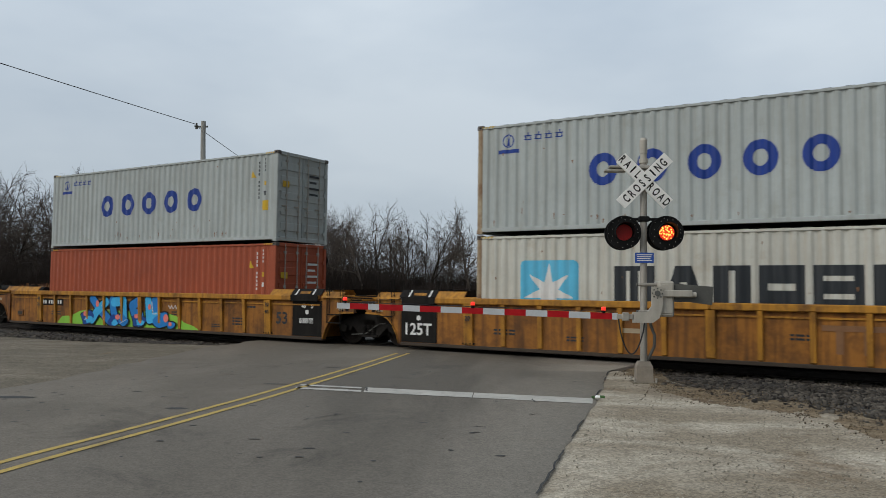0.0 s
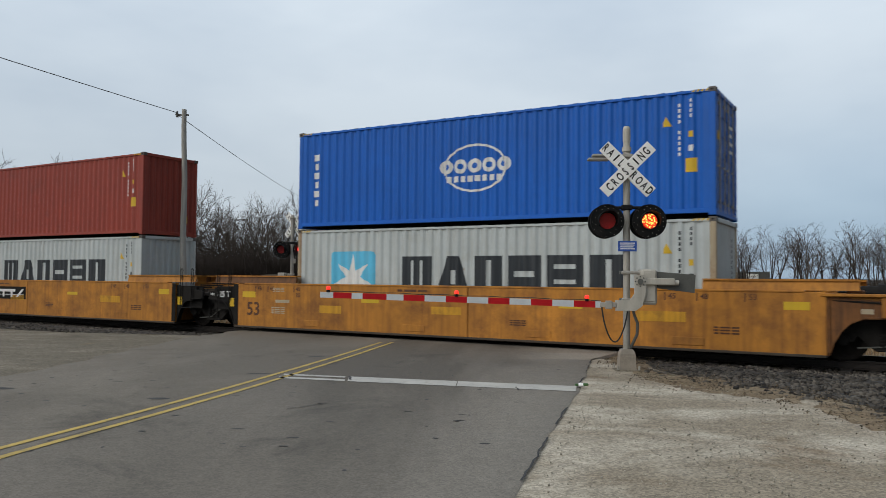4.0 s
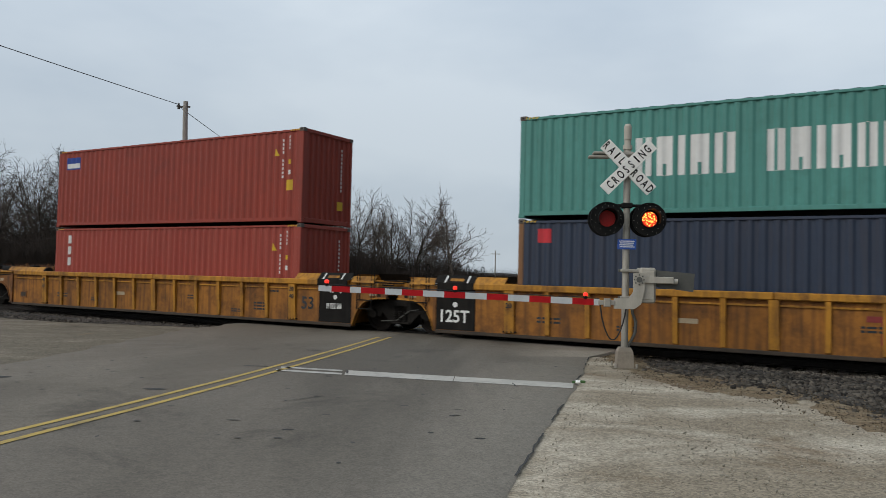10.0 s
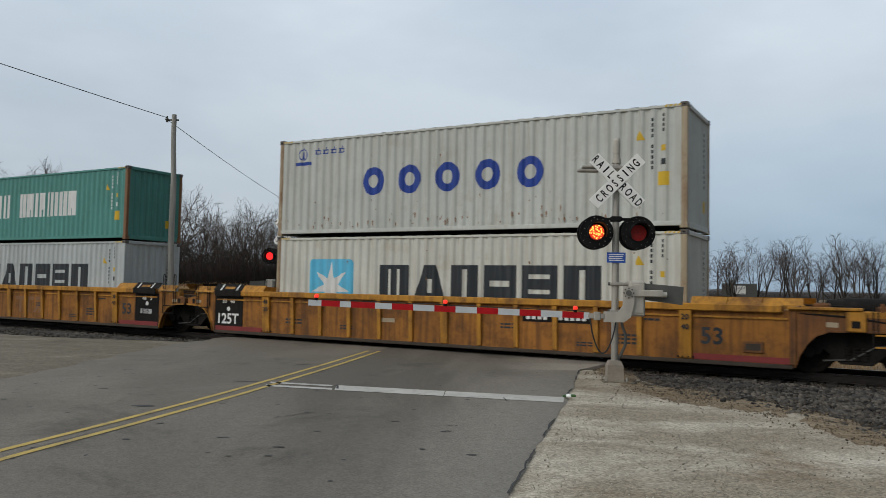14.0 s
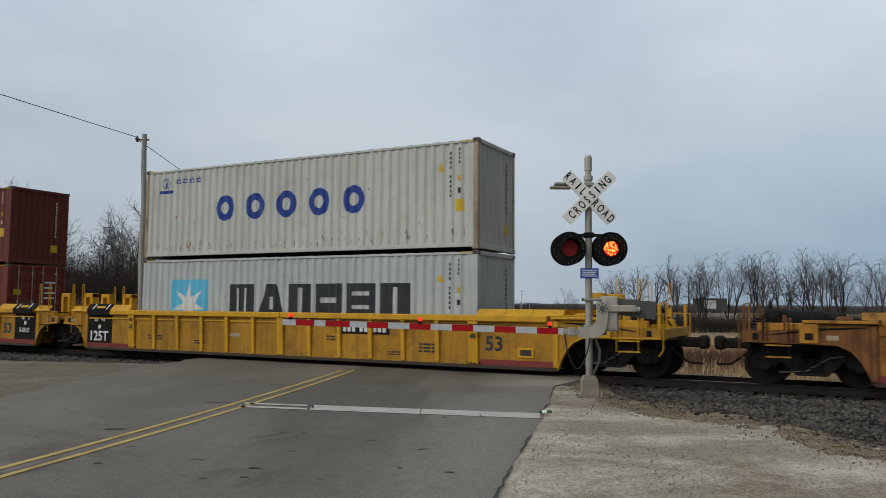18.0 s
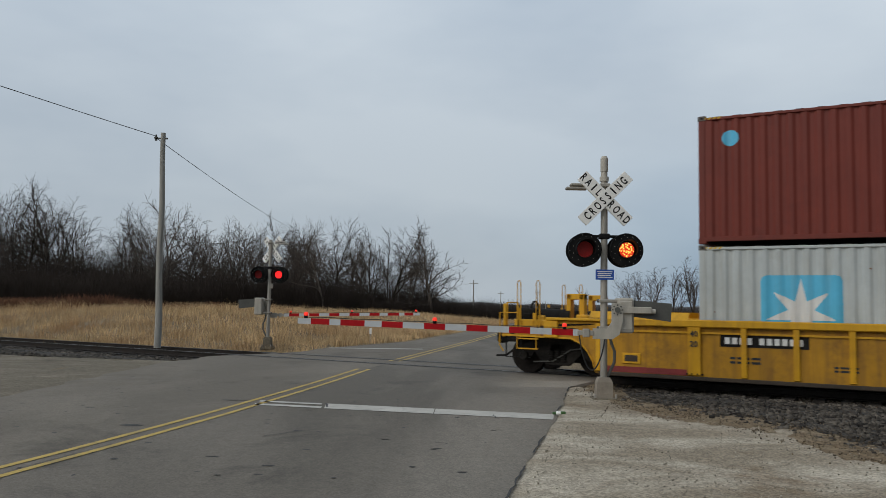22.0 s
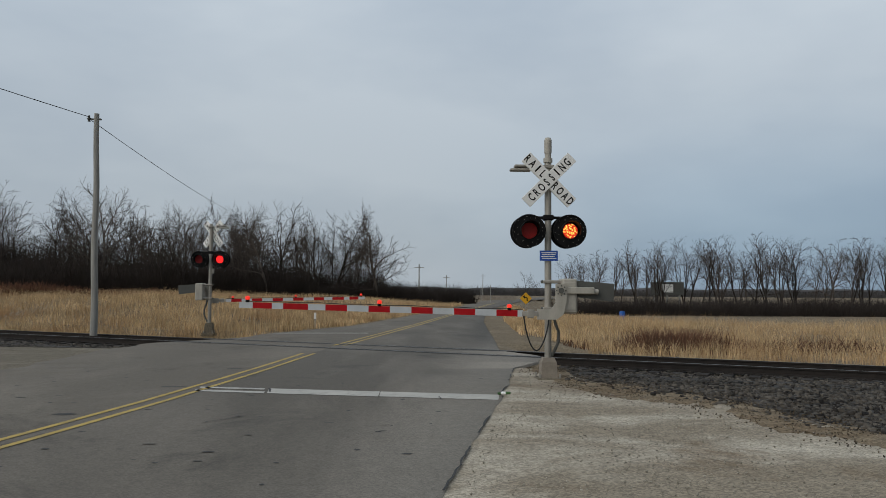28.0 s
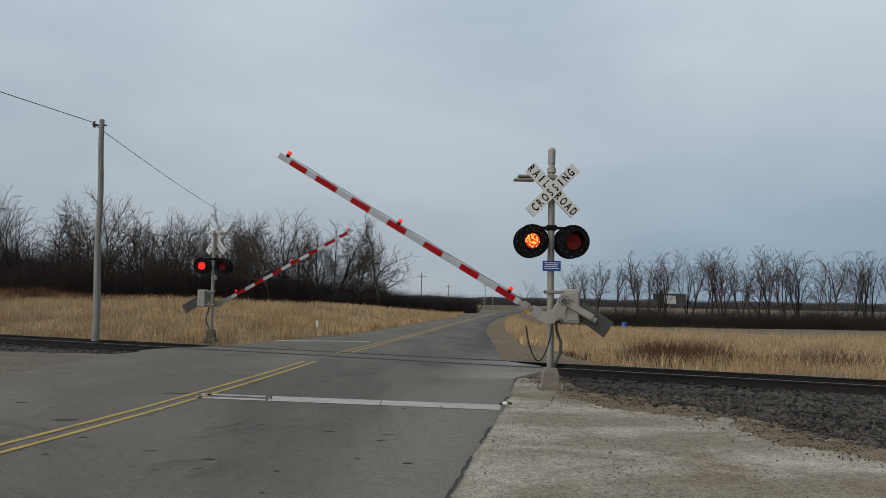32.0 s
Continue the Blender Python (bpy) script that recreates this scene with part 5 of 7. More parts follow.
barrel = thing("barrel", pose(16.93, 62, height(16.93, 62)), "blue plastic barrel standing at the field edge", "barrel")
sh = Shape()
for z0, z1, r0, r1 in ((0, 0.06, 0.19, 0.21), (0.06, 0.24, 0.21, 0.22), (0.24, 0.27, 0.23, 0.23), (0.27, 0.44, 0.22, 0.22), (0.44, 0.47, 0.23, 0.23), (0.47, 0.62, 0.22, 0.2)):
    sh.tube((0, 0, z0), (0, 0, z1), r0, r1, 18)
part("drum", sh, M["barrel_blue"], barrel)
part("bung", Shape().tube((0.1, 0, 0.62), (0.1, 0, 0.65), 0.03, n=8), M["black"], barrel)

board = thing("billboard", pose(31.6 * 1.26, 120, height(40, 120)), "old grey billboard seen through the trees", "billboard")
part("panel", Shape().box(-2.6, 2.6, -0.1, 0.1, 2.6, 4.6, 0.03), M["dull_grey"], board)
part("poster", Shape().box(-0.9, 0.9, -0.13, -0.11, 3.0, 4.3), M["white"], board, "torn pale poster")
for x in (-2, 0, 2):
    part("post", Shape().box(x - 0.12, x + 0.12, 0.1, 0.3, -0.1, 4.5), M["wood_pole"], board)

wall_ = thing("concrete_barrier", pose(13.5, 150, height(13, 150), 0, 0, -3), "long low pale concrete barrier by the road", "barrier")
for i in range(6):
    part("barrier_section", Shape().prism([(-6.3 + i * 2.2, 0), (-4.2 + i * 2.2, 0), (-4.2 + i * 2.2, 0.95), (-6.3 + i * 2.2, 0.95)], -0.15, 0.15), M["concrete"], wall_)

for x, y, h in ((1.6, 150, 6.4), (10.0, 220, 6.0), (12.3, 120, 2.6), (10.84, 120, 2.6), (24, 260, 7.5)):
    p = thing("utility_pole", pose(x, y, height(x, y)), "thin far wooden utility pole", "pole")
    part("shaft", Shape().tube((0, 0, -0.2), (0, 0, h), 0.14 if h > 3 else 0.06, 0.1 if h > 3 else 0.05, 8), M["wood_pole"], p)
    if h > 3:
        part("crossbar", Shape().box(-0.9, 0.9, -0.06, 0.06, h - 0.7, h - 0.58), M["wood_pole"], p)


# ---------- the train ----------
def paint(name, c, dirt=RUST, amount=0.18, rough=0.5, streak=0.15, vary=0.1, dirt_scale=1.0):
    return mat(name, c, rough, vary=vary, scale=0.6, dirt=dirt, dirt_amount=amount, dirt_scale=dirt_scale, streak=streak, obj_vary=0.04, spec=0.3, bump=0.12, bump_scale=9)


P = dict(
    pale_grey=paint("pale_grey_container", (0.4, 0.435, 0.425), (0.25, 0.23, 0.18), 0.34, streak=0.25),
    pale_worn=paint("weathered_pale_container", (0.5, 0.515, 0.475), (0.3, 0.22, 0.13), 0.36, streak=0.2),
    light_grey=paint("light_grey_container", (0.47, 0.505, 0.5), (0.3, 0.27, 0.21), 0.32, streak=0.22),
    cream_worn=paint("weathered_cream_container", (0.57, 0.57, 0.51), (0.34, 0.23, 0.12), 0.38, streak=0.22),
    orange_red=paint("orange_red_container", (0.36, 0.08, 0.034), (0.17, 0.05, 0.03), 0.4, streak=0.25),
    red=paint("oxide_red_container", (0.165, 0.031, 0.02), (0.085, 0.022, 0.018), 0.4, streak=0.25),
    dark_red=paint("dark_red_container", (0.14, 0.029, 0.018), (0.06, 0.016, 0.013), 0.4, streak=0.25),
    bright_red=paint("brick_red_container", (0.275, 0.045, 0.028), (0.12, 0.035, 0.026), 0.4, streak=0.25),
    faded_red=paint("faded_red_container", (0.3, 0.05, 0.034), (0.4, 0.12, 0.085), 0.2, streak=0.25),
    blue=paint("bright_blue_container", (0.005, 0.105, 0.46), (0.01, 0.06, 0.2), 0.1),
    navy=paint("navy_container", (0.01, 0.03, 0.072), (0.035, 0.045, 0.05), 0.15),
    slate=paint("dark_slate_container", (0.032, 0.045, 0.075), (0.09, 0.06, 0.04), 0.16),
    green=paint("sea_green_container", (0.08, 0.255, 0.222), (0.05, 0.14, 0.11), 0.34, streak=0.25),
    rusty=paint("rusty_post", (0.22, 0.11, 0.05), (0.1, 0.04, 0.02), 0.4),
    stained=paint("rust_stained_post", (0.4, 0.33, 0.22), (0.17, 0.075, 0.03), 0.62, streak=0.5, dirt_scale=2.2),
    casting=paint("steel_casting", (0.1, 0.09, 0.08), RUST, 0.3),
    logo_navy=paint("navy_marking", (0.012, 0.045, 0.26), (0.1, 0.12, 0.25), 0.12),
    logo_black=paint("charcoal_marking", (0.02, 0.025, 0.03), (0.15, 0.15, 0.15), 0.08),
    logo_white=paint("white_marking", (0.68, 0.68, 0.66), (0.4, 0.36, 0.3), 0.15),
    logo_faded=paint("faded_white_marking", (0.42, 0.35, 0.24), (0.2, 0.12, 0.06), 0.5),
    logo_sky=paint("sky_blue_marking", (0.1, 0.46, 0.68), (0.3, 0.48, 0.55), 0.12),
    warn=paint("yellow_marking", (0.6, 0.38, 0.02), (0.3, 0.2, 0.05), 0.1),
    sign_red=paint("red_marking", (0.5, 0.03, 0.04), (0.3, 0.05, 0.05), 0.05),
    car_orange=paint("faded_orange_car", (0.46, 0.21, 0.024), (0.1, 0.045, 0.018), 0.66, 0.65, 0.5, 0.2, 1.6),
    car_smooth=paint("worn_amber_car", (0.45, 0.185, 0.026), (0.15, 0.06, 0.02), 0.66, 0.65, 0.4, 0.22, 0.9),
    car_yellow=paint("fresh_yellow_car", (0.62, 0.325, 0.013), (0.2, 0.1, 0.03), 0.4, 0.55, 0.25, 0.12, 1.8),
    car_yellow_old=paint("dull_yellow_car", (0.58, 0.29, 0.02), (0.15, 0.07, 0.02), 0.55, 0.6, 0.4, 0.16, 1.6),
    # recessed side panels: darker base than the ribs, with heavier stains
    orange_panel=paint("dark_stained_orange_panel", (0.31, 0.125, 0.022), (0.07, 0.032, 0.016), 0.72, 0.7, 0.6, 0.25, 1.4),
    yellow_panel=paint("dark_stained_yellow_panel", (0.42, 0.21, 0.015), (0.15, 0.075, 0.025), 0.55, 0.65, 0.4, 0.18, 1.8),
    old_panel=paint("dark_stained_old_yellow_panel", (0.38, 0.17, 0.02), (0.08, 0.04, 0.016), 0.7, 0.68, 0.55, 0.22, 1.5),
    end_rust=paint("rusty_orange_end", (0.21, 0.085, 0.024), (0.05, 0.025, 0.014), 0.7, 0.7, 0.6, 0.25, 1.4),
    flare_rust=paint("dark_rusty_flare", (0.15, 0.065, 0.024), (0.06, 0.03, 0.016), 0.6, 0.7, 0.5, 0.25, 1.4),
    faded_black=paint("faded_black_stencil", (0.085, 0.035, 0.018), (0.2, 0.09, 0.025), 0.4),
    truck=mat("grimy_cast_steel", (0.022, 0.02, 0.018), 0.8, 0.1, vary=0.4, scale=4, dirt=(0.04, 0.03, 0.022), dirt_amount=0.3, spec=0.08),
    wheel=mat("wheel_steel", (0.018, 0.015, 0.013), 0.8, 0.0, vary=0.3, scale=5, dirt=(0.045, 0.026, 0.016), dirt_amount=0.3, spec=0.1),
    # grime, plus the shade low on the cars darkened into the base colour
    sill=mat("grimy_shaded_sill", (0.045, 0.032, 0.022), 0.8, vary=0.35, scale=1.5, dirt=(0.05, 0.032, 0.02), dirt_amount=0.5),
    graf_green=paint("green_spray", (0.25, 0.55, 0.06), (0.1, 0.3, 0.05), 0.15),
    graf_blue=paint("blue_spray", (0.015, 0.2, 0.55), (0.01, 0.12, 0.4), 0.2),
    graf_sky=paint("sky_spray", (0.05, 0.42, 0.75), (0.02, 0.2, 0.5), 0.25),
    graf_pink=paint("pink_spray", (0.75, 0.2, 0.16), (0.5, 0.1, 0.1), 0.1),
    dark=mat("sooty_black_steel", (0.014, 0.013, 0.012), 0.75, vary=0.3, scale=3, dirt=(0.04, 0.033, 0.027), dirt_amount=0.3, streak=0.25, spec=0.1),
    graf_ink=paint("dark_spray", (0.006, 0.01, 0.02), (0.02, 0.03, 0.06), 0.1),
    graf_navy=paint("deep_blue_spray", (0.01, 0.06, 0.26), (0.02, 0.12, 0.4), 0.3),
    red_tape=mat("red_reflector", (0.2, 0.02, 0.018), 0.5, vary=0.2, scale=3),
)

PITCH = 0.278


def corrugation(x, half):
    """Depth of the pressed side sheet at x; flat near the posts."""
    if abs(x) > half:
        return 0.0
    k = ((x + half) % PITCH) / PITCH
    if k < 0.26:
        return 0.0
    if k < 0.5:
        return 0.036 * (k - 0.26) / 0.24
    if k < 0.76:
        return 0.036
    return 0.036 * (1 - (k - 0.76) / 0.24)


def folds(half):
    """The x places at which the sheet folds."""
    n = int(2 * half / PITCH)
    xs = []
    for i in range(n):
        xs += [-half + PITCH * (i + k) for k in (0.0, 0.26, 0.5, 0.76)]
    return xs + [-half + n * PITCH]


def spans(polys, x):
    """Where the line at x lies inside the outlines, as z from-to."""
    zs = []
    for poly in polys:
        for (x0, z0), (x1, z1) in zip(poly, poly[1:] + poly[:1]):
            if (x0 <= x) != (x1 <= x):
                zs.append(z0 + (z1 - z0) * (x - x0) / (x1 - x0))
    zs.sort()
    return list(zip(zs[::2], zs[1::2]))


def on_sheet(polys, half, y, flip=False):
    """Paint that follows the folds of a side sheet."""
    sh = Shape()
    xs = [p[0] for poly in polys for p in poly]
    cuts = sorted(set([round(x, 4) for x in xs] + [round(x, 4) for x in folds(half) if min(xs) < x < max(xs)]))
    for a, b in zip(cuts, cuts[1:]):
        if b - a < 1e-4:
            continue
        sa, sb = spans(polys, a + 1e-5), spans(polys, b - 1e-5)
        if len(sa) != len(sb):
            sa = sb = spans(polys, (a + b) / 2)
        ya, yb = y + corrugation(a, half), y + corrugation(b, half)
        for (p, q), (r, t) in zip(sa, sb):
            sh.add([(a, ya, p), (b, yb, r), (b, yb, t), (a, ya, q)], [(0, 1, 2, 3)])
    index, verts = {}, []
    for p in sh.v:
        key = (round(p[0], 3), round(p[2], 3))
        if key not in index:
            index[key] = len(verts)
            verts.append(p)
    sh.f = [tuple(index[round(sh.v[i][0], 3), round(sh.v[i][2], 3)] for i in f) for f in sh.f]
    sh.f = [f for f in sh.f if len(set(f)) == 4]
    sh.v = verts
    return sh


def clusters(polys):
    """Outlines that overlap belong to one painted shape."""
    out = []
    for poly in polys:
        xs, zs = [p[0] for p in poly], [p[1] for p in poly]
        b = (min(xs), max(xs), min(zs), max(zs))
        for c in out:
            q = c[0]
            if b[0] < q[1] and b[1] > q[0] and b[2] < q[3] and b[3] > q[2]:
                c[1].append(poly)
                c[0] = (min(b[0], q[0]), max(b[1], q[1]), min(b[2], q[2]), max(b[3], q[3]))
                break
        else:
            out.append([b, [poly]])
    return [c[1] for c in out]


def rect(x0, x1, z0, z1):
    return [(x0, z0), (x1, z0), (x1, z1), (x0, z1)]


def oval(cx, cz, rx, rz, n=24, power=1.0):
    out = []
    for i in range(n):
        a = 2 * math.pi * (i + 0.5) / n
        c, s = math.cos(a), math.sin(a)
        out.append((cx + rx * math.copysign(abs(c) ** power, c), cz + rz * math.copysign(abs(s) ** power, s)))
    return out


def round_marks(x0, step, n, cz, w, h, t):
    """A row of plain rings."""
    polys = []
    for i in range(n):
        cx = x0 + i * step
        polys += [oval(cx, cz, w / 2, h / 2), oval(cx, cz, w / 2 - t, h / 2 - t)]
    return polys


def hole(x, w, z0, z1, a, b, c, d):
    """A cut inside a painted block, in shares of its width and height."""
    return rect(x + w * a, x + w * b, z0 + (z1 - z0) * c, z0 + (z1 - z0) * d)


CUTS = [[(0.3, 0.4, 0.12, 0.88), (0.6, 0.7, 0.12, 0.88)], [(0.42, 0.58, 0.2, 0.6)], [(0.42, 0.58, 0.12, 0.88)], [(0.2, 0.8, 0.42, 0.58)], [(0.2, 0.8, 0.24, 0.36), (0.2, 0.8, 0.64, 0.76)], [(0.42, 0.58, 0.12, 0.88)]]


def block_marks(x0, widths, gap, z0, z1, t):
    """A row of plain painted blocks with small cuts, some narrowing upwards."""
    polys, x = [], x0
    for i, w in enumerate(widths):
        polys.append(rect(x, x + w, z0, z1) if i != 1 else [(x, z0), (x + w, z0), (x + w * 0.68, z1), (x + w * 0.32, z1)])
        polys += [hole(x, w, z0, z1, *c) for c in CUTS[i % 6]]
        x += w + gap
    return polys


def bar_marks(x0, widths, gap, z0, z1):
    polys, x = [], x0
    for w in widths:
        polys.append(rect(x, x + w, z0, z1))
        x += w + gap
    return polys


def star(cx, cz, r, k=7):
    return [(cx + math.sin(math.pi * i / k) * (r if i % 2 == 0 else r * 0.36), cz + math.cos(math.pi * i / k) * (r if i % 2 == 0 else r * 0.36)) for i in range(2 * k)]


def tri(cx, cz, r):
    return [(cx - r, cz - r * 0.8), (cx + r, cz - r * 0.8), (cx, cz + r)]


def container(label, colour, H=2.896, L=12.192, door_right=False, logo=(), post=None, codes=P["logo_white"], caution=False):
    """A steel box on its base: sheets, rails, posts, castings, doors, markings. -y faces the road."""
    c = thing("shipping_container", Matrix(), label, "container", "containers on the train")
    hx, post = L / 2, post or colour
    if post is P["rusty"] and colour in (P["pale_grey"], P["pale_worn"], P["cream_worn"], P["light_grey"]):
        post = P["stained"]
    half = hx - 0.22 - (0.62 if L > 13 else 0)
    yo = -1.2
    for side in (1, -1):
        sh = Shape()
        xs = [-hx + 0.1] + folds(half) + [hx - 0.1]
        for x in xs:
            y = side * (yo + corrugation(x, half))
            sh.v += [(x, y, 0.15), (x, y, H - 0.1)]
        q = [(2 * i, 2 * i + 2, 2 * i + 3, 2 * i + 1) for i in range(len(xs) - 1)]
        sh.f = q if side == 1 else [t[::-1] for t in q]
        part("side_wall", sh, colour, c, smooth=0)
        part("bottom_rail", Shape().box(-hx + 0.14, hx - 0.14, side * -1.215, side * -1.15, 0.055, 0.16, 0.01), colour, c)
        part("top_rail", Shape().box(-hx + 0.14, hx - 0.14, side * -1.215, side * -1.15, H - 0.11, H - 0.045, 0.01), colour, c)
        for e in (1, -1):
            part("corner_post", Shape().box(e * (hx - 0.012), e * (hx - 0.16), side * -1.212, side * -1.1, 0.1, H - 0.1, 0.015), post, c)
            for z in (0, H - 0.118):
                part("corner_casting", Shape().box(e * hx, e * (hx - 0.178), side * -1.219, side * -1.057, z, z + 0.118, 0.012), P["casting"] if z else post, c)
            part("lashing_slot", Shape().prism(oval(e * (hx - 0.09), H - 0.06, 0.035, 0.022, 10), side * -1.2215, side * -1.21), P["dark"], c)
    roof = Shape()
    n = int((L - 0.4) / 0.42)
    for i in range(n):
        x = -hx + 0.2 + i * (L - 0.4) / n
        for dx, dz in ((0.0, -0.045), (0.1, -0.045), (0.15, -0.025), (0.3, -0.025), (0.35, -0.045)):
            roof.v += [(x + dx, -1.16, H + dz), (x + dx, 1.16, H + dz)]
    k = len(roof.v) // 2
    roof.f = [(2 * i, 2 * i + 2, 2 * i + 3, 2 * i + 1) for i in range(k - 1)]
    part("roof", roof, colour, c, smooth=0)
    part("underframe", Shape().box(-hx + 0.16, hx - 0.16, -1.12, 1.12, 0.07, 0.15), P["dark"], c, "sooty underframe")
    for e in (1, -1):
        part("end_sill", Shape().box(e * (hx - 0.01), e * (hx - 0.12), -1.06, 1.06, 0.02, 0.16, 0.01), colour, c)
        part("end_header", Shape().box(e * (hx - 0.01), e * (hx - 0.12), -1.06, 1.06, H - 0.12, H - 0.01, 0.01), colour, c)
        is_door = (e == 1) == door_right
        if not is_door:
            sh = Shape()
            xs = [-1.1] + [-1.0 + 0.25 * (i + f) for i in range(8) for f in (0.0, 0.3, 0.5, 0.8)] + [1.0, 1.1]
            for i, y in enumerate(xs):
                dep = 0.045 if (i - 1) % 4 in (2, 3) and 0 < i < len(xs) - 2 else 0.0
                sh.v += [(e * (hx - 0.04 - dep), y, 0.15), (e * (hx - 0.04 - dep), y, H - 0.11)]
            q = [(2 * i, 2 * i + 2, 2 * i + 3, 2 * i + 1) for i in range(len(xs) - 1)]
            sh.f = q if e == 1 else [t[::-1] for t in q]
            part("end_wall", sh, colour, c, smooth=0)
            if e == 1:
                bar = Shape()
                for j in range(11):
                    bar.box(e * (hx - 0.036), e * (hx - 0.044), 0.66, 0.71, H - 0.5 - j * 0.13, H - 0.42 - j * 0.13)
                part("identification_code", bar, codes, c, "column of unreadable code")["kind"] = "stuff"
                if caution:
                    part("sticker", Shape().box(e * (hx - 0.036), e * (hx - 0.035), 0.5, 0.78, 0.5, 0.78), P["warn"], c, "yellow sticker")
        else:
            for leaf in (-1, 1):
                sh = Shape().box(e * (hx - 0.055), e * (hx - 0.1), leaf * 0.012, leaf * 1.085, 0.15, H - 0.11, 0.01)
                for zz in (0.35, 0.85, 1.35, 1.85, 2.3):
                    if zz + 0.3 < H - 0.15:
                        sh.box(e * (hx - 0.03), e * (hx - 0.06), leaf * 0.08, leaf * 1.02, zz, zz + 0.26, 0.02)
                door = part("door", sh, colour, c, "container door leaf with pressed panels")
                for y in (0.22, 0.78):
                    rod = Shape().tube((e * (hx - 0.012), leaf * y, 0.1), (e * (hx - 0.012), leaf * y, H - 0.05), 0.017, n=8)
                    rod.box(e * (hx + 0.0), e * (hx - 0.04), leaf * y - 0.05, leaf * y + 0.05, 0.98, 1.03)
                    rod.box(e * (hx + 0.0), e * (hx - 0.03), leaf * y - 0.2, leaf * y + 0.02, 1.12, 1.16)
                    for zz in (0.3, H * 0.5, H - 0.35):
                        rod.box(e * (hx - 0.0), e * (hx - 0.05), leaf * y - 0.045, leaf * y + 0.045, zz, zz + 0.08)
                    part("lock_rod", rod, M["galv"], door, "galvanised lock rod")
                for zz in (0.3, 0.95, 1.6, 2.25):
                    part("hinge", Shape().box(e * (hx - 0.01), e * (hx - 0.06), leaf * 1.02, leaf * 1.13, zz, zz + 0.12, 0.01), colour, door)
            # small plates and stickers on the door end
            part("plate", Shape().box(e * (hx - 0.022), e * (hx - 0.032), -0.95, -0.65, 1.75, 1.95), P["warn"], c, "yellow sticker")
            for j in range(4):
                part("code_bar", Shape().box(e * (hx - 0.022), e * (hx - 0.032), 0.3, 0.3 + (0.5, 0.35, 0.5, 0.42)[j], 2.2 - j * 0.2, 2.27 - j * 0.2), codes, c, "row of unreadable code")
    # identification codes, hazard triangle and stickers by the right-hand post
    px = half - 0.6
    code = []
    for j in range(11):
        if j not in (4, 10):
            code.append(rect(px - 0.025, px + 0.028, H - 0.4 - j * 0.125, H - 0.32 - j * 0.125))
    for j in range(4):
        code.append(rect(px + 0.235, px + 0.28, H - 0.3 - j * 0.115, H - 0.225 - j * 0.115))
    code.append(rect(px + 0.2, px + 0.31, H - 1.42, H - 1.28))
    part("identification_code", on_sheet(code, half, yo - 0.004), codes, c, "column of unreadable code")["kind"] = "stuff"
    part("hazard_mark", on_sheet([tri(px - 0.3, H - 0.72, 0.13)], half, yo - 0.004), P["warn"], c, "yellow warning triangle")
    part("sticker", on_sheet([rect(px + 0.2, px + 0.31, H - 1.1, H - 0.96)], half, yo - 0.004), P["warn"], c, "yellow sticker")
    if caution:
        part("caution_panel", on_sheet([rect(px + 0.13, px + 0.39, H - 1.9, H - 1.58)], half, yo - 0.004), P["warn"], c, "yellow caution panel")
    for e in (-1, 1):
        stripes = [[(e * (hx - 0.28) - 0.26 + 0.1 * j, H - 0.09), (e * (hx - 0.28) - 0.21 + 0.1 * j, H - 0.09), (e * (hx - 0.28) - 0.17 + 0.1 * j, H - 0.04), (e * (hx - 0.28) - 0.22 + 0.1 * j, H - 0.04)] for j in range(5)]
        s = Shape()
        for q in stripes:
            s.add([(x, -1.218, z) for x, z in q], [(0, 1, 2, 3)])
        part("height_stripes", s, P["warn"], c, "yellow height-warning stripes")
    if colour in (P["pale_grey"], P["pale_worn"], P["cream_worn"], P["light_grey"]):
        rg = random.Random(label + str(len(bpy.data.objects)))
        worn = 70 if colour in (P["pale_worn"], P["cream_worn"]) else 26
        spots = []
        for _ in range(worn):
            x, low = rg.uniform(-half + 0.05, half - 0.05), rg.random() < 0.72
            z = 0.2 + rg.random() ** 2 * 0.3 if low else rg.uniform(0.4, H - 0.3)
            w_s, h_s = rg.uniform(0.006, 0.028), rg.uniform(0.02, 0.2 if low else 0.1)
            spots.append([(x - w_s * 0.3, z), (x + w_s * 0.4, z - 0.01), (x + w_s, z + h_s * 0.7), (x + w_s * 0.2, z + h_s), (x - w_s, z + h_s * 0.75)])
        sh = Shape()
        for q in spots:
            y = [yo + corrugation(x, half) - 0.003 for x, z in q]
            sh.add([(x, min(y), z) for x, z in q], [tuple(range(5))])
        part("rust_spots", sh, P["rusty"], c, "rust spots and short runs", smooth=0)["kind"] = "stuff"
    for name, polys, m_, lab in logo:
        for group in clusters(polys) if name in ("lettering", "glyphs") else [polys]:
            part(name, on_sheet(group, half, yo - (0.005 if name != "star" else 0.007)), m_, c, lab)
    return c


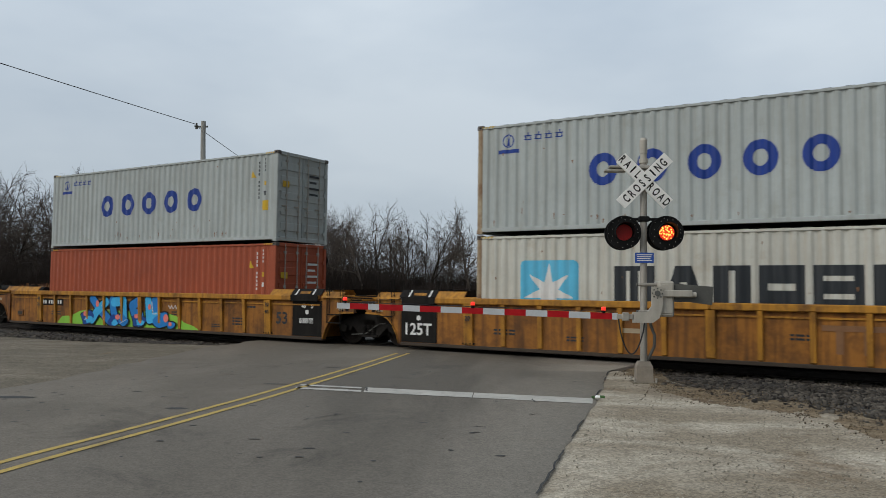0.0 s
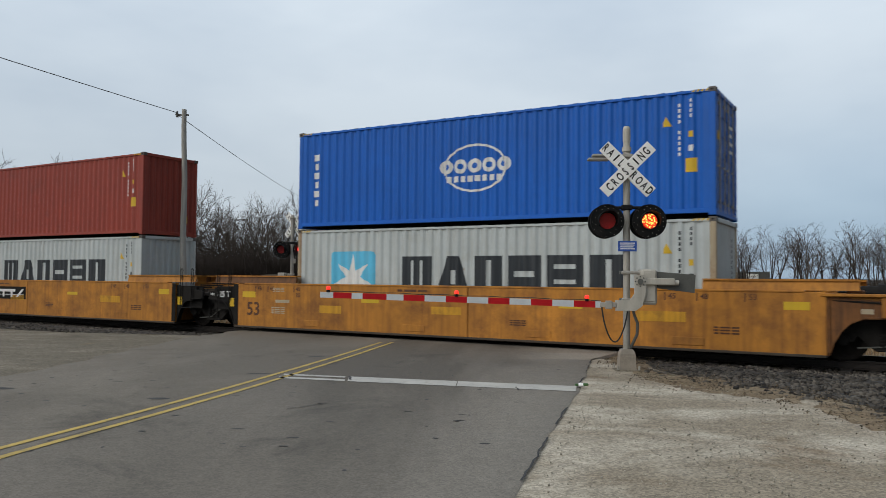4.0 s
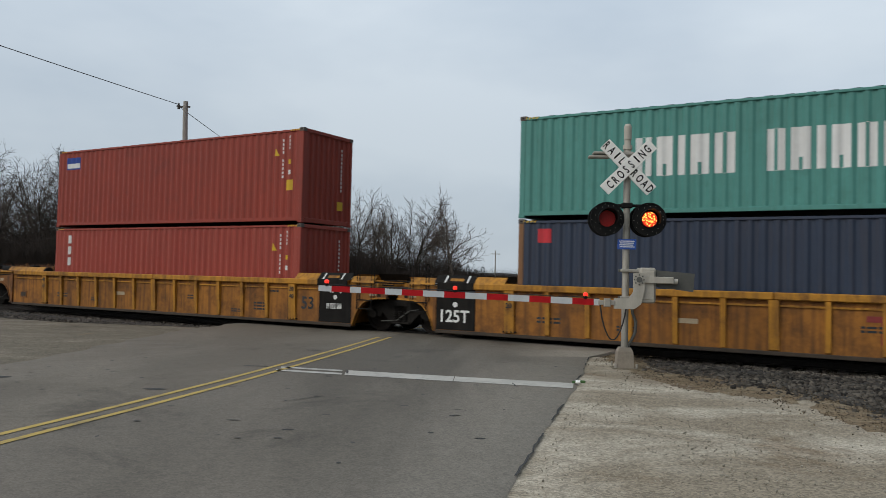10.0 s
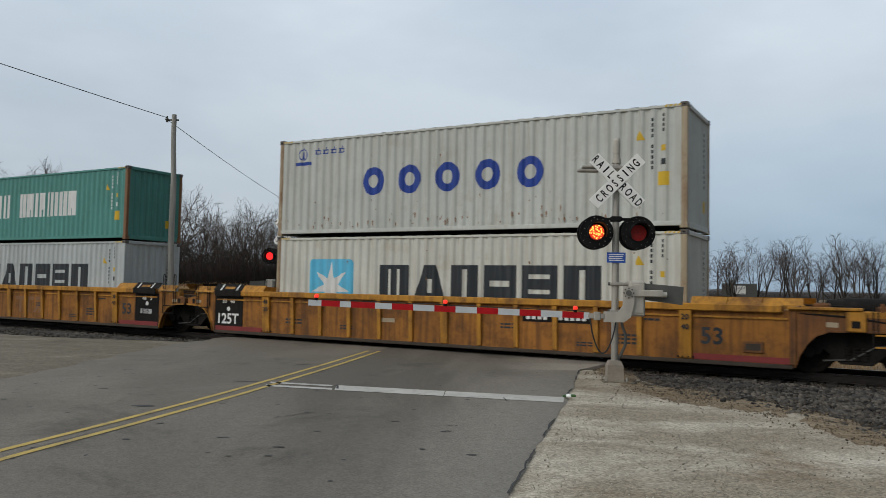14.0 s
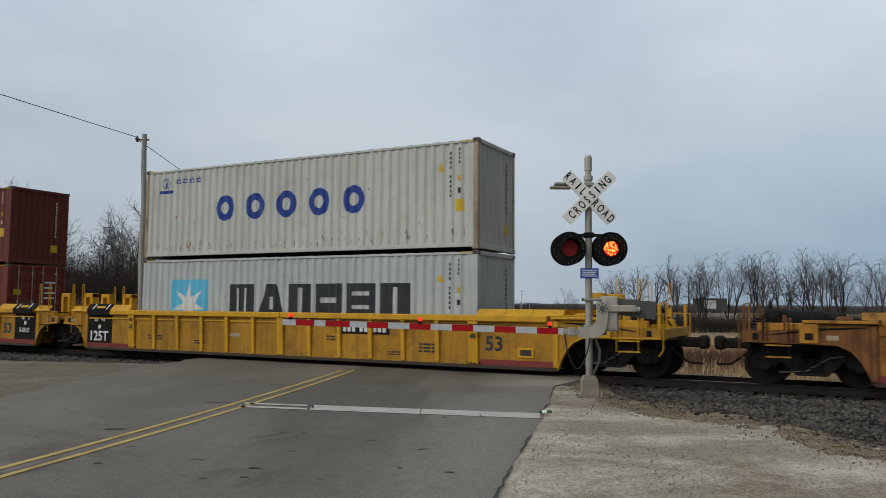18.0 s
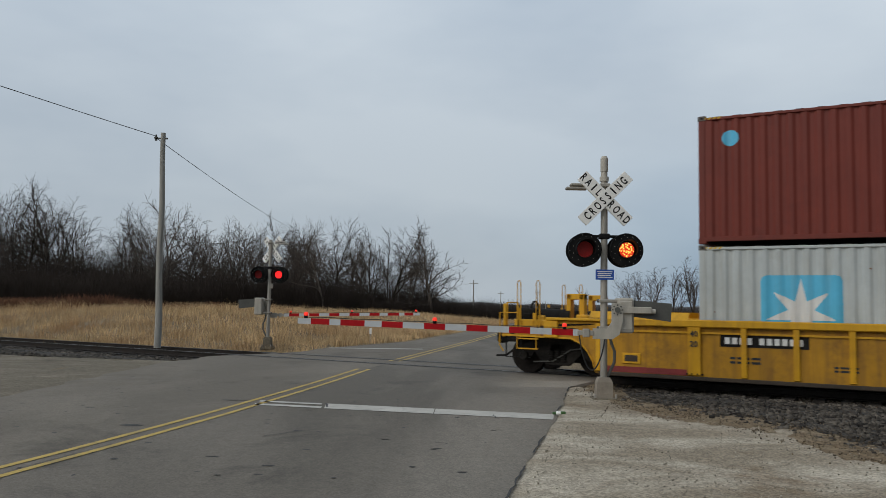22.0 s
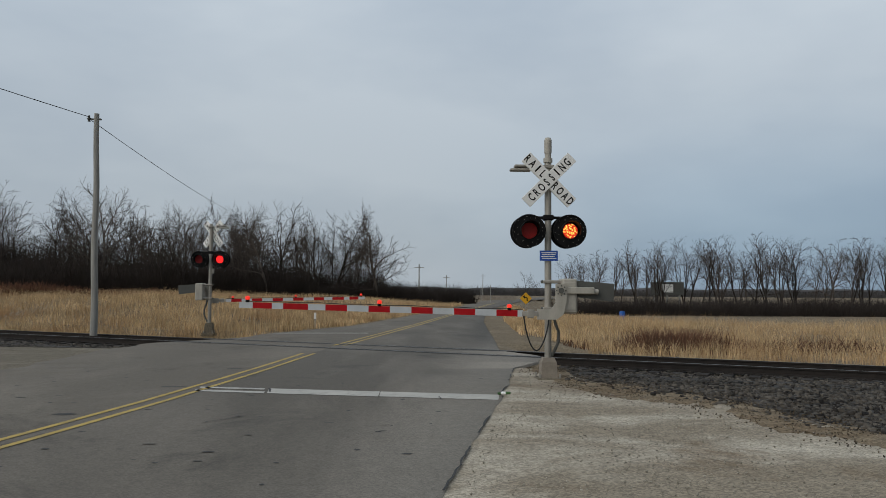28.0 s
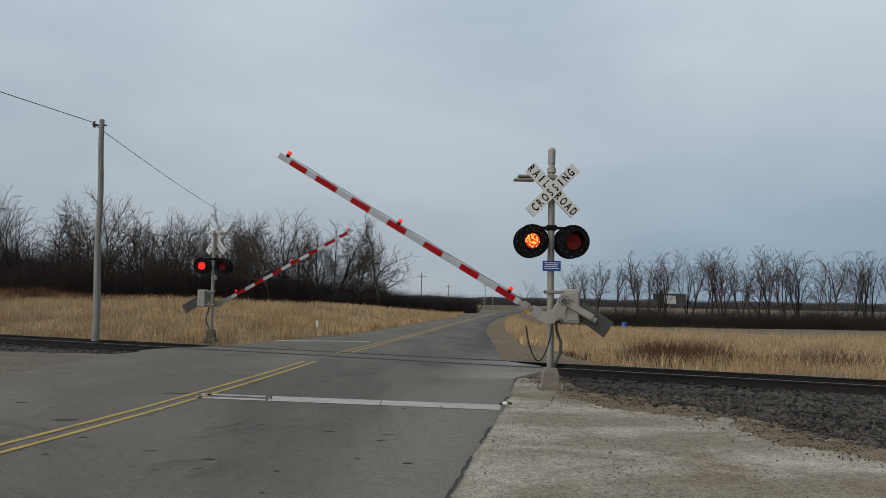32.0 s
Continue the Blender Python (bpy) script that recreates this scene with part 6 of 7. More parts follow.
def logo_rings(H, cx=0.0):
    emblem = [oval(-5.18, H - 0.48, 0.17, 0.17), oval(-5.18, H - 0.48, 0.135, 0.135), [(-5.22, H - 0.64), (-5.14, H - 0.64), (-5.18, H - 0.25)], rect(-5.48, -4.88, H - 0.8, H - 0.7)]
    glyphs = []
    for i in range(4):
        x = -4.72 + i * 0.29
        glyphs += [rect(x, x + 0.2, H - 0.5, H - 0.47), rect(x, x + 0.2, H - 0.4, H - 0.37), rect(x + 0.085, x + 0.115, H - 0.37, H - 0.3), rect(x + 0.02, x + 0.05, H - 0.47, H - 0.4), rect(x + 0.15, x + 0.18, H - 0.47, H - 0.4)]
    return [("lettering", round_marks(-2.6 + cx, 1.2, 5, 1.5, 0.74, 0.8, 0.21), P["logo_navy"], "row of five navy painted shapes"),
            ("emblem", emblem, P["logo_navy"], "small navy emblem"), ("glyphs", glyphs, P["logo_navy"], "row of small navy painted shapes")]


def logo_star(H=2.896, x=-4.02, z=1.43):
    return [("emblem_field", [[(x - 0.79, z - 0.67), (x - 0.755, z - 0.755), (x - 0.67, z - 0.79), (x + 0.67, z - 0.79), (x + 0.755, z - 0.755), (x + 0.79, z - 0.67), (x + 0.79, z + 0.67), (x + 0.755, z + 0.755), (x + 0.67, z + 0.79), (x - 0.67, z + 0.79), (x - 0.755, z + 0.755), (x - 0.79, z + 0.67)]], P["logo_sky"], "sky-blue square emblem"),
            ("star", [star(x, z + 0.0, 0.72)], P["logo_white"], "white seven-pointed star"),
            ("lettering", block_marks(-2.32, (0.98, 1.0, 0.8, 0.92, 0.95, 0.95), 0.16, 1.12, 2.06, 0.22), P["logo_black"], "row of six charcoal painted shapes")]


def logo_green(H):
    w = [0.27, 0.27, 0.12, 0.3, 0.32]
    w2 = [0.26, 0.28, 0.12, 0.26, 0.26, 0.12, 0.3, 0.3]
    def tall(x0, ws):
        out, x = [], x0
        for i, a in enumerate(ws):
            out.append(rect(x, x + a * 1.38, 0.92, 1.83))
            if a > 0.2:
                out.append(hole(x, a * 1.38, 0.92, 1.83, 0.4, 0.6, -0.01, 0.3 if i % 2 else 1.01))
            x += a * 1.38 + 0.115
        return out
    return [("lettering", tall(-3.1, w) + tall(-0.22, w2), P["logo_white"], "two rows of tall white painted shapes")]


def logo_globe(x, z):
    ring_ = [oval(x, z, 0.95, 0.64), oval(x, z, 0.89, 0.58)]
    return [("emblem", ring_, P["logo_white"], "white ring emblem"),
            ("lettering", round_marks(x - 0.86, 0.43, 5, z + 0.06, 0.4, 0.38, 0.11) + bar_marks(x - 0.85, [0.15] * 8, 0.065, z - 0.36, z - 0.2), P["logo_white"], "rows of white painted shapes"),
            ("glyphs", [rect(-5.5 + 0.03 * (j % 2), -5.3 - 0.03 * (j % 2), z + 0.55 - 0.27 * j, z + 0.74 - 0.27 * j) for j in range(6)], P["logo_white"], "column of white painted shapes")]


def column_marks(x, z, n, w, h, step, m_):
    polys = []
    for j in range(n):
        polys.append([(x - w * 0.5, z - j * step), (x + w * 0.2, z - j * step), (x + w * 0.5, z - j * step + h), (x - w * 0.2, z - j * step + h)])
    return [("lettering", polys, m_, "column of white painted shapes")]


def dot_logo(x, z, r=0.18):
    return [("emblem", [oval(x, z, r, r)], P["logo_sky"], "round sky-blue emblem")]


def flag_logo(x, z):
    return [("emblem", [rect(x - 0.15, x + 0.15, z - 0.2, z + 0.2)], P["logo_navy"], "small navy emblem"),
            ("star", [[(x - 0.1, z - 0.1), (x - 0.02, z - 0.1), (x + 0.12, z + 0.15), (x - 0.08, z + 0.13)]], P["warn"], "yellow curl")]


WHEELS = []


def truck(parent, x, heavy=True):
    """A two-axle truck: wheels, axles, cast side frames, bolster, springs."""
    t = part("truck", Shape().box(x - 0.22, x + 0.22, -1.12, 1.12, 0.42, 0.78, 0.03), P["truck"], parent, "grimy cast-steel truck")
    r = 0.483 if heavy else 0.457
    for wx in (-0.89, 0.89):
        part("axle", Shape().tube((x + wx, -1.1, r), (x + wx, 1.1, r), 0.085, n=12), P["wheel"], t)
        for side in (-1, 1):
            sh = Shape()
            prof = [(r - 0.005, -0.07), (r, 0.06), (r + 0.028, 0.065), (r + 0.028, 0.09), (r * 0.8, 0.08), (r * 0.72, 0.03), (r * 0.4, 0.03), (r * 0.33, 0.06), (0.1, 0.07), (0.1, -0.09), (r * 0.4, -0.05), (r * 0.78, -0.05), (r * 0.82, -0.075)]
            n = 28
            for a, b in prof:
                for i in range(n):
                    th = 2 * math.pi * i / n
                    sh.v.append((a * math.cos(th), side * (0.7525 - b), a * math.sin(th)))
            k = len(prof)
            for j in range(k):
                for i in range(n):
                    q = (j * n + i, j * n + (i + 1) % n, ((j + 1) % k) * n + (i + 1) % n, ((j + 1) % k) * n + i)
                    sh.f.append(q if side == 1 else q[::-1])
            wheel = part("wheel", sh, P["wheel"], t)
            wheel.location = (x + wx, 0, r)
            WHEELS.append((wheel, parent, x + wx, r))
    for side in (-1, 1):
        sh = Shape()
        y0, y1 = side * 1.0, side * 1.12
        ya, yb = min(y0, y1), max(y0, y1)
        sh.prism([(x - 1.18, 0.62), (x - 1.12, 0.42), (x - 0.68, 0.42), (x - 0.62, 0.55), (x - 0.3, 0.24), (x + 0.3, 0.24), (x + 0.62, 0.55), (x + 0.68, 0.42), (x + 1.12, 0.42), (x + 1.18, 0.62), (x + 0.7, 0.8), (x + 0.35, 0.9), (x - 0.35, 0.9), (x - 0.7, 0.8)], ya, yb)
        part("side_frame", sh, P["truck"], t)
        for wx in (-0.89, 0.89):
            part("bearing_cap", Shape().tube((x + wx, side * 1.06, r), (x + wx, side * 1.2, r), 0.13, 0.11, n=14), P["truck"], t)
        for sx in (-0.16, 0.0, 0.16):
            sp = Shape()
            for j in range(5):
                sp.tube((x + sx, side * 1.13, 0.33 + j * 0.055), (x + sx, side * 1.13, 0.365 + j * 0.055), 0.065, n=10)
            part("spring", sp, P["truck"], t)
        part("brake_rod", Shape().path([(x - 0.62, side * 1.16, 0.3), (x - 0.1, side * 1.17, 0.34), (x + 0.34, side * 1.17, 0.62), (x + 0.6, side * 1.15, 0.66)], 0.017, 6), M["dull_grey"], t)
        part("spring_plank", Shape().box(x - 0.3, x + 0.3, side * 1.02, side * 1.16, 0.24, 0.31, 0.015), P["truck"], t)
        part("brake_beam", Shape().box(x - 0.55, x + 0.55, side * 0.86, side * 0.9, 0.3, 0.4), P["truck"], t)


def font_part(name, body, size, x, z, y, m_, parent, width=None):
    sh = text_shape(body, size, width)
    sh.v = [(a + x, y, b + z) for a, _, b in sh.v]
    part(name, sh, m_, parent)


def bars(parent, x, z, y, rows_, h, m_, w=0.5, lab="rows of unreadable stencilling", gap=None):
    sh = Shape()
    for j in range(rows_):
        zz = z - j * (gap or h * 1.8)
        xx = x
        for k in range(4):
            ww = w * (0.16 + 0.1 * ((j * 3 + k * 2) % 3))
            if xx + ww > x + w:
                break
            sh.add([(xx, y, zz), (xx + ww, y, zz), (xx + ww, y, zz + h), (xx, y, zz + h)], [(0, 1, 2, 3)])
            xx += ww + w * 0.05
    part("stencil", sh, m_, parent, lab)["kind"] = "stuff"


def slant(x0, x1, f, z0, z1, y0, y1, t=0.03):
    """A leaning plate along x."""
    v = [(x, f * y, z) for x in (x0, x1) for y, z in ((y0, z0), (y1, z1), (y1 + t, z1), (y0 + t, z0))]
    return Shape().add(v, [(0, 4, 5, 1), (1, 5, 6, 2), (2, 6, 7, 3), (3, 7, 4, 0), (0, 1, 2, 3), (7, 6, 5, 4)])


def well_car(label, style, colour, left, right, marks=()):
    """One unit of an intermodal well car. left, right: 'joint' (shared truck), or 'coupler'. z = 0 is the rail head."""
    smooth_side = style == "smooth"
    w = thing("well_car", Matrix(), label, "rail car", "well cars of the train")
    top = 1.46 if smooth_side else 1.42
    # panel sheets take the darker tone, ribs and chords the car colour
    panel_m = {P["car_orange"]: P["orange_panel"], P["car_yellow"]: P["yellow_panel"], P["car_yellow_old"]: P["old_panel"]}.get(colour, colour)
    fresh = colour is P["car_yellow"]
    SX = 8.3
    face = -1.5
    for side in (-1, 1):
        f = 1 if side == -1 else -1          # f * y mirrors to the far side
        def bx(x0, x1, y0, y1, z0, z1, c=0.0, sh=None):
            return (sh or Shape()).box(x0, x1, f * y0, f * y1, z0, z1, c)
        if smooth_side:
            for a, b in ((-SX, -0.01), (0.01, SX)):
                part("side_wall", bx(a, b, -1.585, -1.44, 0.14, top - 0.03, 0.01), colour, w)
            part("top_chord", bx(-SX + 0.4, SX - 0.4, -1.6, -1.38, top - 0.05, top, 0.01), colour, w)
            part("bottom_sill", bx(-SX, SX, -1.6, -1.3, 0.09, 0.15, 0.01), P["sill"], w)
            for i in range(4):
                part("side_pocket", bx(-5.6 + 3.6 * i, -4.9 + 3.6 * i, -1.6, -1.58, 0.22, 0.4, 0.02), colour, w)
        else:
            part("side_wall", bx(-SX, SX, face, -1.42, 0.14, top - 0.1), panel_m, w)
            for a, b in ((-SX + 0.2, -0.006), (0.006, SX - 0.2)):
                part("top_chord", bx(a, b, -1.62, -1.38, top - 0.16, top, 0.02), colour, w)
            part("stiffener", bx(-SX + 0.1, SX - 0.1, -1.535, -1.5, 1.12, 1.16), colour, w)
            part("bottom_sill", bx(-SX, SX, -1.53, -1.3, 0.1, 0.19, 0.015), P["sill"], w)
            for i in range(13):
                x = -6.13 + i * 1.0217
                wide = 0.26 if i in (0, 12) else 0.2 if i == 6 else 0.11
                yy = sorted((f * -1.6, f * -1.5))
                rib = Shape()
                v = []
                for k in (-1, 1):
                    for y, zz in ((-1.5, 0.2), (-1.545, 0.22), (-1.61, top - 0.16), (-1.5, top - 0.16)):
                        v.append((x + k * wide / 2, f * y, zz))
                rib.add(v, [(0, 1, 2, 3), (7, 6, 5, 4), (0, 4, 5, 1), (1, 5, 6, 2), (2, 6, 7, 3), (3, 7, 4, 0)])
                part("rib", rib, colour, w, smooth=0)
                if i in (0, 12):
                    for bxx in (-0.16, -0.06, 0.06, 0.16):
                        part("rib_bolt", Shape().tube((x + bxx, f * -1.5, 0.24), (x + bxx, f * -1.55, 0.24), 0.022, n=8), P["dark"], w)
        # arch plates and end platforms
        for e, kind in ((-1, left), (1, right)):
            end = 9.5 if kind == "joint" else 10.75
            arch = [(SX, 0.14), (SX + 0.05, 0.14), (SX + 0.13, 0.38), (SX + 0.26, 0.62), (SX + 0.42, 0.79), (SX + 0.66, 0.9), (end, 0.93), (end, 1.16), (SX + 0.5, top - 0.16), (SX, top - 0.1)]
            pts = [(e * a, b) for a, b in arch]
            yy = sorted((f * -1.52, f * -1.44))
            part("end_sill", Shape().prism(pts if e == 1 else pts[::-1], *yy), P["dark"] if smooth_side and kind == "joint" else panel_m if fresh or kind == "joint" else P["end_rust"], w)
            lip = Shape()
            for (a, b), (c_, d_) in zip(arch[1:6], arch[2:7]):
                lip.add([(e * q[0], f * y, q[1] + o) for q in ((a, b), (c_, d_)) for y, o in ((-1.56, 0), (-1.4, 0), (-1.4, 0.04), (-1.56, 0.04))], [(0, 4, 5, 1), (1, 5, 6, 2), (2, 6, 7, 3), (3, 7, 4, 0)])
            part("arch_lip", lip, P["dark"] if smooth_side and kind == "joint" else colour if fresh or kind == "joint" else P["end_rust"], w)
            joint_rib = kind == "joint" and not smooth_side
            if joint_rib:
                part("black_panel", bx(e * 7.12, e * (SX - 0.02), -1.512, -1.5, 0.2, top - 0.16), P["dark"], w, "black stencil panel")
                part("black_chord", bx(e * 7.12, e * (SX - 0.1), -1.628, -1.6, top - 0.17, top + 0.01), P["dark"], w)
                part("guide_flare", slant(e * 7.12, e * SX, f, top, top + 0.2, -1.6, -1.42), P["dark"], w, "black flared guide plate")
                for gx_ in (7.32, 7.98):
                    part("white_bar", slant(e * gx_ - 0.025, e * gx_ + 0.025, f, top + 0.01, top + 0.19, -1.606, -1.43, 0.006), P["logo_white"], w, "white tape bar")
                part("guide_window", slant(e * 7.45, e * 7.85, f, top + 0.05, top + 0.12, -1.562, -1.502, 0.006), colour, w)
                part("guide_flare", slant(e * 6.25, e * 7.11, f, top, top + 0.17, -1.6, -1.44), colour, w)
                part("guide_flare", slant(e * (SX + 0.01), e * (end - 0.4), f, top - 0.06, top + 0.12, -1.6, -1.44), colour, w)
            elif smooth_side:
                reach = 9.2 if kind == "joint" else 8.9
                part("guide_flare", slant(e * 5.85, e * reach, f, top, top + 0.2, -1.56, -1.5), P["flare_rust"] if e == -1 else colour, w, "rusty flared guide plate")
                part("flare_lip", bx(e * 5.85, e * reach, -1.54, -1.3, top + 0.19, top + 0.23), colour, w)
                for gx_ in (6.6, 7.4, 8.2):
                    part("flare_gusset", bx(e * gx_ - 0.02, e * gx_ + 0.02, -1.5, -1.3, top - 0.02, top + 0.19), P["flare_rust"], w)
                if kind == "joint":
                    # added black plate: keeps light out of the gap above the truck
                    part("truck_shroud", bx(e * (SX + 0.02), e * (end - 0.12), -1.4, -1.36, 0.62, 1.3), P["dark"], w, "added black plate that blocks light above the truck")
                    part("step_plate", bx(e * (SX - 0.16), e * (SX + 0.02), -1.592, -1.584, 0.16, top - 0.04), P["dark"], w)
                    part("reflector", bx(e * (SX + 0.04), e * (SX + 0.26), -1.528, -1.52, 0.72, 0.98), P["warn"], w, "yellow reflector")
            else:
                for a, b in ((6.25, 7.0), (7.02, 7.7), (7.72, 8.5)):
                    part("guide_flare", slant(e * a, e * b, f, top, top + 0.15, -1.6, -1.46), colour, w)
            if kind == "coupler":
                tone = colour if fresh else P["end_rust"]
                part("deck_flange", bx(e * (SX - 0.1), e * (SX + 1.28), -1.62, -1.28, 1.34, 1.4, 0.01), colour, w)
                part("jacking_pad", bx(e * (SX + 0.98), e * (SX + 1.34), -1.6, -1.42, 0.92, 1.33, 0.02), colour, w)
                part("pad_opening", bx(e * (SX + 1.08), e * (SX + 1.24), -1.604, -1.6, 1.0, 1.14), P["dark"], w)
                part("stiffener_post", bx(e * (SX - 0.06), e * (SX + 0.06), -1.56, -1.5, 0.2, 1.3, 0.01), tone, w)
                part("pocket_frame", bx(e * 7.32, e * 7.74, -1.53, -1.5, 0.4, 0.64, 0.01), tone, w)
                part("pocket", bx(e * 7.38, e * 7.68, -1.534, -1.528, 0.45, 0.59), P["sill"], w)
                for gx_, hi in ((end - 0.04, 1.72), (end - 0.42, 1.62), (SX + 1.62, 1.5)):
                    part("end_post", bx(e * gx_ - 0.035, e * gx_ + 0.035, -1.5, -1.44, 0.95, hi, 0.008), tone, w)
                part("end_grab", Shape().path([(e * (end - 0.04), f * -1.53, 0.55), (e * (end + 0.06), f * -1.55, 0.7), (e * (end + 0.06), f * -1.55, 1.5), (e * (end - 0.42), f * -1.55, 1.5)], 0.016, 6), tone, w)
                part("deck_pipe", Shape().path([(e * (SX + 0.1), f * -1.5, 1.26), (e * (SX + 1.0), f * -1.53, 1.22), (e * (end - 0.5), f * -1.5, 1.08)], 0.022, 6), P["truck"], w)
            part("end_rail", bx(e * (SX - 0.1), e * (end - 0.3), -1.5, -1.3, 1.16, 1.34, 0.02), P["dark"] if smooth_side and kind == "joint" else colour, w)
            for gx_ in (end - 0.95, end - 0.45):
                hi = 2.28 if fresh else 1.9 if kind == "joint" else 1.5
                g = Shape().path([(e * gx_ - 0.045, f * -1.55, 0.62), (e * gx_ - 0.045, f * -1.55, hi - 0.05), (e * gx_ - 0.02, f * -1.55, hi), (e * gx_ + 0.02, f * -1.55, hi), (e * gx_ + 0.045, f * -1.55, hi - 0.05), (e * gx_ + 0.045, f * -1.55, 0.9)], 0.013, 6)
                part("handhold_post", g, colour if fresh else P["dark"], w)
            for zz in (0.62, 0.86):
                part("ladder_step", bx(e * (end - 0.95), e * (end - 0.45), -1.57, -1.54, zz, zz + 0.03), P["dark"] if kind == "joint" else colour, w)
            if not (smooth_side and kind == "joint"):
                part("reflector_plate", bx(e * (SX + 0.62), e * (SX + 0.84), -1.524, -1.52, 1.0, 1.1), P["logo_faded"], w, "small pale plate")
            part("slot", bx(e * (end - 0.32), e * (end - 0.2), -1.524, -1.52, 0.98, 1.12), P["dark"], w)
    # floor of the well, cross members, ends
    part("well_floor", Shape().box(-SX + 0.2, SX - 0.2, -1.4, 1.4, 0.12, 0.18), P["dark"], w)
    for e, kind in ((-1, left), (1, right)):
        end = 9.5 if kind == "joint" else 10.75
        part("bulkhead", Shape().box(e * (SX - 0.35), e * (SX - 0.25), -1.42, 1.42, 0.15, 1.3), colour, w)
        part("end_platform", Shape().box(e * (SX - 0.3), e * end, -1.42, 1.42, 1.02, 1.14, 0.02), panel_m if fresh or (kind == "joint" and not smooth_side) else P["sill"], w)
        part("centre_sill", Shape().box(e * (SX - 0.2), e * (end - 0.1), -0.35, 0.35, 0.62, 1.02, 0.02), P["dark"], w)
        part("under_shield", Shape().box(e * (SX + 0.02), e * (end - 0.15), -0.95, 0.95, 0.98, 1.0), P["dark"], w)
        if fresh:
            for y in (-0.95, 0.7):
                g = Shape()
                x0, x1 = sorted((e * (SX + 0.55), e * (SX + 1.0)))
                hole = oval((x0 + x1) / 2, 1.62, 0.1, 0.24, 14)
                g.box(x0, x0 + 0.11, y, y + 0.25, 1.14, 1.96).box(x1 - 0.11, x1, y, y + 0.25, 1.14, 1.96).box(x0, x1, y, y + 0.25, 1.84, 1.98, 0.01).box(x0, x1, y, y + 0.25, 1.14, 1.3)
                part("stanchion", g, colour, w)
        for y in (-1.15, -0.4, 0.5, 1.05):
            part("deck_rib", Shape().box(e * (SX - 0.1), e * (end - 0.2), y, y + 0.07, 1.14, 1.24), colour if fresh else P["sill"], w)
        for k in range(3):
            part("air_pipe", Shape().tube((e * (SX + 0.1), -1.1 + 0.5 * k, 1.3 + 0.06 * k), (e * (end - 0.1), -1.05 + 0.5 * k, 1.3 + 0.05 * k), 0.022, n=6), P["dark"], w)
        if kind == "coupler":
            truck(w, e * 9.45, False)
            cp = Shape().box(e * (end - 0.2), e * 11.38, -0.12, 0.12, 0.72, 0.95, 0.03)
            cp.box(e * 11.3, e * 11.54, -0.2, 0.2, 0.68, 1.0, 0.06)
            part("coupler", cp, P["truck"], w, "grimy knuckle coupler")
            hose = [(e * (end - 0.1), -0.45, 0.8), (e * (end + 0.15), -0.45, 0.55), (e * (end + 0.4), -0.4, 0.38), (e * (end + 0.7), -0.35, 0.36)]
            part("brake_hose", Shape().path(hose, 0.03), P["truck"], w)
            part("uncoupling_lever", Shape().path([(e * (end + 0.05), -1.4, 0.9), (e * (end + 0.12), -0.6, 0.95), (e * (end + 0.3), -0.2, 0.98)], 0.018), P["dark"], w)
            part("brake_wheel", Shape().ring((e * (end - 0.5), -0.6, 1.55), (e * (end - 0.46), -0.6, 1.55), 0.22, 0.26, 16), P["dark"], w)
            part("brake_staff", Shape().tube((e * (end - 0.48), -0.6, 1.1), (e * (end - 0.48), -0.6, 1.55), 0.03), P["dark"], w)
            part("brake_cylinder", Shape().tube((e * (SX + 0.5), 0.3, 1.38), (e * (SX + 1.2), 0.3, 1.38), 0.18, n=14), P["dark"], w)
            for k, (xa, ya, hh) in enumerate(((0.35, -1.2, 0.34), (0.95, -0.2, 0.42), (1.5, -1.1, 0.3), (1.75, 0.4, 0.5), (0.6, 0.9, 0.36))):
                part("brake_rigging", Shape().box(e * (SX + xa), e * (SX + xa + 0.32), ya, ya + 0.3, 1.14, 1.14 + hh, 0.03).tube((e * (SX + xa + 0.16), ya + 0.15, 1.14 + hh), (e * (SX + xa + 0.5), ya + 0.1, 1.2), 0.03, n=8), P["truck"] if k % 2 else P["end_rust"] if not fresh else colour, w, "grimy brake rigging")
            part("pull_rod", Shape().tube((e * (SX + 0.2), -1.3, 1.22), (e * (end - 0.4), -1.25, 1.3), 0.025, n=6), P["truck"], w)
            part("end_beam", Shape().box(e * end, e * (end + 0.05), -1.42, 1.42, 0.9, 1.16), colour if fresh else P["sill"], w)
            part("air_reservoir", Shape().tube((e * (SX + 0.9), -0.85, 1.4), (e * (SX + 1.9), -0.85, 1.4), 0.2, n=14), P["dark"], w, "grimy air reservoir")
            part("brake_valve", Shape().box(e * (end - 0.75), e * (end - 0.35), -1.25, -0.95, 1.14, 1.62, 0.04).box(e * (end - 0.65), e * (end - 0.45), -1.3, -1.2, 1.3, 1.5, 0.03), P["truck"], w, "grimy brake valve")
            part("step_frame", Shape().path([(e * (end - 0.1), -1.5, 1.14), (e * (end - 0.1), -1.5, 0.42), (e * (end - 0.5), -1.5, 0.42), (e * (end - 0.5), -1.5, 1.14)], 0.02, 6), P["dark"], w)
            part("end_handrail", Shape().path([(e * (end - 0.05), -1.35, 1.14), (e * (end - 0.05), -1.35, 1.75), (e * (end - 0.05), -0.7, 1.75), (e * (end - 0.05), -0.7, 1.14)], 0.018, 6), colour, w)
        elif e == -1:
            truck(w, e * 9.67, True)
    ym = -1.59 if smooth_side else -1.505
